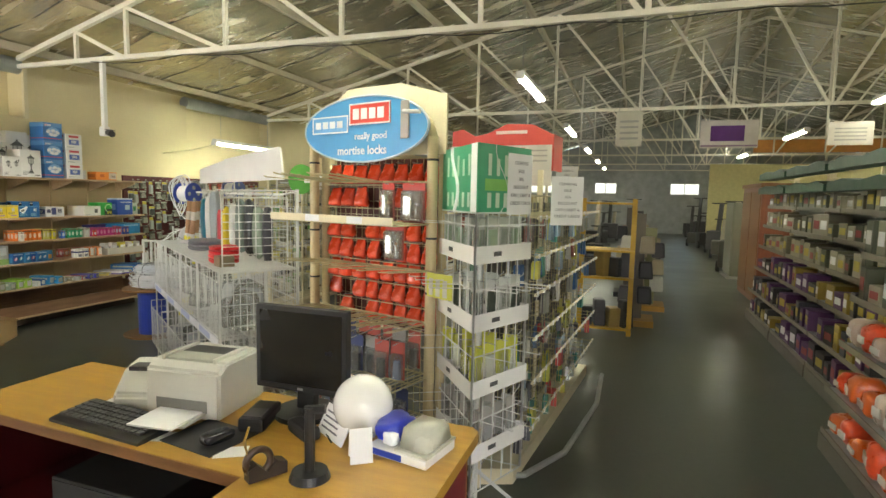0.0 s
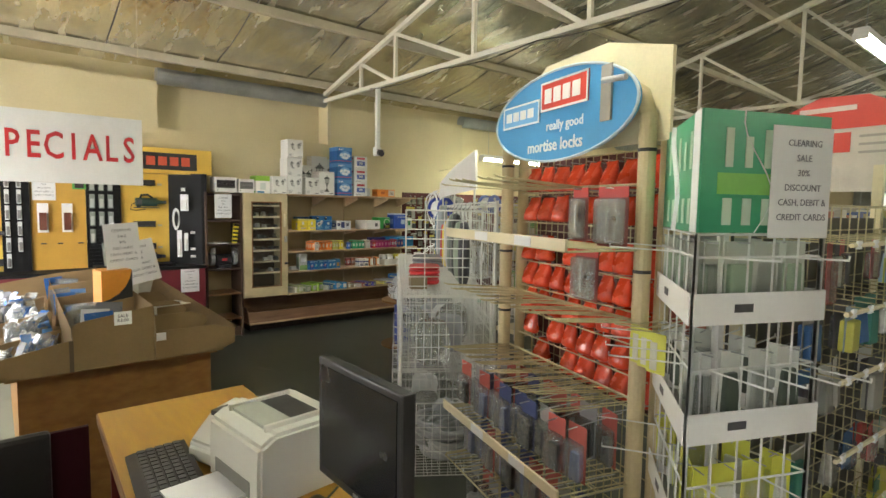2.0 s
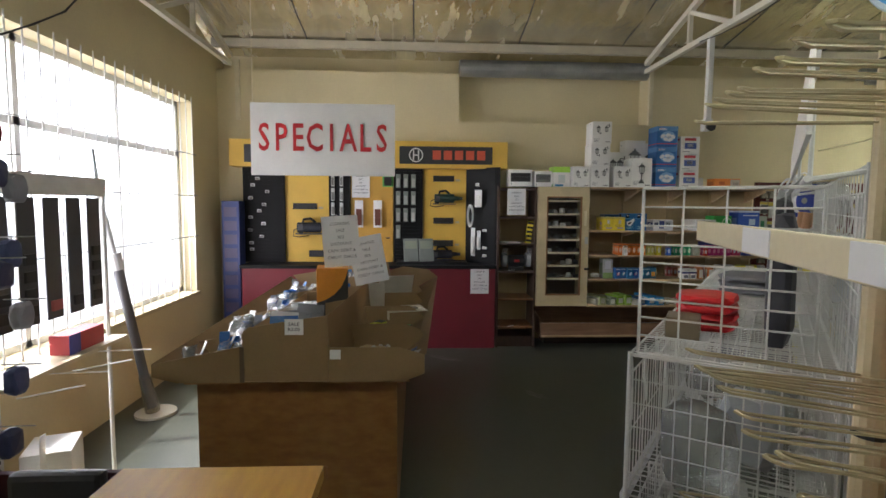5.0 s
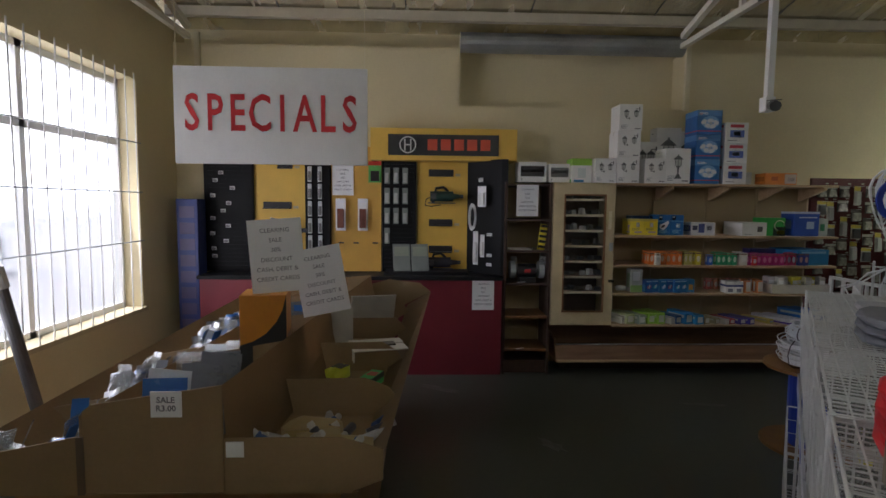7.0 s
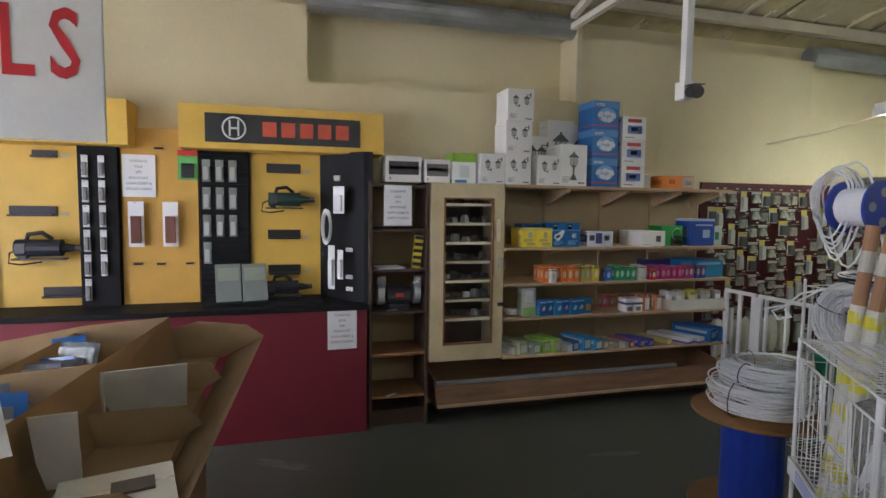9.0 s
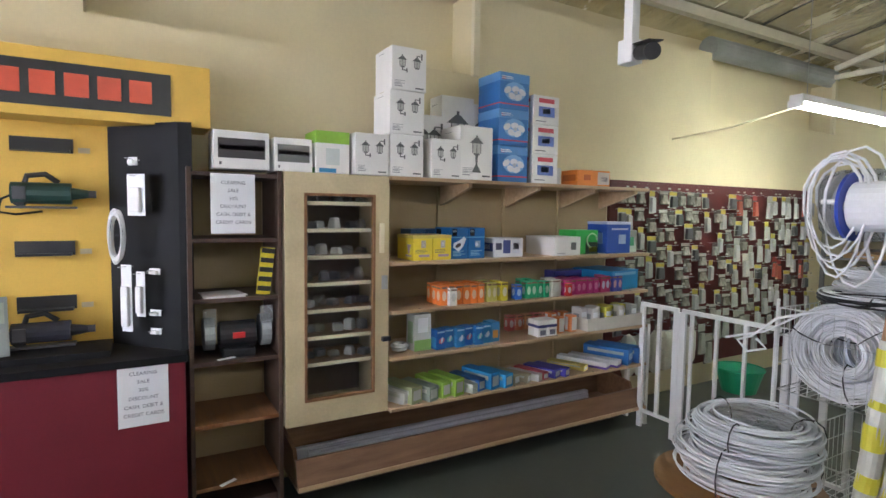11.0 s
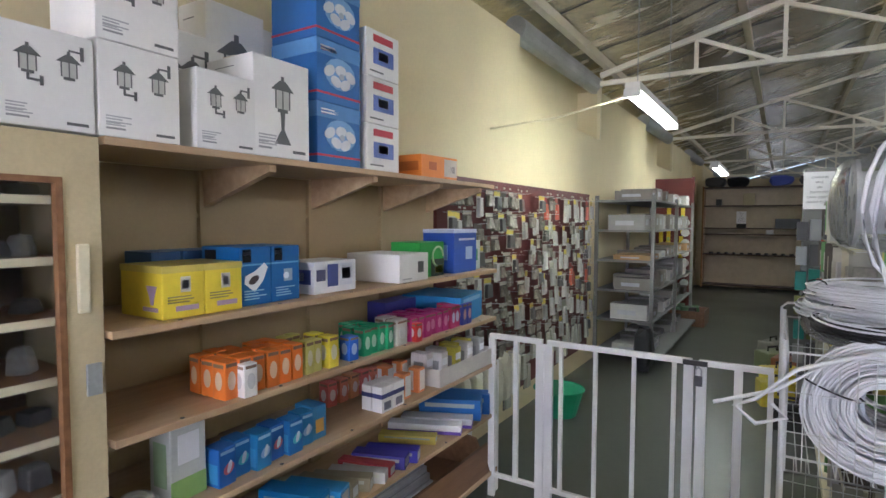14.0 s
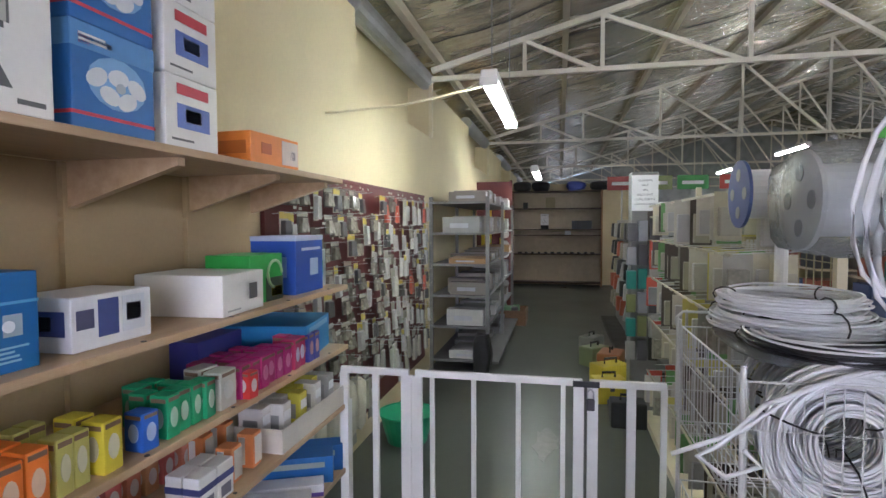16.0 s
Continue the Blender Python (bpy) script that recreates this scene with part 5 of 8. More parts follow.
# ---- red partition, levels and the far open shelves ----
t = thing("red_partition", 0, 13.3, 0, 0, "dark red painted partition with hanging goods", "partition")
part("panel", B(-7.44, -6.86, 0, 0.06, 0, 2.38), DARKRED, t)
part("edge", B(-6.86, -6.82, -0.01, 0.07, 0, 2.4), DARKRED, t)
for i, (x, z0, z1) in enumerate(((-7.2, 0.75, 1.95), (-7.0, 0.85, 1.4), (-6.98, 1.45, 2.0), (-7.32, 0.7, 1.6))):
    b = thing("spirit_level", x, 13.24, z0, 0, "yellow spirit level hung on the red partition", "spirit level", "spirit levels")
    part("beam", B(-0.03, 0.03, 0, 0.025, 0, z1 - z0, 0.003), C(0.72, 0.55, 0.03), b)
    part("vial", B(-0.02, 0.02, -0.003, 0.0, (z1 - z0) / 2 - 0.03, (z1 - z0) / 2 + 0.03), C(0.4, 0.6, 0.2), b)
    part("hook", R((0, 0.01, z1 - z0 - 0.01), (0, 0.065, z1 - z0 - 0.01), 0.004, 5), GALV, b)
for i in range(7):
    b = thing("round_pack", -6.93, 13.22, 0.55 + i * 0.17, 0, "white round card pack on the red partition", "pack", "round packs")
    part("disc", R((0, -0.02, 0.06), (0, 0.02, 0.06), 0.065, 14), C(0.6, 0.6, 0.57), b)
    part("hook", R((0, 0.01, 0.1), (0, 0.08, 0.1), 0.003, 5), GALV, b)
t = thing("low_crate", -6.85, 12.85, 0, 0, "brown open crate filled with small goods", "crate")
part("crate", box(box(box(box(B(-0.32, 0.32, -0.3, 0.3, 0, 0.02), -0.32, 0.32, -0.3, -0.28, 0.02, 0.24), -0.32, 0.32, 0.28, 0.3, 0.02, 0.24), -0.32, -0.3, -0.28, 0.28, 0.02, 0.24), 0.3, 0.32, -0.28, 0.28, 0.02, 0.24), BASEWOOD, t)
for i in range(10):
    b = thing("loose_fitting", -6.85 + g.uniform(-0.2, 0.2), 12.85 + g.uniform(-0.2, 0.2), 0.02, 0, "mixed small fitting in the brown crate", "fitting", "crate goods")
    part("fitting", lump(i, 0.12, 0.12, 0.27, 1), g.choice((C(0.5, 0.5, 0.46), C(0.2, 0.35, 0.2), GREYPL)), b)

t = thing("open_bookcase", -6.1, 18.4, 0, 0, "wide brown open shelf unit against the end partition", "shelf unit")
part("back_panel", B(-1.15, 1.15, 0.28, 0.3, 0, 2.5), C(0.5, 0.42, 0.3, 0.6), t)
for x in (-1.17, 1.13):
    part("side_panel", B(x, x + 0.04, -0.1, 0.28, 0, 2.52), EDGE, t)
for z in (0.1, 0.85, 1.35, 1.5, 2.05, 2.5):
    part("shelf", B(-1.13, 1.13, -0.1, 0.28, z - 0.03, z), DARKWOOD, t)
for i, (x, z, w, h) in enumerate(((-0.8, 2.05, 0.12, 0.15), (-0.15, 2.05, 0.25, 0.28), (0.65, 1.5, 0.5, 0.22), (0.3, 1.35, 0.15, 0.1), (-0.3, 1.5, 0.2, 0.1))):
    pack_box("dark_carton", "dark carton on the far shelf unit", "box", -6.1 + x, 18.38, z, -90, 0.2, w, h, (BLACK, C(0.3, 0.26, 0.15), BLACK, PAPER, CHARCOAL)[i])
for i in range(12):
    b = thing("small_tool", -7.05 + i * 0.17, 18.36, 0.85, g.uniform(0, 90), "small dark tool lying on the far shelf", "tool", "far shelf tools")
    part("tool", lump(i, 0.1, 0.06, 0.05, 1), BLACK, b)
notice(-6.4, 18.28, 1.75, 0, 0, 0, "white clearance sale notice on the far shelf unit")
struct("partition_end", B(WX, -4.2, 18.72, 18.85, 0, 2.7), PLASTER_LO, "cream end partition behind the open shelves", "partition")
for x, c in ((-7.0, BLACK), (-6.5, CHARCOAL), (-5.6, C(0.05, 0.08, 0.4)), (-5.0, BLACK)):
    b = thing("stored_bag", x, 18.5, 2.501, 0, "dark bundle stored on top of the far shelves", "bundle", "stored bundles")
    part("sack", lump(x, 0.5, 0.3, 0.25), c, b)

# ---- cable baskets beside the gate ----
t = thing("wire_basket_stand", 0, 0, 0, 0, "white wire basket stand holding cable coils", "basket stand")
x0, x1, y0, y1 = -5.52, -4.72, 5.36, 6.12


def basket(parent, z0, z1, front=0.0):
    part("front_mesh", mesh_panel(bmesh.new(), (x0, y0 - front, z0), (x1 - x0, 0, 0), (0, 0, z1 - z0), 3, 18), WIRE, parent)
    part("back_mesh", mesh_panel(bmesh.new(), (x0, y1, z0), (x1 - x0, 0, 0), (0, 0, z1 - z0), 3, 18), WIRE, parent)
    for x in (x0, x1):
        part("side_mesh", mesh_panel(bmesh.new(), (x, y0 - front, z0), (0, y1 - y0 + front, 0), (0, 0, z1 - z0), 3, 18), WIRE, parent)
    part("floor_mesh", mesh_panel(bmesh.new(), (x0, y0 - front, z0), (x1 - x0, 0, 0), (0, y1 - y0 + front, 0), 6, 24), WIRE, parent)


basket(t, 0.86, 1.24)
basket(t, 0.3, 0.62, 0.1)
for x in (x0 - 0.01, x1 + 0.01):
    for y in (y0, y1):
        part("post", R((x, y, 0), (x, y, 1.28 if y == y0 else 1.27), 0.008, 8), WIRE, t)
part("handle_loop", tube(bmesh.new(), [(x0 - 0.02, y1, 0.9), (x0 - 0.02, y1, 1.28), (x0, y1, 1.3), (x0 + 0.1, y1, 1.3)], 0.006, 6), WIRE, t)


def coil_thing(x, y, z, r, thick, n, wide, high, seed, mt, lbl, axis="z", rx=0, ry=0, rz=0, ties=3):
    c = thing("cable_coil", x, y, z, 0, lbl, "cable coil", "cable coils")
    c.matrix_basis = pose(x, y, z, rx, ry, rz)
    part("winding", coil(bmesh.new(), r, thick * 0.66, int(n * 1.7), wide, high, seed, axis), mt, c, smooth=True)
    for k in range(ties):
        a = 0.7 + k * 2.1
        q = bmesh.new()
        pts = []
        for j in range(10):
            b = j * math.tau / 10
            rr, zz = r + (wide * 0.62) * math.cos(b), high / 2 + thick + (high * 0.62 + thick) * math.sin(b)
            p = Vector((rr * math.cos(a), rr * math.sin(a), max(0.001, zz)))
            pts.append(p if axis == "z" else Vector((p.x, -p.z, p.y)))
        part("tie", tube(q, pts, 0.003, 5, True), BLACKCABLE, c)
    return c


coil_thing(-5.27, 5.46, 1.085, 0.14, 0.0062, 44, 0.14, 0.09, 21, CABLE, "white cable coil standing in the wire basket", "y")
coil_thing(-5.22, 5.62, 1.075, 0.15, 0.0065, 26, 0.12, 0.1, 22, C(0.6, 0.64, 0.7), "pale blue-white cable coil in plastic wrap in the basket", "y")
coil_thing(-5.2, 5.84, 1.075, 0.15, 0.006, 20, 0.12, 0.1, 23, CABLE, "white cable coil at the back of the basket", "y")
t = thing("board", -5.12, 5.75, 1.245, 0, "clear wrapped flat tray lying across the basket", "tray")
part("tray", lump(4, 0.72, 0.72, 0.05, 3, 0.05), CLEAR, t)
coil_thing(-5.22, 5.6, 1.285, 0.21, 0.006, 12, 0.07, 0.025, 24, BLACKCABLE, "black cable coil lying on the basket")
coil_thing(-5.24, 5.58, 1.315, 0.19, 0.0055, 4, 0.05, 0.012, 25, CABLE, "thin white cable coil lying on the black one", ties=1)
coil_thing(-5.24, 5.82, 1.305, 0.2, 0.0065, 26, 0.09, 0.06, 26, C(0.66, 0.67, 0.68), "wrapped white cable coil on top of the basket")
coil_thing(-5.25, 5.84, 1.38, 0.19, 0.006, 12, 0.06, 0.03, 27, CABLE, "white cable coil on top of the pile")
t = thing("loose_cable", 0, 0, 0, 0, "loose white cable ends hanging over the basket", "cable")
part("end", tube(bmesh.new(), [(-5.0, 5.45, 1.32), (-5.3, 5.35, 1.27), (-5.5, 5.3, 1.2), (-5.6, 5.28, 1.1), (-5.66, 5.27, 1.07), (-5.6, 5.25, 1.03), (-5.52, 5.26, 1.06), (-5.56, 5.25, 1.1)], 0.007, 6), CABLE, t, smooth=True)
part("end", tube(bmesh.new(), [(-5.1, 5.4, 1.3), (-5.4, 5.33, 1.24), (-5.55, 5.3, 1.13), (-5.72, 5.27, 1.07)], 0.006, 6), CABLE, t, smooth=True)

# blue cable drum with wooden flanges, coil on it
t = thing("cable_drum", -5.42, 4.92, 0, 0, "blue cable drum with round wooden flanges", "cable drum")
part("flange", R((0, 0, 0), (0, 0, 0.02), 0.32, 36), OSB, t)
part("core", R((0, 0, 0.02), (0, 0, 0.55), 0.16, 28), BLUE, t)
part("flange", R((0, 0, 0.55), (0, 0, 0.57), 0.32, 36), OSB, t)
coil_thing(-5.4, 4.93, 0.572, 0.2, 0.0065, 40, 0.12, 0.16, 31, CABLE, "large white cable coil lying on the drum")
coil_thing(-5.38, 4.95, 0.75, 0.19, 0.0065, 26, 0.1, 0.09, 32, C(0.66, 0.69, 0.72), "white cable coil in clear wrap on the drum")
t = thing("plastic_wrap", -5.38, 4.95, 0.74, 0, "crumpled clear plastic inside the coil", "plastic wrap")
part("wrap", lump(8, 0.3, 0.3, 0.13, 3, 0.2), CLEAR, t)
# spools on the stand above the baskets
t = thing("spool_stand", -4.95, 5.55, 0, 0, "white tube stand carrying cable spools", "spool stand")
part("post", R((-0.17, 0.72, 0), (-0.17, 0.72, 1.6), 0.025, 12), WHITE, t)
part("post", R((0.3, -0.3, 0), (0.3, -0.3, 1.75), 0.02, 12), WHITE, t)
part("axle", R((-0.35, -0.35, 1.72), (0.4, -0.35, 1.72), 0.01, 8), WHITE, t)
part("axle", R((-0.35, 0.6, 1.76), (0.4, 0.6, 1.76), 0.01, 8), WHITE, t)
part("arm", R((0.3, -0.35, 1.72), (0.3, 0.72, 1.76), 0.012, 8), WHITE, t)
part("grid", mesh_panel(bmesh.new(), (0.3, -0.3, 0.9), (0, 1.0, 0), (0, 0, 0.75), 2, 10, 0.004, 0.005), CREAMWIRE, t)
for x, y, z, c, r, lbl in ((-5.08, 5.16, 1.7, BLUE, 0.13, "dark blue spool wound with white cable"), (-5.23, 6.13, 1.76, C(0.08, 0.12, 0.35), 0.13, "grey cable spool with a blue flange"), (-5.27, 5.48, 1.71, C(0.6, 0.6, 0.6), 0.135, "white cable spool in clear plastic wrap")):
    s = thing("cable_spool", x, y, z, 0, lbl, "cable spool", "cable spools")
    fl = C(0.66, 0.67, 0.68)
    for k, q in ((-0.09, fl if "wrap" in lbl else c), (0.09, c)):
        ring = bmesh.new()
        rod(ring, (k - 0.006, 0, 0), (k + 0.006, 0, 0), r, 30)
        part("flange", ring, q, s)
        for a in range(4):
            part("opening", R((k - 0.008, r * 0.55 * math.cos(a * 1.57), r * 0.55 * math.sin(a * 1.57)), (k + 0.008, r * 0.55 * math.cos(a * 1.57), r * 0.55 * math.sin(a * 1.57)), r * 0.18, 14), C(0.3, 0.31, 0.33), s)
    part("winding", R((-0.08, 0, 0), (0.08, 0, 0), r * 0.72, 24), CABLE, s)
    if "wrap" in lbl:
        w = lump(3, 0.3, r * 2.25, r * 2.25, 3, 0.1)
        bmesh.ops.translate(w, verts=w.verts, vec=(0, 0, -r * 1.12))
        part("wrap", w, CLEAR, s, smooth=True)
for i in range(7):
    q = random.Random(40 + i)
    t = thing("hanging_loop", -5.1 + q.uniform(-0.05, 0.06), 5.15 + q.uniform(-0.06, 0.06), 1.72, 0, "loose loop of white cable hanging from the spool", "cable loop", "cable loops")
    rx = q.uniform(0.8, 1.05)
    pts = [(-0.12 - 0.12 * rx * math.cos(a * 0.42), i * 0.01 + 0.02 * math.sin(a * 0.8), 0.0 - (0.15 + 0.02 * i) * math.sin(a * 0.42) - 0.01 * i) for a in range(15)]
    part("loop", tube(bmesh.new(), pts, 0.006, 6, True), CABLE, t, smooth=True)
for i in range(3):
    q = random.Random(60 + i)
    t = thing("hanging_loop", -5.12 + i * 0.03, 5.4, 1.68, 0, "flat white cable loop hanging from the stand", "cable loop", "cable loops")
    part("loop", tube(bmesh.new(), [(0.04 * i + 0.1 * math.cos(a * 0.42), 0.0, -0.1 + 0.17 * math.sin(a * 0.42)) for a in range(15)], 0.009, 6, True), CABLE, t, smooth=True)

# cardboard tubes wrapped in yellow tape
for i, (x, y, a) in enumerate(((-5.06, 4.97, 4), (-4.99, 4.92, 6), (-5.02, 5.06, 4))):
    t = thing("carton_tube", x, y, 0, 0, "tall cardboard tube with white and yellow wrapping", "tube", "cardboard tubes")
    t.matrix_basis = pose(x, y, 0, -3, a, 0)
    part("core", R((0, 0, 0), (0, 0, 1.62), 0.03, 14), mat("tube board %d" % i, (0.36, 0.2, 0.1), 0.7), t)
    part("wrap", R((0, 0, 0.02), (0, 0, 1.24), 0.034, 14), C(0.62, 0.62, 0.55), t)
    for k in range(8):
        part("tape", R((0, 0, 0.1 + k * 0.15), (0.003 * (-1) ** k, 0, 0.1 + k * 0.15 + 0.03 + 0.03 * (k % 3)), 0.0355, 14), C(0.66, 0.6, 0.04), t)
    part("label", R((0, 0, 1.4), (0, 0, 1.5), 0.0312, 14), C(0.5, 0.48, 0.42), t)

# ---- blister rack beyond the gate ----
t = thing("accessory_rack", -5.2, 7.4, 0, 0, "white wire rack hung with small hardware packs", "rack")
part("back_mesh", mesh_panel(bmesh.new(), (0.35, -1.0, 0.1), (0, 2.4, 0), (0, 0, 1.75), 14, 30, 0.003, 0.006), CREAMWIRE, t)
for y in (-1.0, 1.4):
    part("post", B(0.33, 0.37, y - 0.02, y + 0.02, 0, 1.95), CREAM, t)
part("foot", B(-0.1, 0.4, -1.02, 1.42, 0, 0.06), CREAM, t)
for z in (0.4, 0.85, 1.2, 1.5, 1.78):
    part("rail", B(-0.075, -0.065, -1.0, 1.4, z, z + 0.014), C(0.4, 0.37, 0.26), t)
    for k in range(14):
        part("arm", R((-0.07, -0.95 + k * 0.18, z + 0.01), (0.34, -0.95 + k * 0.18, z + 0.03), 0.0025, 5), WIRE, t)
g = random.Random(33)
for z in (0.4, 0.85, 1.2, 1.5, 1.78):
    for k in range(28):
        h = g.uniform(0.16, 0.26)
        c, it = g.choice(((C(0.6, 0.57, 0.42), C(0.52, 0.5, 0.4)), (C(0.6, 0.54, 0.14), C(0.52, 0.52, 0.4)), (C(0.16, 0.34, 0.12), C(0.55, 0.54, 0.44)), (C(0.6, 0.58, 0.5), C(0.5, 0.5, 0.5)), (cg, C(0.4, 0.38, 0.28)), (C(0.5, 0.08, 0.05), C(0.3, 0.3, 0.3)) if k % 14 > 10 else (cw, BAG)))
        b = thing("hardware_pack", -5.24 + 0.16 * (k // 14) + g.uniform(-0.03, 0.05), 6.47 + (k % 14) * 0.18, z, -90 + g.uniform(-10, 10), "hanging hardware pack on the wire rack", "hanging pack", "rack hardware packs")
        part("card", B(0, 0.002, -0.06, 0.06, -h, 0.01), c, b)
        part("blister", box(bmesh.new(), 0.002, 0.03, -0.045, 0.045, -h * 0.95, -h * 0.3, 0.006), it, b)
t = thing("goods_column", -5.35, 8.75, 0, 0, "tall grey pillar rack with hanging goods", "display stand")
part("column", B(-0.06, 0.15, -0.12, 0.12, 0, 2.08, 0.01), C(0.2, 0.2, 0.19), t)
part("foot", B(-0.22, 0.22, -0.2, 0.2, 0, 0.05), BLACK, t)
for i in range(18):
    z = 0.5 + (i // 3) * 0.2
    part("hung_pack", B(-0.1 + (i % 3) * 0.09, -0.025 + (i % 3) * 0.09, -0.17 - 0.02 * (i % 2), -0.12, z, z + 0.15 + 0.02 * (i % 3), 0.004), g.choice((C(0.02, 0.2, 0.17), C(0.35, 0.35, 0.32), BLACK, C(0.2, 0.22, 0.08), C(0.3, 0.31, 0.34), GREYPL)), t)
notice(-5.31, 8.6, 1.9, 0, 0, 0, "white clearance sale notice taped to the grey pillar")
for i, (x, y, s, c) in enumerate(((-5.45, 8.4, 0.28, BLACK), (-5.55, 9.0, 0.3, C(0.62, 0.5, 0.03)), (-5.5, 9.4, 0.34, C(0.62, 0.5, 0.03)), (-5.6, 10.3, 0.3, C(0.2, 0.24, 0.12)), (-5.6, 10.9, 0.3, C(0.3, 0.3, 0.26)), (-5.45, 9.9, 0.35, C(0.3, 0.12, 0.05)))):
    t = thing("tool_case", x, y, 0, 15 * i, "plastic tool case standing on the aisle floor", "tool case", "floor tool cases")
    part("case", B(-s / 2, s / 2, -s * 0.35, s * 0.35, 0, s * 0.75, 0.02), c, t)
    part("handle", tube(bmesh.new(), [(-s * 0.2, 0, s * 0.74), (-s * 0.2, 0, s * 0.9), (s * 0.2, 0, s * 0.9), (s * 0.2, 0, s * 0.74)], 0.012, 6), BLACK, t)
    part("catch", B(-0.02, 0.02, -s * 0.36, -s * 0.34, s * 0.4, s * 0.5), GREYPL, t)
t = thing("tool_rack", -5.15, 11.3, 0, 0, "dark rack of hanging tools along the aisle", "rack")
part("panel", B(0.1, 0.16, -1.4, 2.2, 0, 1.7), C(0.16, 0.15, 0.13), t)
part("foot", B(-0.15, 0.3, -1.4, 2.2, 0, 0.05), BLACK, t)
for i in range(40):
    z, y = 0.35 + (i % 5) * 0.27, -1.3 + (i // 5) * 0.44
    part("hung_tool", lump(i, 0.14, 0.12, 0.22, 1), g.choice((BLACK, GREYPL, C(0.3, 0.28, 0.2), C(0.45, 0.45, 0.42), C(0.4, 0.1, 0.05))), t).location = (0.04, y, z)
# department boards over the racks
for i, (x, y, c) in enumerate(((-4.9, 14.2, C(0.3, 0.05, 0.04)), (-4.3, 14.2, C(0.24, 0.3, 0.1)), (-3.7, 14.2, C(0.05, 0.25, 0.06)), (-3.0, 14.2, C(0.45, 0.06, 0.04)))):
    b = thing("department_board", x, y, 0, 0, "coloured department board on a post", "sign board", "department boards")
    part("board", B(-0.26, 0.26, -0.01, 0.01, 2.25, 2.5), c, b)
    part("post", R((0, 0.02, 0), (0, 0.02, 2.4), 0.015, 6), GALV, b)
    part("title_bar", B(-0.18, 0.18, -0.014, -0.01, 2.34, 2.4), PAPER, b)
t = thing("round_green_sign", -4.45, 6.6, 0, 0, "round green sign board above the rack", "sign board")
part("disc", R((0, -0.01, 1.93), (0, 0.01, 1.93), 0.21, 28), C(0.1, 0.4, 0.05), t)
part("post", R((0, 0.02, 0), (0, 0.02, 2.0), 0.015, 6), CREAM, t)
part("panel", B(0.06, 0.17, -0.016, -0.01, 1.88, 1.97), PAPER, t)

# ---- diagonal row of wire dump bins ----
ROW = pose(-4.53, 4.16, 0, 0, 0, -34.7)
UNIT, DEEP = 0.645, 0.5


def dump_bin():
    t = tagged(new("wire_dump_bin"), "white wire dump bin with two stacked baskets", "wire bin", "wire dump bins")
    w = UNIT - 0.015
    for x in (0.0, w):
        for y in (0.0, DEEP):
            part("post", R((x, y, 0), (x, y, 1.23), 0.007, 8), WIRE, t)
        part("side_mesh", mesh_panel(bmesh.new(), (x, 0, 0.8), (0, DEEP, 0), (0, 0, 0.42), 6, 12), WIRE, t)
        part("side_mesh", mesh_panel(bmesh.new(), (x, -0.05, 0.2), (0, DEEP + 0.05, 0), (0, 0, 0.42), 6, 12), WIRE, t)
    part("front_mesh", mesh_panel(bmesh.new(), (0, 0, 0.8), (w, 0, 0), (0, 0, 0.36), 2, 14), WIRE, t)
    part("back_mesh", mesh_panel(bmesh.new(), (0, DEEP, 0.2), (w, 0, 0), (0, 0, 1.02), 8, 14), WIRE, t)
    part("front_mesh", mesh_panel(bmesh.new(), (0, -0.05, 0.22), (w, 0, 0), (0, 0, 0.34), 2, 14), WIRE, t)
    part("top_mesh", mesh_panel(bmesh.new(), (0, 0, 1.225), (w, 0, 0), (0, DEEP, 0), 14, 22), WIRE, t)
    part("floor_mesh", mesh_panel(bmesh.new(), (0, 0, 0.8), (w, 0, 0), (0, DEEP, 0), 6, 18), WIRE, t)
    part("floor_mesh", mesh_panel(bmesh.new(), (0, -0.05, 0.2), (w, 0, 0), (0, DEEP + 0.05, 0), 8, 18), WIRE, t)
    for x in (0.1, 0.3, 0.5):
        part("hook_loop", tube(bmesh.new(), [(x, -0.015, 0.98), (x, -0.02, 1.16), (x + 0.012, -0.02, 1.18), (x + 0.024, -0.02, 1.16), (x + 0.024, -0.015, 0.98)], 0.0035, 5), WIRE, t)
    part("price_rail", B(0.0, w, -0.016, -0.008, 0.74, 0.8), C(0.62, 0.63, 0.66), t)
    part("rail_card", B(0.1, 0.4, -0.019, -0.016, 0.75, 0.79), C(0.35, 0.4, 0.6), t)
    return t


u0 = dump_bin()
u0.matrix_basis = ROW
g = random.Random(77)
for i in range(4):
    m = ROW @ pose(i * UNIT, 0, 0)
    if i:
        copy_thing(u0, m)
    for k in range(7):
        z = 0.806 if k < 4 else 0.206
        p = m @ Vector((0.1 + 0.14 * (k % 4), g.uniform(0.12, 0.38), z))
        b = thing("bagged_item", *p, g.uniform(0, 180), "clear bag of white and grey fittings in the bin", "bag", "bagged fittings")
        part("bag", lump(k + i * 10, 0.2, 0.17, g.uniform(0.14, 0.3), 2, 0.2), g.choice((CLEAR, CLEAR, C(0.6, 0.62, 0.62), C(0.35, 0.37, 0.4))), b)
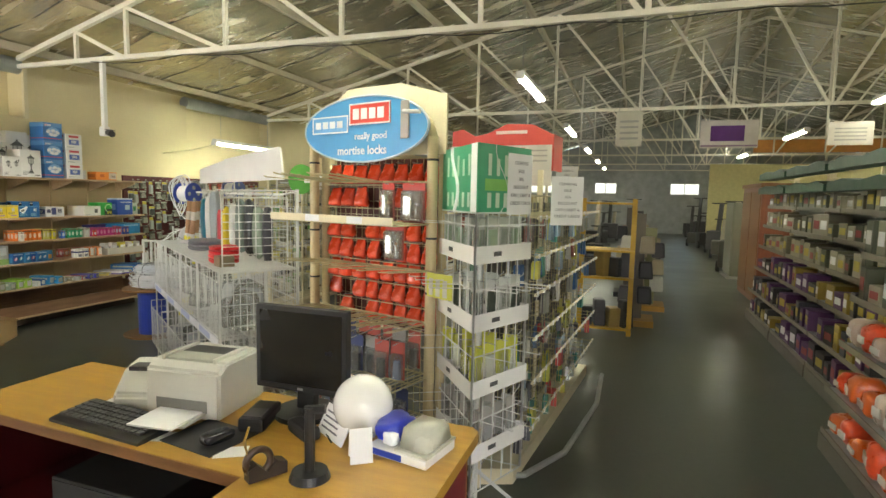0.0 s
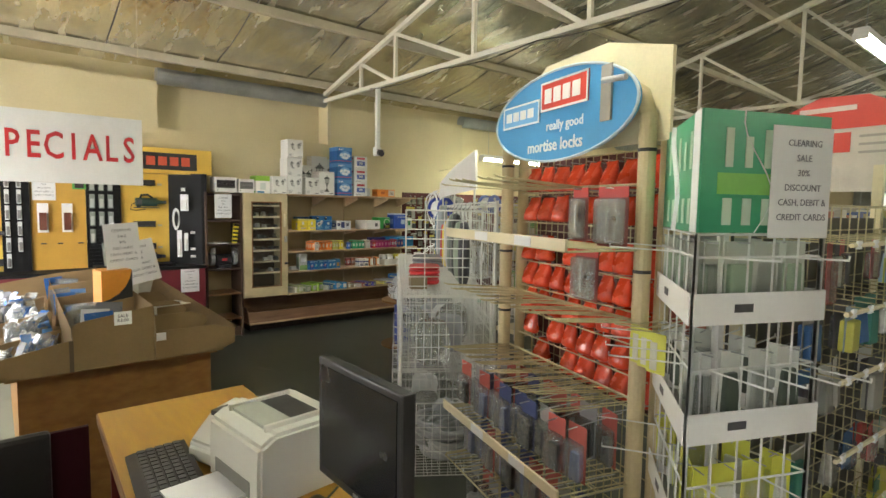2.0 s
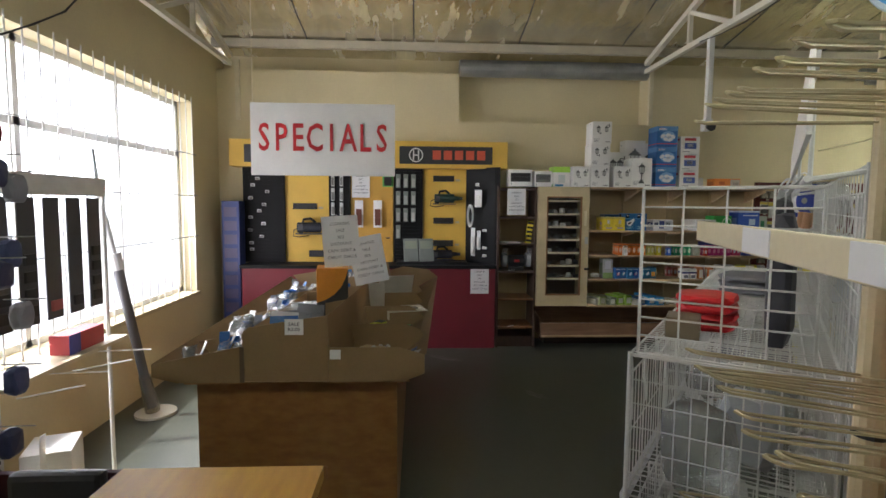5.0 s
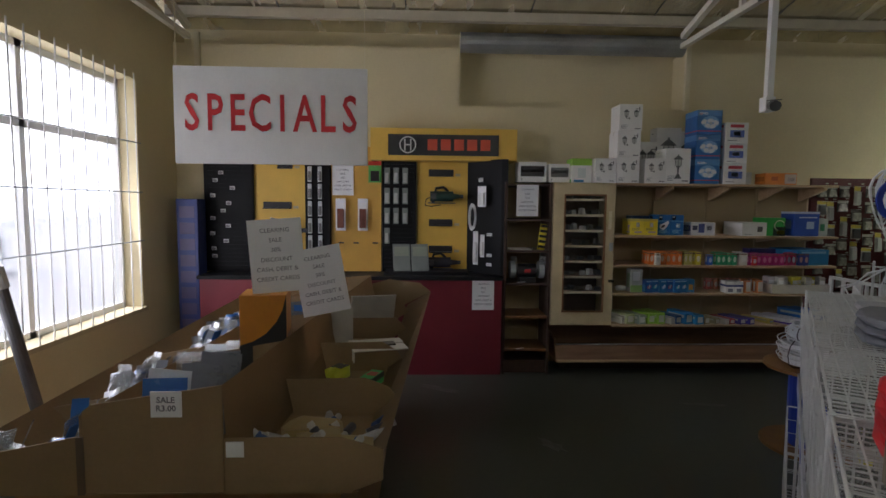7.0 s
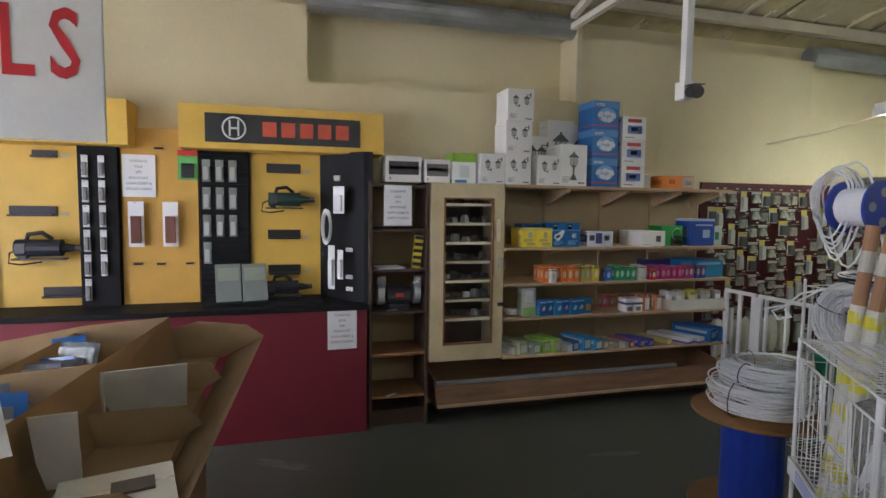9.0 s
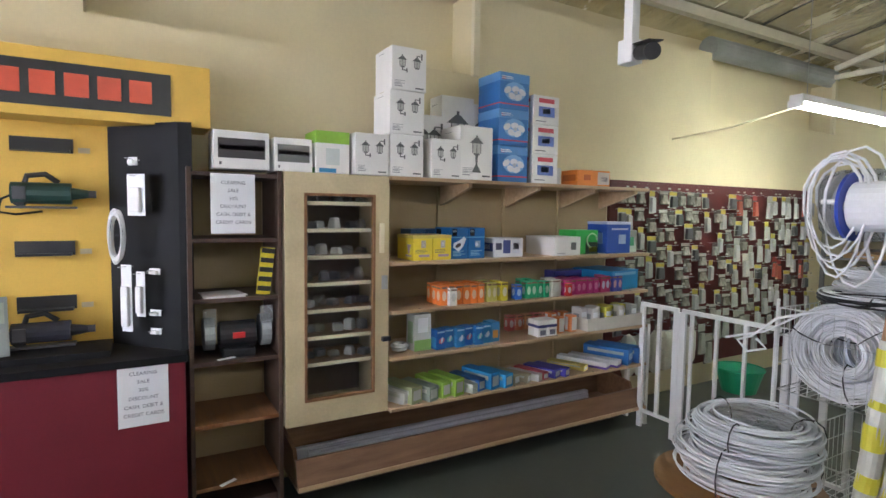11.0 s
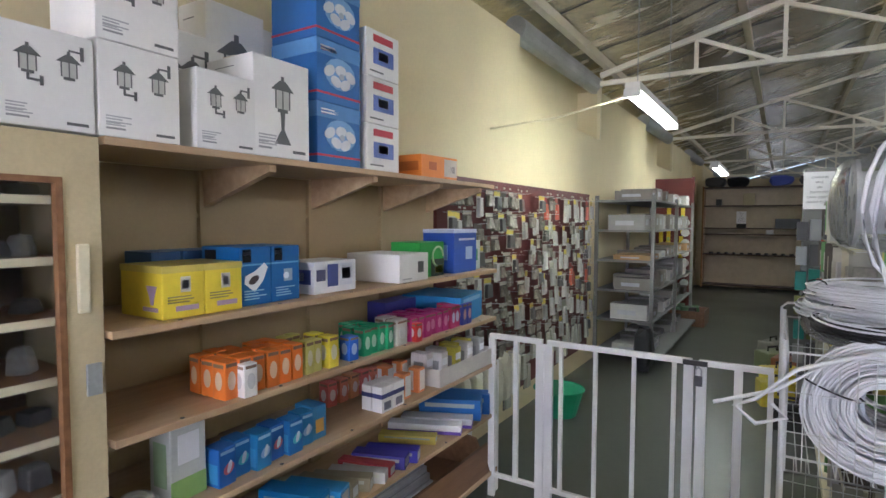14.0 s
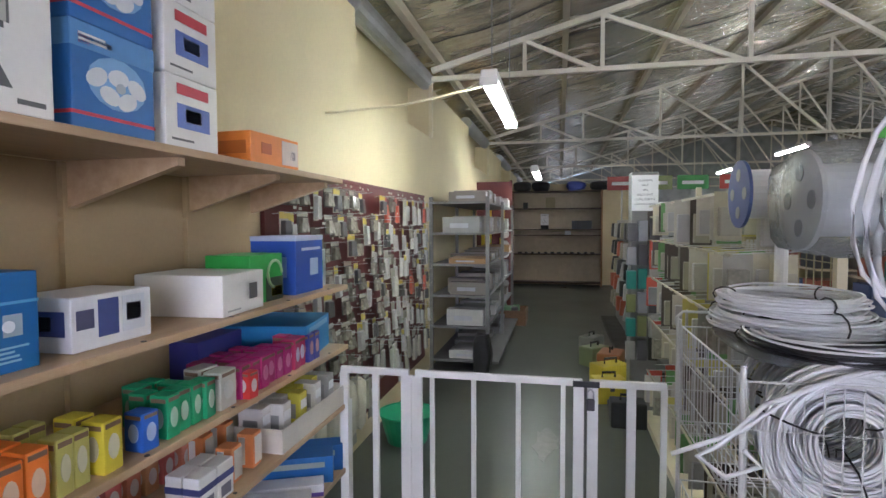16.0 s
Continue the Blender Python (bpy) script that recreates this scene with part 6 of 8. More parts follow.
for k in range(5):
    p = ROW @ Vector((2.2 + 0.05 * k, 0.2 + 0.03 * k, 0.206))
    b = thing("grey_hose_coil", p.x, p.y, p.z, 40 * k, "grey flexible hose coil in the lower bin", "hose", "hose coils")
    part("hose", coil(bmesh.new(), 0.12, 0.012, 5, 0.04, 0.2, 70 + k, "z", 22), C(0.42, 0.44, 0.46), b, smooth=True)
t = thing("red_folded_overalls", -2.74, 3.1, 1.23, -35, "stack of folded red workwear in bags", "folded clothes")
for k in range(4):
    part("garment", lump(k + 2, 0.25 - 0.01 * k, 0.2, 0.036, 2, 0.06), C(0.55, 0.015, 0.02, 0.4), t).location = (0.008 * k, 0, 0.03 * k)
t = thing("grey_folded_overalls", *(ROW @ Vector((1.1, 0.25, 1.23))), -35, "stack of folded grey workwear in bags", "folded clothes")
for k in range(3):
    part("garment", lump(k + 9, 0.36, 0.3, 0.035, 2, 0.06), C(0.2, 0.21, 0.24, 0.6), t).location = (0.01 * k, 0, 0.03 * k)
t = thing("paper_pile", *(ROW @ Vector((0.5, 0.25, 1.23))), -30, "small pile of grey printed leaflets", "leaflets")
part("stack", lump(12, 0.25, 0.2, 0.03, 2, 0.05), C(0.5, 0.5, 0.52), t)
t = thing("brown_carton", *(ROW @ Vector((2.28, 0.1, 1.23))), -30, "small wire tray with a brown carton", "carton")
part("carton", B(-0.06, 0.06, -0.05, 0.05, 0, 0.07, 0.004), C(0.2, 0.16, 0.1), t)

# grid end panel, hang rail and hanging workwear behind the bins
t = thing("hanging_rail", 0, 0, 0, 0, "white wire hanging rail behind the bins", "rail")
t.matrix_basis = ROW
part("end_grid", mesh_panel(bmesh.new(), (2.56, 0.02, 1.23), (0, 0.42, 0), (0, 0, 0.47), 9, 4, 0.003, 0.005), WIRE, t)
part("back_grid", mesh_panel(bmesh.new(), (0.3, 0.52, 1.0), (2.25, 0, 0), (0, 0, 0.75), 12, 30, 0.002, 0.005), WIRE, t)
part("top_rail", R((0.2, 0.4, 1.72), (2.56, 0.4, 1.72), 0.009, 8), WIRE, t)
for x in (0.3, 1.4, 2.5):
    part("post", R((x, 0.53, 0), (x, 0.53, 1.76), 0.011, 8), WIRE, t)
    part("arm", R((x, 0.53, 1.74), (x, 0.4, 1.72), 0.007, 6), WIRE, t)
for i, (x, w, h, c, l) in enumerate(((0.55, 0.16, 0.42, C(0.01, 0.13, 0.2), "dark teal folded garment on the rail"), (0.75, 0.12, 0.45, C(0.6, 0.6, 0.58), "white bagged garment on the rail"), (0.95, 0.16, 0.5, C(0.25, 0.28, 0.29), "grey garment on the rail"), (1.15, 0.1, 0.34, C(0.5, 0.05, 0.06), "red and white pack on the rail"), (1.32, 0.08, 0.36, C(0.65, 0.5, 0.03), "yellow card pack on the rail"), (1.55, 0.12, 0.4, C(0.5, 0.5, 0.48), "grey clear pack on the rail"), (1.75, 0.14, 0.42, C(0.12, 0.16, 0.14), "dark green apron pack on the rail"), (1.98, 0.15, 0.44, C(0.03, 0.035, 0.04), "black garment on the rail"), (2.2, 0.12, 0.38, C(0.22, 0.28, 0.22), "grey-green pack on the rail"), (2.4, 0.1, 0.4, C(0.04, 0.04, 0.05), "black hose pack on the rail"))):
    p = ROW @ Vector((x, 0.36, 1.25))
    b = thing("hanging_garment", p.x, p.y, p.z, -34.7 + rng.uniform(-12, 12), l, "garment", "hanging workwear")
    part("cloth", lump(i * 3, w, 0.07, h, 2, 0.1), c, b)
    part("hanger", tube(bmesh.new(), [(0, 0, h - 0.02), (0, 0, 0.44), (0.015, 0.03, 0.47), (0.0, 0.035, 0.485)], 0.003, 5), GALV, b)
t = thing("white_header_board", 0, 0, 0, 0, "blank white slanted header board over the rail", "header board")
t.matrix_basis = ROW
part("board", prism(bmesh.new(), [(0.21, 1.81), (2.62, 1.82), (2.56, 2.03), (1.6, 2.02), (1.1, 2.0), (0.24, 1.95)], "y", 0.39, 0.402), WHITE, t)
part("top_fold", bar(bmesh.new(), (1.1, 0.41, 2.0), (2.5, 0.41, 2.025), 0.01, 0.03), WHITE, t)
for x in (0.4, 1.4, 2.45):
    part("support", R((x, 0.409, 1.7), (x, 0.409, 1.95), 0.006, 6), WIRE, t)

# ---- lock display rack with the oval header ----
RK = pose(-1.91, 2.98, 0, 0, 0, -15.7)
W = 0.925
t = thing("lock_display_rack", 0, 0, 0, 0, "cream tube display rack with wire shelves", "display rack")
t.matrix_basis = RK
for x in (0, W):
    part("post", R((x, 0, 0), (x, 0, 2.05), 0.03, 14), OLDCREAM, t)
    part("rear_post", R((x + 0.012, 0.085, 0), (x + 0.012, 0.085, 2.0), 0.026, 14), OLDCREAM, t)
    part("foot", B(x - 0.03, x + 0.03, -0.36, 0.25, 0, 0.045, 0.006), OLDCREAM, t)
    for z in (1.92, 1.5, 1.2):
        part("strap", R((x, 0, z), (x, 0, z + 0.012), 0.032, 14), BLACK, t)
part("head_arch", tube(bmesh.new(), [(0, 0, 2.04), (0.03, 0, 2.12), (0.12, 0, 2.18), (0.46, 0, 2.2), (W - 0.12, 0, 2.18), (W - 0.03, 0, 2.12), (W, 0, 2.04)], 0.028, 10), OLDCREAM, t, smooth=True)
part("header_board", prism(bmesh.new(), [(-0.0, 1.96), (W + 0.06, 1.96), (W + 0.06, 2.27), (W * 0.72, 2.36), (W * 0.28, 2.36), (-0.0, 2.2)], "y", 0.035, 0.05), CREAM, t)
ov = [(W / 2 + 0.475 * math.cos(k * math.tau / 48), 2.105 + 0.185 * math.sin(k * math.tau / 48)) for k in range(48)]
o = part("oval_header", prism(bmesh.new(), ov, "y", -0.06, -0.045), SKYBLUE, t, "sky blue oval header board with lock name panels")
rim = bmesh.new()
tube(rim, [(x, -0.06, z) for x, z in ov], 0.006, 6, True)
part("rim", rim, C(0.5, 0.6, 0.68), o)
for a, c in (((0.06, 0.36, 2.09, 2.19), C(0.15, 0.4, 0.72)), ((0.37, 0.68, 2.13, 2.25), REDBOARD)):
    part("name_panel", B(a[0], a[1], -0.067, -0.06, a[2], a[3], 0.002), c, o)
    for e in ((a[0], a[1], a[2], a[2] + 0.008), (a[0], a[1], a[3] - 0.008, a[3]), (a[0], a[0] + 0.008, a[2], a[3]), (a[1] - 0.008, a[1], a[2], a[3])):
        part("panel_edge", B(e[0], e[1], -0.0685, -0.066, e[2], e[3]), PAPER, o)
    n = 4
    for k in range(n):
        s = (a[1] - a[0] - 0.06) / n
        part("name_block", B(a[0] + 0.03 + k * s, a[0] + 0.03 + (k + 0.75) * s, -0.0695, -0.066, a[2] + 0.03, a[3] - 0.03), PAPER, o)
words("lettering", "really good", 0.055, pose(0.53, -0.062, 2.065, 90, 0, 0), PAPER, o, 0.001, 0.0006)
words("lettering", "mortise locks", 0.07, pose(0.46, -0.062, 1.985, 90, 0, 0), PAPER, o, 0.001, 0.0012)
part("handle_plate", B(0.755, 0.81, -0.07, -0.06, 2.04, 2.24, 0.002), C(0.35, 0.32, 0.28, 0.3), o)
part("lever", R((0.785, -0.085, 2.18), (0.9, -0.085, 2.17), 0.011, 8), C(0.5, 0.5, 0.48, 0.3), o)
# wire back and shelves
part("back_mesh", mesh_panel(bmesh.new(), (0.03, 0.15, 0.25), (W - 0.06, 0, 0), (0, 0, 1.7), 20, 18, 0.0025, 0.004), CREAMWIRE, t)
wire_mesh = mesh_of("shelf_wire", tube(bmesh.new(), [(0, 0.02, 0), (0, -0.32, 0.01)], 0.0028, 5), CREAMWIRE)


def prong_mesh(reach):
    """A double-wire display prong with a rounded, slightly raised tip."""
    pts = [(-0.011, 0.02, 0), (-0.011, -reach + 0.02, 0.026), (-0.008, -reach + 0.006, 0.03), (0, -reach, 0.032), (0.008, -reach + 0.006, 0.03), (0.011, -reach + 0.02, 0.026), (0.011, 0.02, 0)]
    return mesh_of("prong", tube(bmesh.new(), pts, 0.0028, 5), CREAMWIRE)


for z, n in ((1.585, 26), (0.74, 26), (0.5, 22), (0.22, 22)):
    s = bmesh.new()
    for y in (0.02, -0.16, -0.32):
        tube(s, [(0, y, z - 0.004), (W, y, z - 0.004)], 0.004, 5)
    for x in (0, W):
        tube(s, [(x, 0.02, z - 0.004), (x, -0.32, z - 0.004)], 0.004, 5)
    s = part("wire_shelf", s, CREAMWIRE, t)
    for k in range(n):
        o = new("shelf_wire", wire_mesh)
        o.parent, o.location = s, (0.01 + k * (W - 0.02) / (n - 1), 0, z)
for z, n, reach, x0 in ((1.81, 9, 0.34, 0.0), (1.32, 15, 0.35, 0.02), (1.03, 15, 0.35, 0.02)):
    pmesh = prong_mesh(reach)
    r = part("prong_rail", R((-0.02, 0.02, z), (W + 0.02, 0.02, z), 0.006, 8), CREAMWIRE, t)
    for k in range(n):
        o = new("prong", pmesh)
        o.parent = r
        o.matrix_basis = pose(x0 + k * (W - 0.04) * (0.62 if z > 1.5 else 1.0) / (n - 1), 0, z, rng.uniform(-2, 2), 0, rng.uniform(-3, 3) + (-9 + k if z > 1.5 else 0))
# lime card packs on long prongs at the rack's end
for k in range(3):
    b = thing("lime_card_pack", -0.985 + k * 0.05, 2.66 - k * 0.03, 1.2, -20 + 6 * k, "lime yellow card pack on a long rack prong", "hanging pack", "lime card packs")
    part("card", B(-0.035, 0.035, 0, 0.002, 0, 0.13), C(0.55, 0.55, 0.08), b)
    part("print", B(-0.02, 0.005, -0.002, 0, 0.01, 0.1), C(0.5, 0.5, 0.42), b)
    part("hook", tube(bmesh.new(), [(0, 0.25, 0.15), (0, 0.0, 0.135), (0, -0.14, 0.16)], 0.003, 5), CREAMWIRE, b)
for z in (1.6, 0.755):
    r = part("price_rail", B(-0.005, W + 0.005, -0.335, -0.325, z - 0.018, z + 0.022, 0.002), CREAM, t)
    for x in (0.3, 0.62):
        part("ticket", B(x, x + 0.11, -0.337, -0.335, z - 0.016, z + 0.02), PAPER, r)
RP = mat("red pouch plastic", (0.62, 0.06, 0.018), 0.28, var=0.3, scale=10, bump=0.35, bscale=18, rnd=0.18, coat=0.3)
g = random.Random(91)


def pouch(seed):
    """A folded plastic pouch, wide and thick below, pinched at the top."""
    q = random.Random(seed)
    bm = bmesh.new()
    rows = []
    for z, w, d in ((0.0, 0.12, 0.045), (0.012, 0.138, 0.062), (0.06, 0.135, 0.055), (0.105, 0.12, 0.03), (0.135, 0.105, 0.012), (0.165, 0.1, 0.006)):
        j = lambda: q.uniform(-0.006, 0.006)
        rows.append([bm.verts.new((x * w / 2 + j(), y * d / 2 + j() * 0.6 - d * 0.25, z + j() * 0.5)) for x, y in ((-1, -0.6), (-0.4, -1), (0.35, -1), (1, -0.7), (1, 0.7), (0, 0.8), (-1, 0.7))])
    for a, b in zip(rows, rows[1:]):
        for k in range(7):
            bm.faces.new((a[k], a[(k + 1) % 7], b[(k + 1) % 7], b[k]))
    bm.faces.new(rows[0][::-1]), bm.faces.new(rows[-1])
    bmesh.ops.subdivide_edges(bm, edges=bm.edges[:], cuts=1, use_grid_fill=True)
    bmesh.ops.smooth_vert(bm, verts=bm.verts[:], factor=0.6, use_axis_x=True, use_axis_y=True, use_axis_z=True)
    for v in bm.verts:
        v.co.y += 0.006 * noise.noise(v.co * 40 + Vector((seed, 0, 0)))
    return bm


pouches = [pouch(s) for s in (1, 5, 9)]
pm = [mesh_of("pouch", b, RP, True) for b in pouches]
rows = [(1.8, 0.0), (1.66, 0.0), (1.47, 0.0), (1.345, 0.0), (1.22, 0.0), (1.1, 0.0), (0.98, 0.0)]
part("back_panel", B(0.03, W - 0.03, 0.165, 0.171, 0.93, 1.95), C(0.09, 0.02, 0.015), t)
for z, dy in rows:
    part("row_rail", R((0.02, 0.07, z - 0.008), (W - 0.02, 0.07, z - 0.008), 0.0035, 6), CREAMWIRE, t)
for z, dy in rows:
    for k in range(8):
        if g.random() < 0.08:
            continue
        p = RK @ Vector((0.085 + k * 0.108 + g.uniform(-0.008, 0.008), 0.115 + dy, z))
        b = thing("red_lock_pouch", p.x, p.y, p.z, -15.7 + g.uniform(-10, 10), "glossy red lock pouch hung on the rack", "pouch", "red lock pouches")
        o = new("pouch", g.choice(pm))
        o.parent = b
        o.scale = (0.74, g.uniform(0.8, 1.3), g.uniform(0.68, 0.76))
        part("hook", R((0, 0.06, 0.115), (0, -0.05, 0.12), 0.0025, 5), GALV, b)
for i, (x, z, w, h, c, l) in enumerate(((0.7, 1.6, 0.085, 0.2, C(0.55, 0.56, 0.55, 0.15, 0, 0.8), "clear blister with brass lock handle"), (0.875, 1.59, 0.15, 0.21, C(0.6, 0.62, 0.62, 0.1, 0, 1.0), "large shiny clear lock blister"), (0.745, 1.38, 0.13, 0.2, C(0.45, 0.45, 0.42, 0.15, 0, 0.8), "clear blister with a steel lock"))):
    p = RK @ Vector((x, -0.1, z))
    b = thing("lock_blister", p.x, p.y, p.z, -15.7, l + " hanging at the rack front", "blister pack", "lock blisters")
    part("card", B(-w / 2, w / 2, 0.004, 0.006, 0, h), C(0.2, 0.04, 0.03), b)
    part("title", B(-w / 2, w / 2, 0.002, 0.004, h * 0.82, h), C(0.5, 0.04, 0.03), b)
    part("blister", B(-w / 2 + 0.008, w / 2 - 0.008, -0.03, 0.003, 0.01, h * 0.8, 0.01), CLEAR, b)
    part("lock", B(-w * 0.38, -w * 0.02, -0.02, 0.002, 0.03, h * 0.7, 0.006), CHROME, b)
    part("lever", bar(bmesh.new(), (w * 0.05, -0.018, h * 0.5), (w * 0.4, -0.024, h * 0.47), 0.018, 0.012), CHROME, b)
    part("key", B(w * 0.12, w * 0.2, -0.01, 0.0, h * 0.12, h * 0.36, 0.002), CHROME, b)
    part("hook", R((0, 0.12, h - 0.01), (0, -0.03, h - 0.005), 0.0025, 5), GALV, b)
for k in range(40):
    r, q = divmod(k, 10)
    p = RK @ Vector((0.05 + q * 0.092, (-0.24, -0.1, -0.2, -0.18)[r] + 0.02 * (q % 2), 0))
    b = thing("padlock_pack", p.x, p.y, (0.77, 0.8, 0.51, 0.25)[r], -15.7 + g.uniform(-8, 8), "small clear pack of padlocks and hinges", "blister pack", "padlock packs")
    part("card", B(-0.045, 0.045, 0.004, 0.006, 0, 0.2), g.choice((C(0.06, 0.08, 0.2), C(0.3, 0.3, 0.3), C(0.45, 0.1, 0.08))), b)
    part("blister", B(-0.04, 0.04, -0.028, 0.003, 0.01, 0.14, 0.008), CLEAR, b)
    part("lock", lump(k, 0.05, 0.025, 0.1, 1), g.choice((BLACK, GALV, C(0.2, 0.25, 0.45))), b)
    part("hook", R((0, 0.22, 0.205), (0, -0.04, 0.19), 0.0025, 5), GALV, b)
for k in range(5):
    p = RK @ Vector((0.1 + k * 0.18, -0.16, 0.235))
    b = thing("steel_fitting", p.x, p.y, p.z, 30 * k, "grey steel fitting lying on the lower shelf", "fitting", "steel fittings")
    part("fitting", lump(k + 40, 0.14, 0.14, 0.08, 2), GALV, b)

# ---- three-sided white wire spinner ----
A, Bc, Cc = Vector((-0.98, 2.79)), Vector((-0.67, 2.38)), Vector((-0.5, 2.76))
t = thing("wire_spinner", 0, 0, 0, 0, "three-sided white wire spinner with label bands", "display rack")
for u, v in ((A, Bc), (Bc, Cc), (Cc, A)):
    s = bmesh.new()
    for k in range(6):
        p = u.lerp(v, k / 5)
        tube(s, [(p.x, p.y, 0.3), (p.x, p.y, 1.66)], 0.007 if k in (0, 5) else 0.003, 6)
    for z in (0.3, 0.48, 0.66, 0.98, 1.3, 1.6, 1.66):
        tube(s, [(u.x, u.y, z), (v.x, v.y, z)], 0.0035, 5)
    part("wire_side", s, WIRE, t)
    nrm = Vector(((v - u).y, -(v - u).x)).normalized()
    for z in (1.425, 1.105, 0.785, 0.465):
        a, b = u + nrm * 0.012, v + nrm * 0.012
        m = Matrix.Translation(((a.x + b.x) / 2, (a.y + b.y) / 2, z + 0.04)) @ Euler((0, 0, math.atan2((v - u).y, (v - u).x))).to_matrix().to_4x4()
        bm = bmesh.new()
        box(bm, -(v - u).length / 2 - 0.01, (v - u).length / 2 + 0.01, -0.0015, 0.0015, -0.042, 0.042, 0.0, m)
        q = part("label_band", bm, WHITE, t)
        bm = bmesh.new()
        box(bm, -0.09, -0.03, -0.003, -0.0015, -0.01, 0.012, 0.0, m)
        part("band_mark", bm, GREYPL, q)
    for zz in (1.6, 1.3, 0.98, 0.66):
        for k in range(4):
            p = u.lerp(v, 0.14 + k * 0.24)
            if zz in (1.3, 0.66) or k % 2 == 0:
                e = p + nrm * 0.2
                part("prong", tube(bmesh.new(), [(p.x, p.y, zz), (e.x, e.y, zz + 0.01), (e.x, e.y, zz + 0.02)], 0.0028, 5), WIRE, t)
            gcol = {1.6: (C(0.45, 0.48, 0.42), C(0.3, 0.4, 0.28)), 1.3: (C(0.6, 0.62, 0.58), C(0.06, 0.08, 0.06)), 0.98: (C(0.6, 0.6, 0.08), C(0.5, 0.52, 0.45)), 0.66: (C(0.4, 0.38, 0.36), C(0.3, 0.3, 0.3))}[zz]
            e = p - nrm * 0.03
            b = thing("hinge_pack", e.x, e.y, zz - 0.13, math.degrees(math.atan2((v - u).y, (v - u).x)) + g.uniform(-9, 9), {1.6: "green and grey card pack on the spinner", 1.3: "white and black card pack on the spinner", 0.98: "lime yellow bagged pack on the spinner", 0.66: "grey bagged pack on the spinner"}[zz], "hanging pack", "spinner packs")
            part("card", B(-0.04, 0.04, 0, 0.002, 0, 0.17), gcol[0], b)
            part("blister", lump(k + zz, 0.065, 0.03, 0.11, 1), gcol[1] if k % 2 else CLEAR, b)
            part("hook", R((0, 0.04, 0.165), (0, -0.04, 0.168), 0.0022, 5), GALV, b)
cen = (A + Bc + Cc) / 3
part("pole", R((cen.x, cen.y, 0.0), (cen.x, cen.y, 1.66), 0.016, 10), WIRE, t)
for k in range(3):
    a = k * 2.09 + 0.6
    part("leg", tube(bmesh.new(), [(cen.x, cen.y, 0.3), (cen.x + 0.3 * math.cos(a), cen.y + 0.3 * math.sin(a), 0.02), (cen.x + 0.36 * math.cos(a), cen.y + 0.36 * math.sin(a), 0.01)], 0.011, 6), WIRE, t)
t = thing("green_topper", 0, 0, 1.665, 0, "green and white three-sided topper card on the spinner", "header card")
GRN = C(0.05, 0.34, 0.17, 0.35)
for (u, v), art in zip(((A, Bc), (Bc, Cc), (Cc, A)), (1, 2, 0)):
    m = Matrix.Translation(((u.x + v.x) / 2, (u.y + v.y) / 2, 0)) @ Euler((0, 0, math.atan2((v - u).y, (v - u).x))).to_matrix().to_4x4()
    ln = (v - u).length
    bm = bmesh.new()
    box(bm, -ln / 2, ln / 2, -0.003, 0.0, 0, 0.315, 0, m)
    p = part("panel", bm, GRN, t)
    if art:
        for k in range(5):
            bm = bmesh.new()
            x = -ln / 2 + ln * (0.2 + 0.15 * k)
            box(bm, x - 0.012, x + 0.012, -0.005, -0.003, 0.17, 0.27 - 0.02 * (k % 2), 0, m)
            part("lamp_print", bm, C(0.5, 0.65, 0.5), p)
            bm = bmesh.new()
            box(bm, x - 0.014, x + 0.014, -0.005, -0.003, 0.02, 0.09, 0, m)
            part("lamp_print", bm, C(0.55, 0.68, 0.55), p)
        bm = bmesh.new()
        if art == 1:
            box(bm, ln / 2 - 0.075, ln / 2 - 0.002, -0.005, -0.003, 0.0, 0.315, 0, m)
            part("white_corner", bm, PAPER, p)
        else:
            box(bm, -ln / 2 + 0.05, ln / 2 - 0.05, -0.0045, -0.003, 0.1, 0.155, 0, m)
            part("lime_band", bm, C(0.2, 0.5, 0.1), p)
        bm = bmesh.new()
        tube(bm, [m @ Vector((-ln / 2 + ln * 0.42 + 0.05 * math.sin(z * 0.5), -0.004, z * 0.0315)) for z in range(11)], 0.012 if art == 1 else 0.002, 5)
        part("white_swoosh", bm, PAPER, p)
dr = math.degrees(math.atan2((Cc - Bc).y, (Cc - Bc).x))
q = Bc.lerp(Cc, 0.78)
notice(q.x + 0.006, q.y - 0.012, 1.8, 0, 0, dr, "white clearance sale notice beside the green topper")

# ---- gondola along the main aisle ----
t = thing("aisle_gondola", 0, 0, 0, 0, "cream wire gondola stocked with hanging hardware", "gondola")
# Dark board added behind the wire; its colour stands in for the shaded interior.
part("back_board", prism(bmesh.new(), [(-0.84, 3.0), (-0.8, 3.0), (-0.56, 5.4), (-0.6, 5.4)], "z", 0.1, 1.7), C(0.09, 0.085, 0.07), t)
part("back_mesh", mesh_panel(bmesh.new(), (-0.78, 3.0, 0.15), (0.25, 2.4, 0), (0, 0, 1.6), 16, 26, 0.003, 0.006), CREAMWIRE, t)
for y in (3.0, 4.2, 5.4):
    part("post", B(-0.82 + (y - 3) * 0.1, -0.78 + (y - 3) * 0.1, y - 0.02, y + 0.02, 0, 1.95), CREAM, t)
part("base_tube", tube(bmesh.new(), [(-0.75, 3.1, 0.02), (-0.55, 3.2, 0.02), (-0.35, 3.6, 0.02), (-0.2, 4.6, 0.02), (-0.2, 5.4, 0.02)], 0.02, 8), GALV, t)
part("plinth", prism(bmesh.new(), [(-0.85, 3.0), (-0.6, 3.1), (-0.35, 5.4), (-0.6, 5.4)], "z", 0, 0.1), CREAM, t)
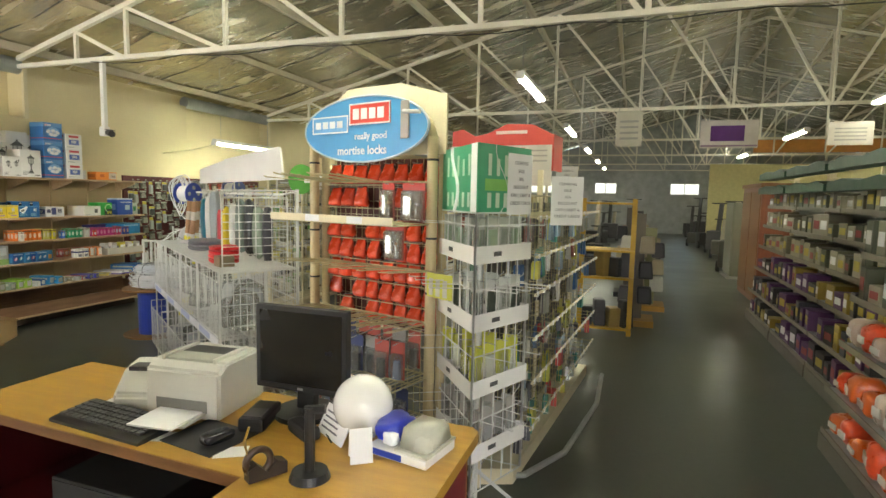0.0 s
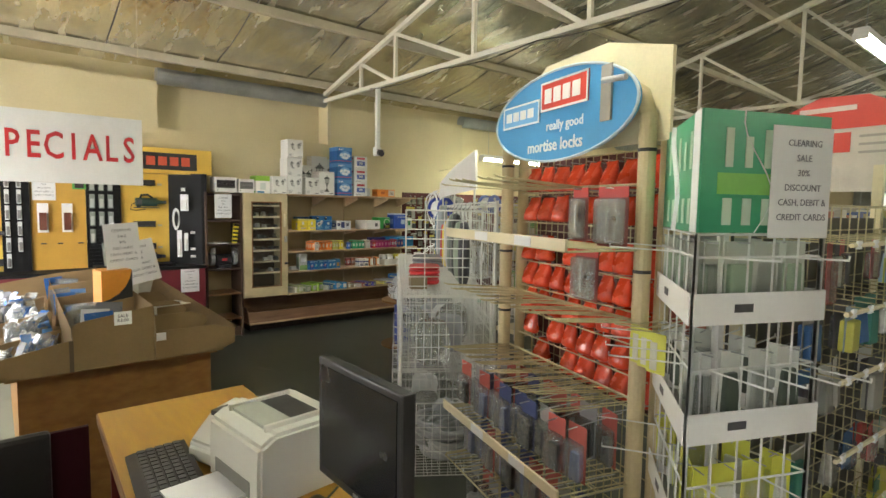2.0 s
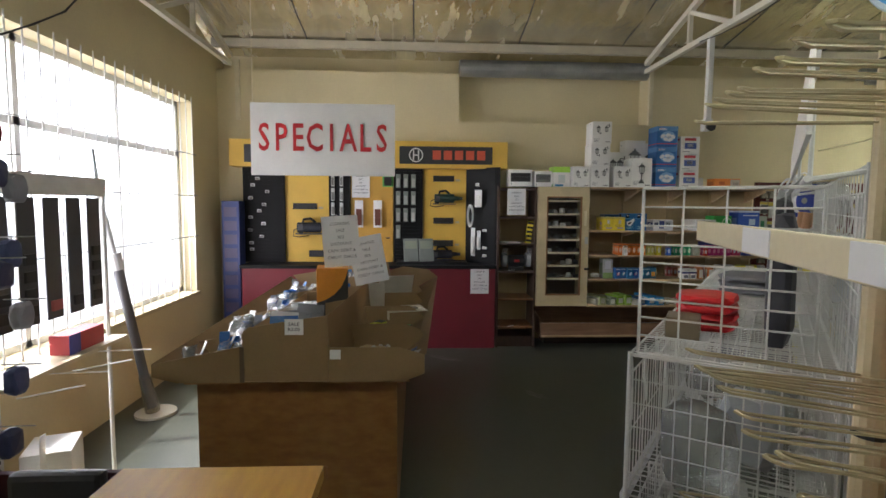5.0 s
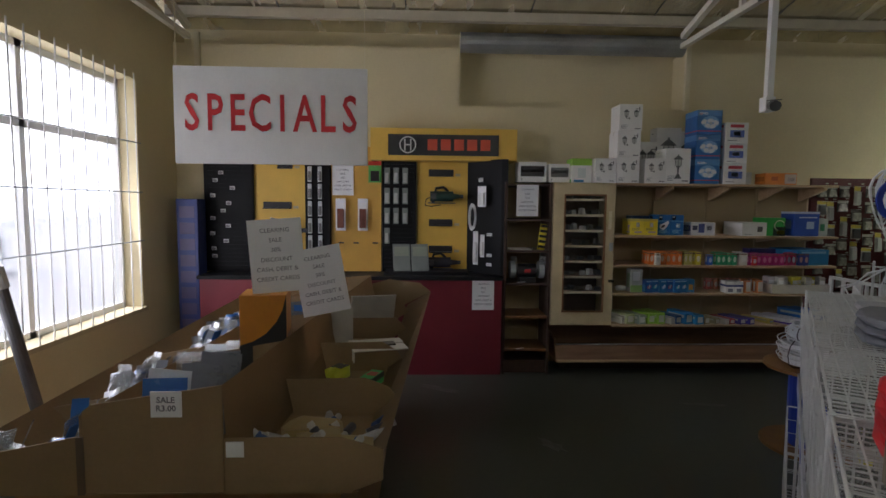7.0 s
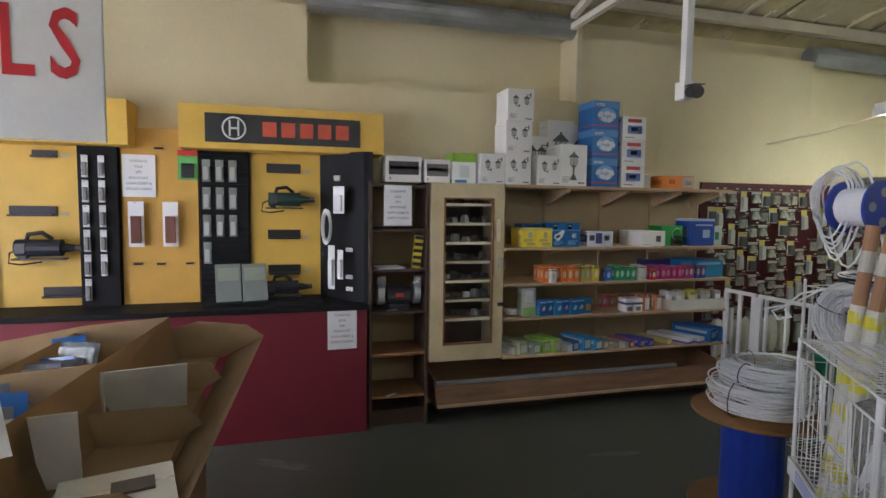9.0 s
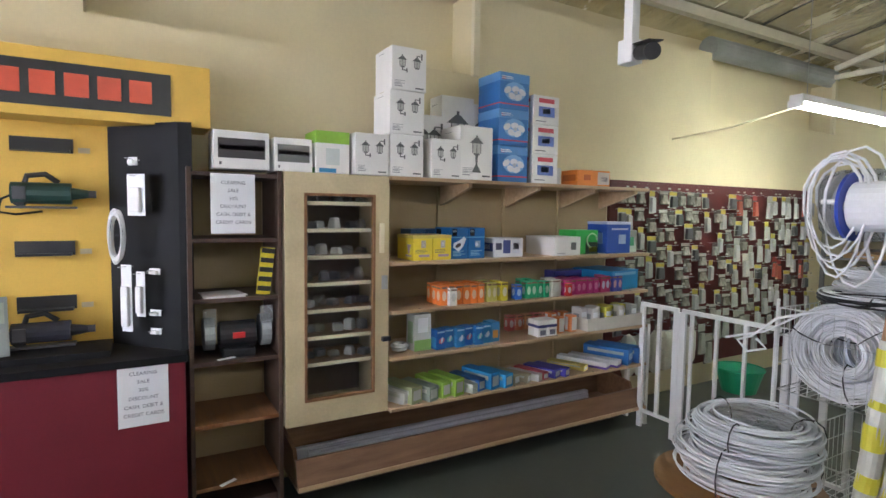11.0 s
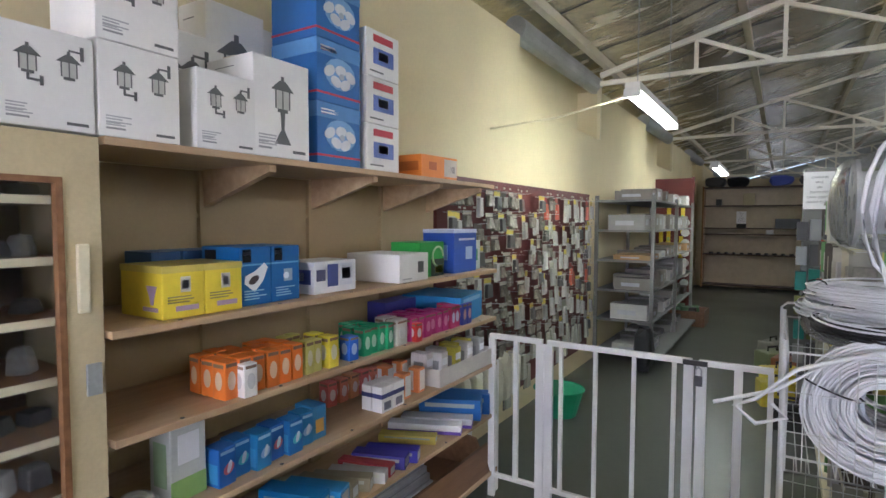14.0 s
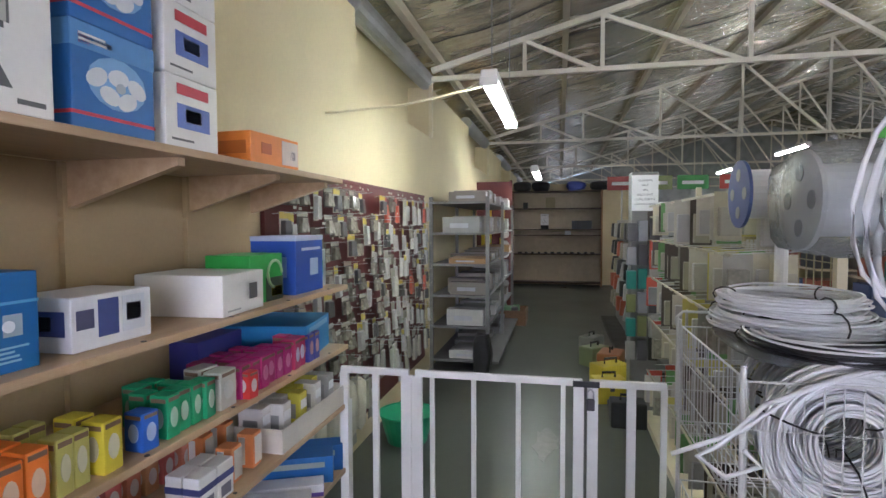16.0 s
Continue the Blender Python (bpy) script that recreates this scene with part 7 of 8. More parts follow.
gc = (C(0.04, 0.12, 0.3), C(0.25, 0.35, 0.45), C(0.3, 0.3, 0.26), C(0.45, 0.06, 0.05), C(0.04, 0.2, 0.16), C(0.5, 0.5, 0.47), C(0.06, 0.06, 0.07), C(0.5, 0.48, 0.08))
for zi, z in enumerate((1.62, 1.4, 1.18, 0.92, 0.66, 0.38)):
    r = part("hook_rail", tube(bmesh.new(), [(-0.5, 3.05, z), (-0.3, 5.35, z)], 0.008, 6), CREAM, t)
    for k in range(16):
        y = 3.1 + k * 0.145
        x = -0.5 + (y - 3.05) * 0.087
        part("price_tab", B(x, x + 0.008, y - 0.02, y + 0.02, z - 0.012, z + 0.014), PAPER, r)
        part("arm", R((x, y, z), (x - 0.3, y, z + 0.01), 0.0025, 5), CREAMWIRE, t)
        h = g.uniform(0.13, 0.2)
        b = thing("gondola_pack", x - g.uniform(0.05, 0.14), y, z - h, 90 + g.uniform(-12, 12), "hanging hardware pack on the gondola hook", "hanging pack", "gondola packs")
        part("card", B(-0.05, 0.05, 0, 0.002, 0, h + 0.005), g.choice(gc), b)
        part("blister", lump(k + zi, 0.08, 0.045, h * 0.7, 1), g.choice(gc + (CLEAR, BAG)), b)
t = thing("red_header_boards", 0, 0, 0, 0, "white header boards with red curved tops", "header board")
t.matrix_basis = pose(-1.5, 4.5, 0.0, 0, 0, -6) @ Matrix.Diagonal((0.95, 1, 1.03, 1))
part("board", B(0, 0.92, 0, 0.012, 1.78, 2.14), C(0.66, 0.62, 0.55), t)
part("red_top", prism(bmesh.new(), [(0, 2.1), (0.92, 2.1), (0.92, 2.18), (0.75, 2.26), (0.52, 2.27), (0.34, 2.2), (0.22, 2.18), (0.1, 2.24), (0, 2.22)], "y", -0.004, 0.016), REDBOARD, t)
part("side_board", B(0.92, 0.935, 0, 0.3, 1.9, 2.18), REDBOARD, t)
part("red_panel", B(0.6, 0.68, -0.005, 0, 1.98, 2.08), REDBOARD, t)
for k in range(3):
    part("text_bar", B(0.72, 0.88, -0.004, 0, 1.97 + k * 0.04, 1.982 + k * 0.04), C(0.4, 0.38, 0.34), t)
part("text_bar", B(0.42, 0.7, -0.009, -0.004, 2.19, 2.215), C(0.75, 0.6, 0.55), t)
for x in (0.04, 0.88):
    part("post", R((x, 0.02, 0), (x, 0.02, 2.1), 0.014, 8), CREAM, t)
for x, y, z, rz in ((-0.38, 3.38, 1.72, 30), (-0.62, 5.4, 1.9, 10)):
    notice(x, y, z, 0, 0, rz, "white clearance sale notice on the gondola edge")

# ---- cash desk ----
t = thing("cash_desk", 0, 0, 0, 0, "L-shaped cash desk with yellow veneer top", "desk")
TOP = prism(bmesh.new(), [(-2.4, 1.27), (-1.03, 1.22), (-1.03, 0.45), (-0.47, 0.45), (-0.47, 1.77), (-0.5, 1.8), (-2.4, 1.82)], "z", 0.872, 0.912)
part("desktop", TOP, DESKTOP, t)
part("edge_strip", bar(bmesh.new(), (-2.4, 1.268, 0.892), (-1.03, 1.218, 0.892), 0.006, 0.036), EDGE, t)
part("edge_strip", B(-2.403, -2.4, 1.27, 1.83, 0.874, 0.91), EDGE, t)
part("front_panel", B(-2.36, -0.51, 1.76, 1.78, 0, 0.872), OSB, t)
part("end_panel", B(-2.37, -2.35, 1.3, 1.76, 0, 0.872), MAROON, t)
part("end_panel", B(-0.53, -0.51, 0.5, 1.76, 0, 0.872), MAROON, t)
part("inner_panel", B(-1.0, -0.98, 0.5, 1.24, 0, 0.872), MAROON, t)
part("shelf", B(-2.35, -1.0, 1.32, 1.76, 0.5, 0.52), MAROON, t)
t = thing("maroon_screen_board", -2.61, 0.62, 0, 0, "dark maroon upright screen board behind the desk", "screen board")
part("panel", B(-0.012, 0.012, 0.08, 0.64, 0.04, 0.8, 0.002), DARKMAROON, t)
for y in (0.12, 0.56):
    part("foot", B(-0.18, 0.18, y, y + 0.04, 0, 0.04, 0.004), BLACK, t)
t = thing("till_drawer", -1.75, 1.5, 0.521, 0, "black cash drawer under the desktop", "cash drawer")
part("case", B(-0.25, 0.25, -0.16, 0.2, 0, 0.14, 0.006), BLACK, t)
part("drawer_front", B(-0.24, 0.24, -0.166, -0.16, 0.015, 0.13), GREYPL, t)
part("lock", R((0.05, -0.172, 0.07), (0.05, -0.166, 0.07), 0.012, 12), GALV, t)
t = thing("office_chair", -2.33, 0.98, 0, 90, "black office chair pushed beside the desk", "chair")
part("seat", B(-0.22, 0.22, -0.22, 0.22, 0.44, 0.52, 0.03), BLACK, t)
part("backrest", B(-0.13, 0.15, 0.2, 0.25, 0.5, 0.83, 0.02), BLACK, t)
part("stem", R((0, 0, 0.08), (0, 0, 0.44), 0.025, 10), BLACK, t)
part("back_bar", bar(bmesh.new(), (0, 0.2, 0.47), (0, 0.26, 0.62), 0.05, 0.015), BLACK, t)
for k in range(5):
    part("foot", bar(bmesh.new(), (0, 0, 0.09), (0.26 * math.cos(k * 1.257), 0.26 * math.sin(k * 1.257), 0.03), 0.04, 0.03), BLACK, t)

D = 0.9125
# monitor
t = thing("monitor", -1.115, 1.64, D, 0, "black flat square computer monitor on its foot", "monitor")
m = bmesh.new()
box(m, -0.192, 0.192, 0.0, 0.035, 0.095, 0.41, 0.006)
part("casing", m, BLACK, t)
part("screen", B(-0.172, 0.172, -0.0025, 0.001, 0.12, 0.392), SCREEN, t)
part("rear_bulge", B(-0.14, 0.14, 0.034, 0.075, 0.13, 0.36, 0.015), BLACK, t)
part("neck", bar(bmesh.new(), (0, 0.05, 0.02), (0, 0.06, 0.2), 0.07, 0.035), BLACK, t)
part("foot", R((0, 0.04, 0), (0, 0.04, 0.018), 0.115, 28), BLACK, t)
part("badge", B(-0.012, 0.012, -0.001, 0.0005, 0.103, 0.111), GALV, t)
# printer
t = thing("laser_printer", -1.52, 1.61, D, 6, "pale grey laser printer with paper in its tray", "printer")
side = [(-0.16, 0.0), (0.19, 0.0), (0.19, 0.185), (0.165, 0.212), (-0.1, 0.212), (-0.155, 0.185), (-0.16, 0.1)]
bm = prism(bmesh.new(), side, "x", -0.185, 0.185)
bmesh.ops.bevel(bm, geom=bm.edges[:], offset=0.012, segments=2, affect="EDGES")
part("casing", bm, PRINTER, t)
part("output_tray", B(-0.13, 0.13, -0.1, 0.0, 0.205, 0.217, 0.003), C(0.4, 0.42, 0.36), t)
# Black panel on the closed top paints the shade of the tray's opening.
part("tray_slot", B(-0.12, 0.12, 0.0, 0.11, 0.207, 0.2145), BLACK, t)
part("tray_rim", B(-0.135, -0.12, -0.11, 0.125, 0.205, 0.226, 0.004), PRINTER, t)
part("tray_rim", B(0.12, 0.135, -0.11, 0.125, 0.205, 0.226, 0.004), PRINTER, t)
part("mouth", B(-0.125, 0.125, -0.163, -0.14, 0.03, 0.075), C(0.2, 0.2, 0.18), t)
part("tray", B(-0.12, 0.12, -0.3, -0.14, 0.02, 0.03, 0.003), PRINTER, t)
part("paper", B(-0.105, 0.105, -0.35, -0.13, 0.03, 0.036), PAPER, t)
for k in range(2):
    part("button", R((-0.165, -0.1, 0.12 + k * 0.03), (-0.165, -0.1, 0.155 + k * 0.03), 0.012, 10), C(0.3, 0.4, 0.35), t)
t.scale = (0.84, 0.84, 0.95)
t = thing("label_printer", -1.76, 1.57, D, 20, "small pale grey rounded receipt printer", "printer")
bm = prism(bmesh.new(), [(-0.12, 0), (0.12, 0), (0.12, 0.11), (0.07, 0.155), (-0.03, 0.14), (-0.12, 0.06)], "x", -0.08, 0.08)
bmesh.ops.bevel(bm, geom=bm.edges[:], offset=0.015, segments=3, affect="EDGES")
part("casing", bm, PRINTER, t)
part("slot", B(-0.05, 0.05, -0.05, 0.03, 0.13, 0.146), GREYPL, t)
# keyboard
t = thing("keyboard", -1.68, 1.35, D, -4, "black computer keyboard with palm rest", "keyboard")
part("base", prism(bmesh.new(), [(-0.085, 0.0), (0.085, 0.0), (0.085, 0.026), (-0.06, 0.016), (-0.085, 0.01)], "x", -0.225, 0.225), BLACK, t)
for r in range(5):
    for k in range(15):
        x = -0.2 + k * 0.0275
        y = -0.045 + r * 0.0255
        zz = 0.017 + (y + 0.06) * 0.07
        part("key", B(x - 0.011, x + 0.011, y - 0.01, y + 0.01, zz, zz + 0.008), GREYPL, t)
t = thing("mouse_mat", -1.3, 1.39, D, -8, "black fabric mouse mat", "mouse mat")
part("mat", B(-0.12, 0.12, -0.1, 0.1, 0, 0.003), BLACK, t)
t = thing("computer_mouse", -1.25, 1.37, D + 0.0035, -20, "glossy black computer mouse", "mouse")
part("shell", lump(1, 0.062, 0.11, 0.036, 3, 0.0), mat("glossy black", (0.015, 0.015, 0.017), 0.15, var=0.1, bump=0), t, smooth=True)
part("wheel", R((-0.003, 0.03, 0.033), (0.003, 0.03, 0.033), 0.008, 10), GREYPL, t)
# globe lamp
t = thing("globe_lamp_shade", -0.835, 1.6, D, 0, "white opal glass globe lamp shade", "lamp shade")
bm = bmesh.new()
bmesh.ops.create_uvsphere(bm, u_segments=36, v_segments=24, radius=0.102, matrix=Matrix.Translation((0, 0, 0.107)))
part("globe", bm, GLOBE, t, smooth=True)
part("collar", R((0, 0, 0), (0, 0, 0.02), 0.045, 20), WHITE, t)
# card reader, tape, stand, pad, carton
t = thing("card_terminal", -1.22, 1.55, D, 15, "black card payment terminal", "card terminal")
part("body", B(-0.045, 0.045, -0.09, 0.09, 0, 0.05, 0.012), BLACK, t)
part("keypad", B(-0.033, 0.033, -0.075, 0.0, 0.05, 0.053), GREYPL, t)
t = thing("card_terminal", -1.02, 1.52, D, 60, "black handheld scanner lying on the desk", "scanner")
part("body", B(-0.03, 0.03, -0.07, 0.07, 0, 0.045, 0.014), BLACK, t)
part("handle", bar(bmesh.new(), (0, 0.05, 0.02), (0.05, 0.15, 0.02), 0.03, 0.03), BLACK, t)
t = thing("pole_display", -0.845, 1.29, D, 0, "black customer display pole on a round base", "pole display")
part("base", R((0, 0, 0), (0, 0, 0.022), 0.06, 28, 0.052), BLACK, t)
part("pole", R((0, 0, 0.02), (0, 0, 0.21), 0.015, 12), BLACK, t)
part("clip", R((-0.015, 0, 0.2), (0.04, 0.02, 0.205), 0.014, 10), BLACK, t)
t = thing("tape_dispenser", -0.97, 1.25, D, 60, "brown and black tape dispenser with a loose tape end", "tape dispenser")
part("body", prism(bmesh.new(), [(-0.055, 0), (0.06, 0), (0.06, 0.035), (0.03, 0.045), (0.0, 0.02), (-0.03, 0.05), (-0.055, 0.04)], "y", -0.02, 0.02), C(0.04, 0.03, 0.025), t)
roll = tube(bmesh.new(), [(-0.02 + 0.036 * math.cos(a * math.tau / 24), 0, 0.05 + 0.036 * math.sin(a * math.tau / 24)) for a in range(24)], 0.011, 8, True)
part("roll", roll, C(0.07, 0.045, 0.03, 0.3), t, smooth=True)
part("tape_end", tube(bmesh.new(), [(-0.05, 0, 0.07), (-0.06, 0, 0.12), (-0.045, 0, 0.16)], 0.004, 4), C(0.4, 0.26, 0.07, 0.3), t)
t = thing("tray_carton", -0.635, 1.555, D, -11, "white carton base with a blue swoosh", "box")
part("base", B(-0.11, 0.11, -0.09, 0.09, 0, 0.028, 0.004), WHITEBOX, t)
part("front_print", B(-0.11, 0.02, -0.0915, -0.09, 0.004, 0.024), C(0.03, 0.06, 0.4), t)
t = thing("blue_bag", -0.7, 1.575, D + 0.029, -8, "blue and white plastic bag on the carton", "bag")
part("bag", lump(5, 0.1, 0.15, 0.07, 3, 0.22), C(0.015, 0.03, 0.36, 0.3), t, smooth=True)
part("white_print", lump(8, 0.05, 0.05, 0.045, 2, 0.2), PAPER, t).location = (0.02, -0.06, 0.0)
t = thing("grey_cover", -0.585, 1.55, D + 0.029, -11, "grey rounded plastic till cover on the carton", "cover")
bm = prism(bmesh.new(), [(-0.085, 0), (0.085, 0), (0.06, 0.075), (-0.055, 0.075)], "x", -0.055, 0.055)
bmesh.ops.bevel(bm, geom=bm.edges[:], offset=0.012, segments=3, affect="EDGES")
part("shell", bm, C(0.5, 0.5, 0.42, 0.25), t, smooth=True)
part("rim", B(-0.06, 0.06, -0.09, 0.09, 0, 0.008), C(0.6, 0.6, 0.52), t)
t = thing("leaflet_pack", -0.93, 1.53, D, -35, "propped white leaflet pack with grey print", "leaflets")
t.matrix_basis = pose(-0.93, 1.53, D, -28, 0, -32)
part("sheet", B(-0.085, 0.085, 0, 0.006, 0, 0.1), PAPER, t)
for k in range(4):
    part("text_bar", B(-0.07, 0.04 - 0.01 * k, -0.001, 0, 0.02 + k * 0.018, 0.026 + k * 0.018), INK, t)
t = thing("folded_card", -0.76, 1.44, D, 35, "folded white price card standing on the desk", "card")
part("leaf", bar(bmesh.new(), (0, -0.03, 0.0), (0, 0.0, 0.1), 0.07, 0.0015), PAPER, t)
part("leaf", bar(bmesh.new(), (0, 0.03, 0.0), (0, 0.0, 0.1), 0.07, 0.0015), PAPER, t)
for x, y, r in ((-1.43, 1.34, 20), (-1.85, 1.52, 10), (-1.16, 1.33, 30), (-0.95, 1.64, -30)):
    p = thing("paper_slip", x, y, D, r, "white paper slip lying on the desk", "paper", "paper slips")
    part("sheet", B(-0.05, 0.05, -0.035, 0.035, 0.0003, 0.0015), PAPER, p)
t = thing("desk_cable", 0, 0, D, 0, "black computer cable looping over the desk", "cable")
part("cable", tube(bmesh.new(), [(-1.35, 1.72, 0.004), (-1.28, 1.62, 0.004), (-1.22, 1.66, 0.004), (-1.1, 1.56, 0.004), (-0.98, 1.58, 0.004), (-0.9, 1.5, 0.004)], 0.0035, 6), BLACKCABLE, t, smooth=True)

# ---- sale bins on a plywood base ----
t = thing("sale_bin_table", 0, 0, 0, 0, "plywood table with flared cardboard sale trays", "sale table")
part("pedestal", B(-6.15, -3.45, 1.05, 1.99, 0, 0.805), OSB, t)
XB, XF = -6.28, -3.39
part("tabletop", B(XB, XF - 0.03, 1.0, 2.02, 0.805, 0.82), OSB, t)


def flap(bm, a, b, c, d, th=0.006):
    vs = [bm.verts.new(p) for p in (a, b, c, d)]
    f = bm.faces.new(vs)
    bmesh.ops.solidify(bm, geom=[f], thickness=th)
    return bm


zb = 0.822


def spine_y(x):
    return 1.67 + (XF - x) * 0.045


def spine_z(x):
    return 1.135 - (XF - x) * 0.027


part("tray_floor", B(XB, XF, 0.98, 2.05, zb - 0.001, zb + 0.004), CARD, t)
# low window-side tray, raised middle tray, low aisle-side trays
part("tray_front", prism(bmesh.new(), [(0.98, zb), (0.87, 0.85), (0.87, 0.91), (1.27, 0.99), (1.27, zb)], "x", XF - 0.006, XF), CARD, t)
part("tray_front", prism(bmesh.new(), [(1.285, zb), (1.285, 1.06), (1.31, 1.08), (1.67, 1.135), (1.67, zb)], "x", XF - 0.012, XF - 0.005), CARD, t)
part("tray_front", prism(bmesh.new(), [(1.675, zb), (1.675, 0.985), (2.0, 0.985), (2.12, 0.95), (2.12, 0.86), (2.02, zb)], "x", XF - 0.006, XF), CARD, t)
part("front_seam", B(XF - 0.003, XF + 0.001, 1.268, 1.288, zb, 0.99), C(0.1, 0.07, 0.04), t)
part("side_flap", flap(bmesh.new(), (XF, 0.98, zb), (XB, 0.98, zb), (XB, 0.84, 0.93), (XF, 0.87, 0.91)), CARD, t)
part("side_flap", flap(bmesh.new(), (XF, 2.02, zb), (XB, 2.1, zb), (XB, 2.29, 0.93), (XF, 2.13, 0.96)), CARD, t)
part("inner_wall", flap(bmesh.new(), (XF, 1.28, zb), (XB, 1.38, zb), (XB, 1.36, 1.0), (XF, 1.28, 1.05)), CARD, t)
part("spine", flap(bmesh.new(), (XF - 0.005, 1.69, zb), (XB, spine_y(XB) + 0.05, zb), (XB, spine_y(XB), spine_z(XB)), (XF - 0.005, 1.67, 1.135), 0.008), CARD, t)
part("tray_end", prism(bmesh.new(), [(1.83, zb), (2.08, zb), (2.29, 0.93), (2.2, 1.0), (1.95, 1.03), (1.81, 0.99)], "x", XB, XB + 0.006), CARD, t)
part("tray_end", prism(bmesh.new(), [(0.98, zb), (1.83, zb), (1.8, 1.06), (1.4, 1.03), (0.86, 0.94)], "x", XB, XB + 0.006), CARD, t)
for x, a, b in ((-3.95, 0.97, 0.95), (-4.51, 0.965, 0.94), (-5.15, 0.95, 0.93), (-5.7, 0.95, 0.93)):
    y0 = spine_y(x) + 0.012
    part("divider", prism(bmesh.new(), [(y0 + 0.03, zb), (2.03, zb), (2.13, b - 0.05), (2.1, b - 0.01), (y0 + 0.3, a + 0.005), (y0, a)], "x", x, x + 0.006), CARD, t)
for x in (-4.05, -4.7, -5.4):
    part("divider", prism(bmesh.new(), [(1.3, zb), (1.66, zb), (spine_y(x) - 0.01, spine_z(x) - 0.02), (1.31, 1.03)], "x", x, x + 0.006), CARD, t)
    part("divider", prism(bmesh.new(), [(0.98, zb), (1.27, zb), (1.27, 0.97), (0.9, 0.9)], "x", x + 0.2, x + 0.206), CARD, t)
tag = part("price_tag", B(XF - 0.006, XF - 0.002, 1.475, 1.56, 1.045, 1.118), PAPER, t)
words("lettering", "SALE\nR3.00", 0.024, pose(XF - 0.0015, 1.517, 1.082, 90, 0, 90), INK, tag, 0.0004, 0.0004)
part("price_tag", B(XF, XF + 0.002, 1.68, 1.73, 0.93, 0.975), PAPER, t)
g = random.Random(15)
BAGBLUE, BAGWHITE, BAGGREY = C(0.04, 0.14, 0.42, 0.25, 0, 0.6), C(0.62, 0.63, 0.63, 0.25, 0, 0.6), C(0.16, 0.17, 0.19, 0.3, 0, 0.5)
for i in range(54):
    x = XF - 0.12 - (i // 3) * 0.125 + g.uniform(-0.04, 0.04)
    y = g.uniform(1.0, 1.22)
    c, l = g.choice(((CLEAR, "clear bagged goods"), (BAGBLUE, "blue and white bagged goods"), (CLEAR, "clear bagged goods"), (BAGWHITE, "white bagged goods"), (BAGGREY, "dark bagged goods")))
    b = thing("sale_goods", x, y, zb + 0.004, g.uniform(0, 180), l + " in the low cardboard tray", "sale goods", "sale tray goods")
    part("pack", lump(i * 1.7, g.uniform(0.06, 0.13), g.uniform(0.04, 0.07), g.uniform(0.08, 0.15), 2, 0.35), c, b, smooth=True)
    part("header_card", bar(bmesh.new(), (0, 0, 0.08), (0.03, 0.02, g.uniform(0.12, 0.17)), 0.05, 0.003), g.choice((BAGGREY, BAGBLUE, CLEAR)), b)
for i in range(44):
    x = XF - 0.08 - i * 0.062
    c = g.choice((BAGGREY, BAGGREY, BAGGREY, BAGBLUE, CLEAR)) if i > 2 else (BAGBLUE, BAGBLUE, BAGWHITE)[i]
    b = thing("blister_card", x, 1.42, zb + 0.004, 0, "upright clear card pack filed in the raised tray", "card pack", "filed card packs")
    b.matrix_basis = pose(x, 1.41 + g.uniform(-0.02, 0.1), zb + 0.006, g.uniform(-6, 6), g.uniform(-24, -8), g.uniform(-12, 12))
    h = g.uniform(0.24, 0.29) if i < 11 else g.uniform(0.14, 0.2)
    part("card", B(0, 0.002, -0.07, 0.07, 0, h), c, b)
    part("blister", lump(i, 0.025, 0.09, h * 0.75, 1, 0.25), g.choice((CLEAR, BAGGREY, BAGGREY)), b)
# near aisle-side tray: tubes and a sheet of brown paper
for i in range(16):
    b = thing("tube_pack", -3.6, 1.75 + i * 0.04, zb, 20 * i, "small blue and silver tube in the tray", "tube", "small tubes")
    b.matrix_basis = pose(-3.6 - 0.06 * (i % 4), 1.76 + i * 0.02, zb + 0.03, 50 + 12 * (i % 4), 0, 40 * i)
    part("body", R((0, 0, 0), (0, 0, 0.08), 0.016, 12), (C(0.05, 0.1, 0.28), C(0.4, 0.4, 0.4), C(0.03, 0.03, 0.05))[i % 3], b)
    part("cap", R((0, 0, 0.08), (0, 0, 0.105), 0.012, 12), C(0.5, 0.5, 0.48), b)
for x, y, r in ((-3.6, 1.9, 25), (-3.52, 2.0, -10), (-3.7, 1.86, 70)):
    b = thing("brown_paper_pack", x, y, zb + 0.004, r, "crumpled yellowish brown paper pack in the tray", "paper pack", "paper packs")
    part("pack", lump(x * 9, 0.2, 0.16, 0.08, 2, 0.3), C(0.34, 0.25, 0.1), b)
b = thing("lime_glove_pack", -4.36, 1.84, zb + 0.004, 60, "lime yellow pack lying in the tray", "pack")
part("pack", lump(3, 0.07, 0.13, 0.07, 2, 0.3), C(0.55, 0.6, 0.02), b)
part("header_card", B(-0.02, 0.04, -0.03, 0.03, 0.07, 0.072), BLACK, b)
b = pack_box("green_pack", "green and black pack in the tray", "box", -4.3, 2.0, zb + 0.004, 70, 0.06, 0.13, 0.05, C(0.06, 0.42, 0.1), [(0, 1, 0.5, 1, BLACK)], [(0, 1, 0.4, 1, BLACK)])
part("red_print", B(-0.02, 0.025, -0.02, 0.03, 0.05, 0.0515), C(0.5, 0.06, 0.05), b)
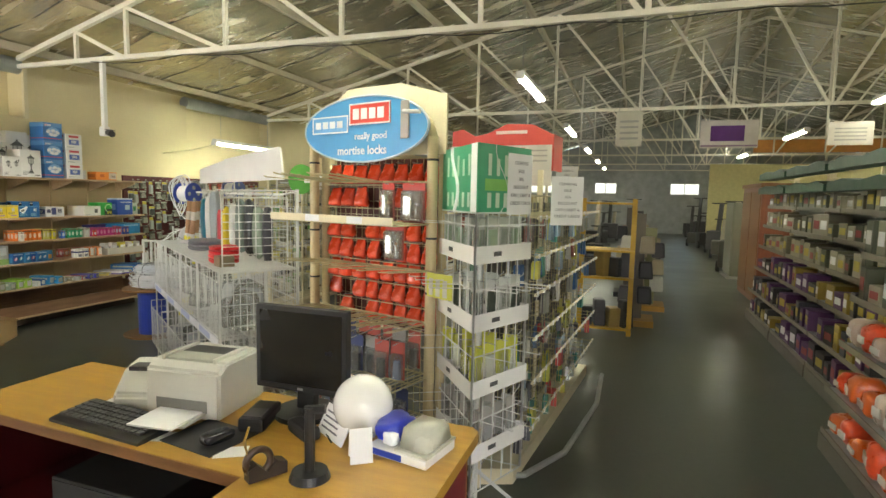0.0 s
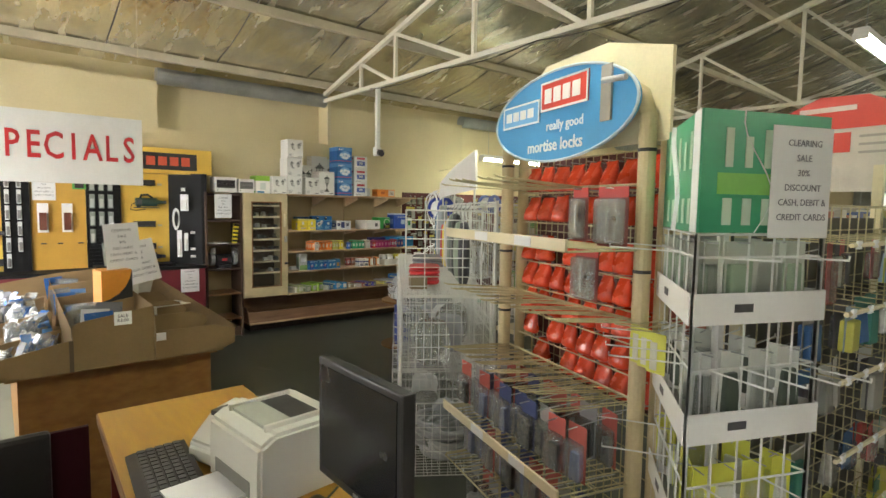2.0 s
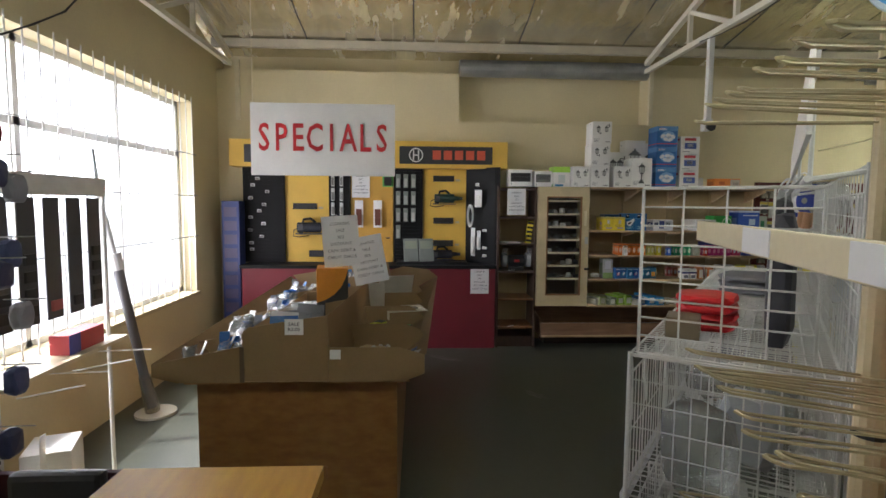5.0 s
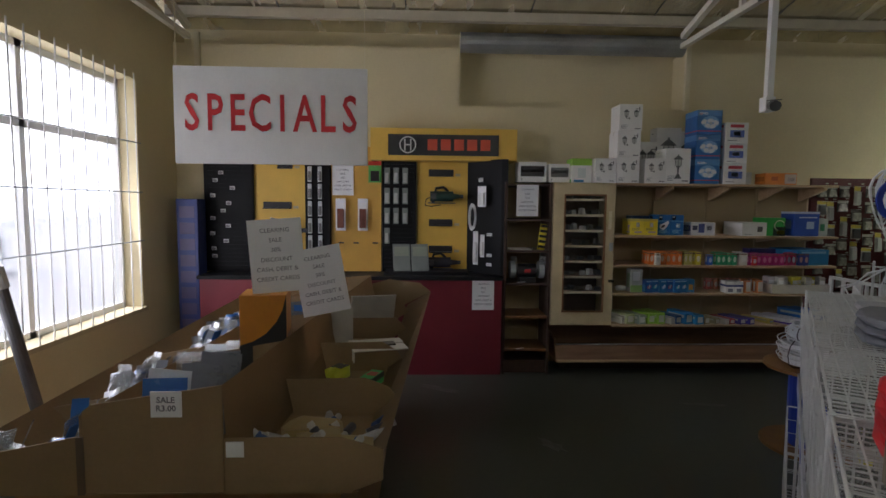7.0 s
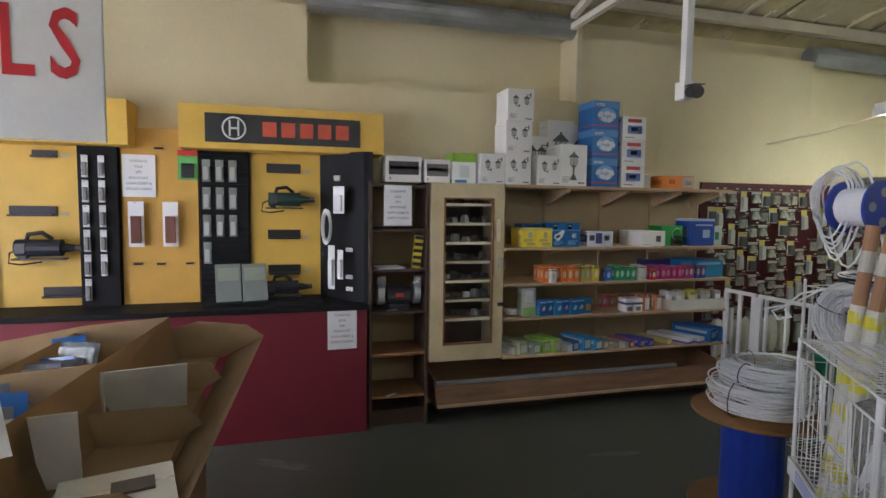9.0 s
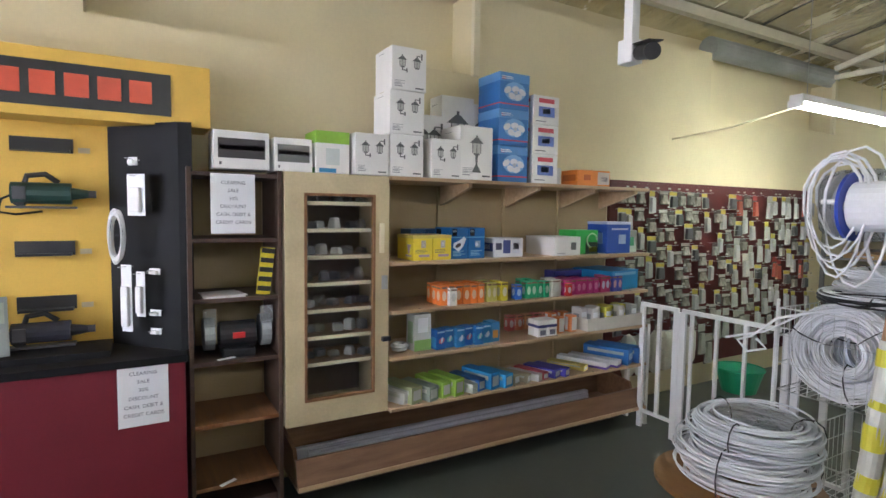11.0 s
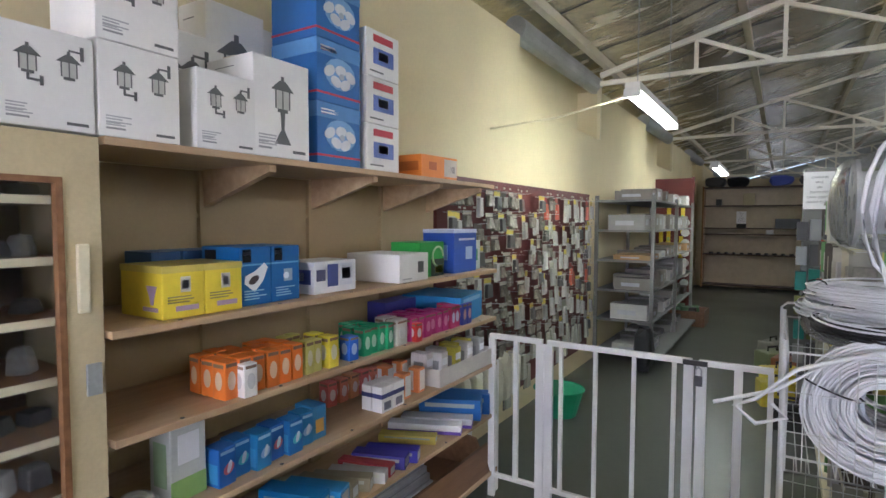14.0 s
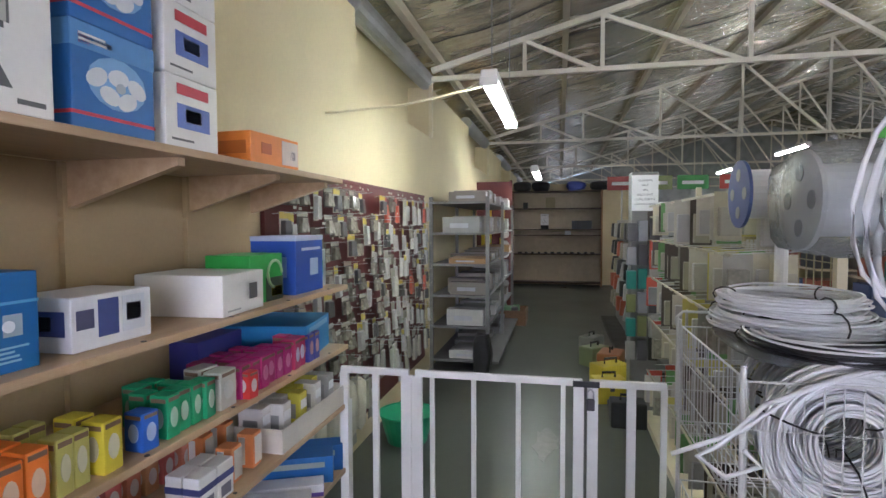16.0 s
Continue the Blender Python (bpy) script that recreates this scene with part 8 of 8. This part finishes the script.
for x, y, ry, rz, z, hx, hy in ((-4.6, 2.0, -3, 14, 0.925, 0.12, 0.135), (-4.8, 1.755, -83, 8, 0.965, 0.115, 0.095), (-5.3, 1.91, -58, 12, 0.97, 0.12, 0.14)):
    b = thing("white_carton_sleeve", x, y, z, rz, "white card sleeve with a dark window in the tray", "carton", "white card sleeves")
    b.matrix_basis = pose(x, y, z, 0, ry, rz)
    part("panel", B(-hx, hx, -hy, hy, 0, 0.006, 0.002), C(0.6, 0.58, 0.5), b)
    part("fold", B(-hx, -hx * 0.1, -hy, hy, 0.006, 0.012), C(0.6, 0.58, 0.5), b)
    part("side_fold", B(-hx, hx, -hy, -hy + 0.006, -0.05, 0.0), C(0.6, 0.58, 0.5), b)
    part("window", B(-hx * 0.35, hx * 0.3, -hy * 0.1, hy * 0.65, 0.006 if ry > -10 else 0.012, 0.0135), C(0.06, 0.05, 0.04), b)
b = thing("orange_display_carton", -4.14, 1.58, zb + 0.004, 8, "orange and black carton with a curved print", "box")
part("carton", B(-0.09, 0.09, -0.09, 0.09, 0, 0.45, 0.003), C(0.62, 0.24, 0.02), b)
part("curved_print", prism(bmesh.new(), [(-0.09, 0.25), (-0.04, 0.265), (0.01, 0.295), (0.05, 0.34), (0.075, 0.39), (0.09, 0.45), (0.09, 0.02), (-0.09, 0.02)], "x", 0.0895, 0.0912), BLACK, b)
part("side_print", B(-0.089, 0.05, 0.0895, 0.0912, 0.02, 0.28), C(0.3, 0.14, 0.05), b)
notice(-4.1, 1.637, 1.43, 0, -4, 98, "white clearance sale notice standing on the sale trays")
n = notice(-4.31, 1.75, 1.31, 0, 8, 92, "white clearance sale notice leaning over the sale trays")
n.matrix_basis = pose(-4.3, 1.778, 1.302, -6, -11, 92)
b = thing("notice_stand", -4.26, 1.6, 1.275, 0, "folded white card behind the sale notices", "stand")
part("upright", bar(bmesh.new(), (0.035, 0, 0), (0.01, 0, 0.3), 0.003, 0.19), PAPER, b)

# ---- leaning pole and display by the window ----
t = thing("leaning_pole", -5.1, 0.03, 0, 0, "dark metal pole leaning against the window bars", "pole")
part("lower_tube", R((0.0, 0.0, 0.06), (0.2, -0.12, 1.24), 0.034, 14), GREYPL, t)
part("upper_tube", R((0.2, -0.12, 1.22), (0.238, -0.2, 1.7), 0.022, 12), C(0.6, 0.62, 0.62), t)
part("tip", R((0.236, -0.2, 1.68), (0.245, -0.22, 2.02), 0.012, 10), GALV, t)
part("clamp", R((0.185, -0.11, 1.16), (0.205, -0.125, 1.28), 0.042, 14), C(0.5, 0.5, 0.5), t)
part("plastic_sleeve", R((-0.005, 0.003, 0.03), (0.045, -0.027, 0.32), 0.055, 14, 0.042), CLEAR, t)
part("base_plate", R((-0.02, 0.02, 0), (-0.02, 0.02, 0.02), 0.15, 24), C(0.5, 0.48, 0.4), t)
t = thing("blade_rack", -4.1, 0.3, 0, 0, "white strip rack with hanging blade strips", "display rack")
part("top_bar", B(0, 0.95, -0.01, 0.01, 1.68, 1.78), C(0.7, 0.7, 0.68), t)
for x in (0.02, 0.93):
    part("post", R((x, 0, 0), (x, 0, 1.75), 0.012, 8), WIRE, t)
part("foot", B(-0.03, 1.0, -0.15, 0.15, 0, 0.02), CREAM, t)
for k in range(5):
    s = part("hanging_strip", B(0.09 + k * 0.17, 0.2 + k * 0.17, 0.012, 0.018, 1.08, 1.67), GREYPL, t)
    for q in range(4 if k in (0, 3, 4) else 1):
        part("tab", B(0.11 + k * 0.17, 0.18 + k * 0.17, 0.018, 0.03, 1.12 + q * 0.08, 1.17 + q * 0.08), C(0.4, 0.1, 0.1) if k == 2 else BLACK, s)
part("shelf", B(0.0, 0.95, -0.1, 0.1, 0.86, 0.88), CREAM, t)
pack_box("blade_pack", "red and blue packs lying on the rack shelf", "pack", -3.8, 0.3, 0.88, 90, 0.1, 0.3, 0.1, C(0.45, 0.05, 0.06), [(0, 0.3, 0, 1, C(0.05, 0.06, 0.3))])
for k in range(4):
    part("prong", R((0.15 + k * 0.2, 0.0, 0.82 - 0.05 * (k % 2)), (0.15 + k * 0.2, 0.3, 0.83), 0.004, 6), WIRE, t)
t = thing("window_stand", -3.12, 0.35, 0, 0, "perforated upright stand with small hanging packs", "display stand")
part("post", B(-0.03, 0.03, -0.03, 0.03, 0, 1.87), WHITE, t)
part("base", B(-0.25, 0.25, -0.2, 0.2, 0, 0.04), CREAM, t)
for k in range(46):
    part("slot", B(-0.012, 0.012, 0.03, 0.032, 0.08 + k * 0.038, 0.094 + k * 0.038), BLACK, t)
for k, z in enumerate((0.62, 0.86, 1.12, 1.3, 1.38, 1.64, 1.7)):
    part("prong", R((0.02 - 0.05 * (k % 3), 0.03, z + 0.125), (0.02 - 0.05 * (k % 3), 0.2, z + 0.13), 0.003, 6), GALV, t)
    h = part("hung_pack", lump(k, 0.1, 0.06, 0.12, 2, 0.1), (C(0.03, 0.04, 0.1), C(0.06, 0.08, 0.2), C(0.25, 0.26, 0.3))[k % 3], t)
    h.location = (0.02 - 0.05 * (k % 3), 0.1, z)
t = thing("red_pillow_pack", -3.12, 0.35, 1.86, 0, "glossy red pillow-shaped header pack on the stand", "header pack")
part("pack", lump(2, 0.27, 0.1, 0.14, 3, 0.06), C(0.45, 0.02, 0.04, 0.25), t, smooth=True)
t = thing("open_white_carton", -3.98, 0.02, 0.0, 20, "open white carton on the floor by the window", "carton")
part("carton", B(-0.14, 0.14, -0.12, 0.12, 0, 0.28, 0.005), C(0.6, 0.6, 0.58), t)
part("flap", bar(bmesh.new(), (0.14, 0, 0.28), (0.24, 0, 0.3), 0.004, 0.22), C(0.6, 0.6, 0.58), t)
# pale worn patches on the floor
for x, y, sx, sy, r in ((-5.46, 3.12, 0.16, 0.07, 30), (-6.6, 2.4, 0.3, 0.06, 60), (-6.2, 4.6, 0.25, 0.05, 80), (-6.1, 7.9, 0.12, 0.35, 0)):
    q = random.Random(int(x * -100))
    bm = prism(bmesh.new(), [(sx * q.uniform(0.45, 1.0) * math.cos(k * math.tau / 16), sy * q.uniform(0.45, 1.0) * math.sin(k * math.tau / 16)) for k in range(16)], "z", 0.0, 0.0012)
    ob = struct("floor_scuff", bm, mat("worn paint %.2f" % x, (0.15, 0.155, 0.135), 0.45, var=0.4, scale=14), "pale scuffed patch of worn floor paint", "scuff")
    ob.matrix_basis = pose(x, y, 0.0005, 0, 0, r)

# ---- shelving along the east side of the aisle ----
def gondola(y0, y1, x, lbl):
    t = thing("east_shelving", x, y0, 0, 0, lbl, "shelving", "east shelving bays")
    ln = y1 - y0
    part("back_panel", B(0.52, 0.55, 0, ln, 0.1, 1.95), C(0.3, 0.29, 0.24), t)
    for y in (0.0, ln - 0.04):
        part("post", B(0.48, 0.54, y, y + 0.04, 0, 2.1), CREAM, t)
    part("plinth", B(-0.02, 0.52, 0, ln, 0, 0.12), C(0.12, 0.11, 0.09), t)
    for z, dx in ((0.14, 0.0), (0.45, 0.0), (0.78, 0.06), (1.1, 0.1), (1.4, 0.14), (1.68, 0.18)):
        s = part("shelf", B(dx, 0.5, 0, ln, z - 0.02, z), GALV, t)
        part("shelf_lip", B(dx - 0.01, dx, 0, ln, z - 0.025, z + 0.018), C(0.2, 0.18, 0.14), s)
    return t


g = random.Random(55)
for i in range(4):
    y0 = (2.95, 4.7, 6.2, 7.7)[i]
    xb = 1.36 if i == 0 else 1.72
    gondola(y0, y0 + 1.46, xb, "cream steel shelving bay stocked with boxed goods")
    for z, dx in ((0.141, 0.0), (0.451, 0.0), (0.781, 0.06), (1.101, 0.1), (1.401, 0.14), (1.681, 0.18)):
        y = 0.06
        while y < 1.35:
            w = g.uniform(0.13, 0.24)
            h = g.uniform(0.12, 0.24)
            near = i < 1 and z < 0.8
            if near:
                b = thing("orange_net_pack", xb + dx + 0.12, y0 + y + w / 2, z, g.uniform(-15, 15), "round orange and white wrapped pack on the shelf", "pack", "orange packs")
                part("pack", lump(g.uniform(0, 90), 0.2, w * 0.95, h, 3, 0.15), g.choice((REDFAB, C(0.6, 0.12, 0.02, 0.3), C(0.45, 0.36, 0.3, 0.3))), b, smooth=True)
                part("label", B(-0.11, -0.1, -w * 0.25, w * 0.25, h * 0.35, h * 0.6), C(0.62, 0.6, 0.55), b)
            else:
                c = g.choice(((BLACK, C(0.09, 0.03, 0.12), C(0.3, 0.22, 0.04), C(0.04, 0.04, 0.05)) if z < 1.0 else (C(0.3, 0.28, 0.2), C(0.2, 0.19, 0.14), C(0.07, 0.08, 0.05), C(0.34, 0.31, 0.24))))
                b = thing("shelf_pack", xb + dx + 0.13, y0 + y + w / 2, z, g.uniform(-8, 8), "mixed boxed hardware on the aisle shelf", "pack", "east shelf packs")
                part("pack", B(-0.11, 0.11, -w * 0.45, w * 0.45, 0, h, 0.008), c, b)
                part("label", B(-0.113, -0.11, -w * 0.3, w * 0.3, h * 0.3, h * 0.7), g.choice((PAPER, C(0.45, 0.36, 0.05), C(0.3, 0.05, 0.05))), b)
            y += w + 0.015
for z in (2.06, 1.86):
    for i in range(4):
        b = thing("green_shade_board", 1.75, 3.25 + i * 1.5, z, 0, "dark green wavy board along the shelf top", "board", "green boards")
        part("board", prism(bmesh.new(), [(0.0, 0.0), (1.4, 0.0), (1.4, 0.08), (1.0, 0.11), (0.6, 0.08), (0.25, 0.11), (0.0, 0.07)], "x", 0.0, 0.2), C(0.03, 0.08, 0.045), b)
        part("stay", bar(bmesh.new(), (0.15, 0.7, 0.02), (0.5, 0.7, -0.1), 0.03, 0.01), CREAM, b)
t = thing("brown_cabinet", 2.05, 10.4, 0, 0, "tall brown timber cabinet at the aisle side", "cabinet")
part("body", B(0, 0.75, 0, 1.6, 0, 2.0, 0.01), wood("red brown timber", (0.16, 0.05, 0.025), (0.28, 0.1, 0.05), 0.4, (8, 8, 1)), t)
part("cornice", B(-0.03, 0.78, -0.03, 1.63, 2.0, 2.07), EDGE, t)
for y in (0.05, 0.82):
    part("door", B(-0.015, 0.0, y, y + 0.72, 0.1, 1.92), EDGE, t)
t = thing("grey_cabinet", 2.15, 13.6, 0, 0, "tall olive grey steel cabinet", "cabinet")
part("body", B(0, 0.7, 0, 1.0, 0.06, 1.72, 0.012), C(0.2, 0.2, 0.15), t)
part("foot", B(-0.06, 0.72, -0.02, 1.02, 0, 0.06), C(0.5, 0.5, 0.46), t)
part("door", B(-0.01, 0.0, 0.03, 0.97, 0.1, 1.66), C(0.24, 0.24, 0.18), t)
struct("office_wall", box(B(2.6, 9.0, 22.0, 22.15, 1.35, 3.1), 2.6, 9.0, 22.0, 22.15, 0, 1.348), C(0.6, 0.55, 0.25), "yellow office wall far down the hall", "wall")
struct("orange_fascia", B(3.6, 12.9, 20.0, 20.1, 3.35, 3.75), C(0.5, 0.22, 0.05), "orange-brown fascia board across the hall", "fascia")
# far machines and racks, dark silhouettes
for i in range(16):
    x, y = g.choice((g.uniform(-1.4, 0.2), g.uniform(2.3, 3.4))), 15 + i * 0.9
    h = g.uniform(0.9, 1.9)
    t = thing("garden_machine", x, y, 0, g.uniform(-20, 20), "dark garden machine standing along the aisle", "machine", "aisle machines")
    part("chassis", B(-0.3, 0.3, -0.35, 0.35, 0.12, h * 0.45, 0.04), g.choice((BLACK, GREYPL, C(0.25, 0.05, 0.03), C(0.1, 0.1, 0.08))), t)
    part("mast", bar(bmesh.new(), (0, 0, h * 0.4), (0.05, 0.1, h), 0.12, 0.09), g.choice((BLACK, GREYPL, C(0.45, 0.4, 0.3))), t)
    part("handle", R((-0.25, 0.1, h), (0.3, 0.1, h), 0.02, 8), BLACK, t)
    for q in (-0.3, 0.3):
        part("wheel", R((q - 0.04, -0.2, 0.14), (q + 0.04, -0.2, 0.14), 0.14, 14), BLACK, t)
# left side of the aisle past the gondola
t = thing("yellow_stand", -0.12, 7.2, 0, 0, "yellow painted timber display stand", "display stand")
for x in (-0.5, 0.12):
    part("upright", B(x, x + 0.06, -0.05, 0.03, 0, 1.75), C(0.55, 0.33, 0.03), t)
for z in (0.1, 0.75, 1.1, 1.7):
    part("shelf", B(-0.5, 0.18, -0.1, 0.35, z - 0.025, z), C(0.55, 0.33, 0.03), t)
for k in range(8):
    b = thing("stand_goods", -0.5 + (k % 4) * 0.16, 7.25, (0.1, 0.75)[k // 4], 10 * k, "dark goods on the yellow stand", "goods", "stand goods")
    part("item", lump(k, 0.15, 0.2, 0.25 + 0.1 * (k % 2), 1), (BLACK, GREYPL, C(0.3, 0.2, 0.06))[k % 3], b)
for i, (x, y, h, c, l) in enumerate(((0.1, 8.0, 1.55, C(0.12, 0.1, 0.07), "tall dark tool display stand"), (0.3, 9.2, 1.3, C(0.2, 0.2, 0.1), "olive garden tool display"), (0.0, 10.3, 1.6, C(0.1, 0.09, 0.08), "tall dark tool display stand"), (0.35, 11.4, 1.2, C(0.45, 0.45, 0.42), "pale machine on a stand"), (0.15, 12.8, 1.5, BLACK, "tall dark tool display stand"))):
    t = thing("tool_stand", x, y, 0, 0, l, "display stand", "aisle stands")
    part("base", B(-0.25, 0.25, -0.25, 0.25, 0, 0.09, 0.01), C(0.4, 0.22, 0.04) if i < 2 else BLACK, t)
    part("column", B(-0.09, 0.09, -0.07, 0.07, 0.09, h), c, t)
    for k in range(6):
        part("hung_tool", lump(k + i * 7, 0.2, 0.16, 0.24, 1), g.choice((BLACK, GREYPL, C(0.35, 0.3, 0.2), C(0.5, 0.5, 0.45))), t).location = (-0.14 + 0.26 * (k % 2), -0.06, 0.3 + (k // 2) * (h - 0.5) / 3)
# hanging boards over the aisle
for x, y, w, h, z, c, l in ((-0.09, 7.0, 0.3, 0.42, 2.38, C(0.5, 0.48, 0.4), "pale hanging price board with grey print"), (1.14, 8.0, 0.68, 0.36, 2.44, C(0.6, 0.56, 0.52), "hanging board with a purple picture"), (2.6, 8.4, 0.5, 0.3, 2.5, C(0.55, 0.52, 0.46), "pale hanging board over the aisle")):
    t = thing("hanging_board", x, y, z, 0, l, "sign board", "hanging boards")
    part("board", B(-w / 2, w / 2, -0.006, 0.006, 0, h), c, t)
    if "purple" in l:
        part("picture", B(-0.22, 0.18, -0.009, -0.006, 0.09, 0.29), C(0.12, 0.03, 0.2), t)
        part("stripe", B(-0.33, 0.33, -0.009, -0.006, 0.02, 0.04), C(0.3, 0.2, 0.3), t)
    else:
        for k in range(4):
            part("text_bar", B(-w * 0.35, w * 0.35, -0.009, -0.006, h * (0.2 + 0.16 * k), h * (0.26 + 0.16 * k)), C(0.3, 0.3, 0.28), t)
    for q in (-w / 2 + 0.03, w / 2 - 0.03):
        part("cord", R((q, 0, h), (q, 0, roof_z(x + q) + 0.1 - z), 0.002, 4), GALV, t)
# far windows in the end wall
for x0, x1 in FAR_WINDOWS:
    t = tagged(new("far_window"), "bright far window high in the end wall", "window", kind="structure")
    q = part("pane", B(x0, x1, NY + 0.1, NY + 0.104, 2.05, 2.65), GLASS, t)
    q.visible_shadow = False
    part("frame", box(box(B(x0, x1, NY + 0.07, NY + 0.098, 2.05, 2.09), x0, x1, NY + 0.07, NY + 0.098, 2.61, 2.65), (x0 + x1) / 2 - 0.02, (x0 + x1) / 2 + 0.02, NY + 0.07, NY + 0.098, 2.09, 2.61), WHITE, t)
# middle rows between the west bays and the aisle
for i in range(3):
    y0 = 6.3 + i * 4.0
    t = thing("middle_gondola", -2.9, y0, 0, 0, "tall stocked gondola row in the middle of the hall", "gondola", "middle gondolas")
    part("core", B(-0.04, 0.04, 0, 3.4, 0, 1.85), C(0.3, 0.28, 0.22), t)
    part("foot", B(-0.45, 0.45, 0, 3.4, 0, 0.1), CREAM, t)
    for z in (0.45, 0.8, 1.15, 1.5):
        part("shelf", B(-0.42, 0.42, 0, 3.4, z - 0.02, z), CREAM, t)
    for s in (-0.25, 0.25):
        for z in (0.101, 0.451, 0.801, 1.151, 1.501):
            y = 0.05
            while y < 3.2:
                w = g.uniform(0.2, 0.45)
                b = thing("row_carton", -2.9 + s, y0 + y + w / 2, z, 0, "assorted carton on the middle gondola", "box", "middle gondola cartons")
                part("carton", B(-0.15, 0.15, -w * 0.45, w * 0.45, 0, g.uniform(0.14, 0.3), 0.005), g.choice((C(0.5, 0.48, 0.42), C(0.35, 0.1, 0.06), C(0.08, 0.2, 0.14), C(0.1, 0.14, 0.3), C(0.4, 0.34, 0.16), GREYPL)), b)
                y += w + 0.02
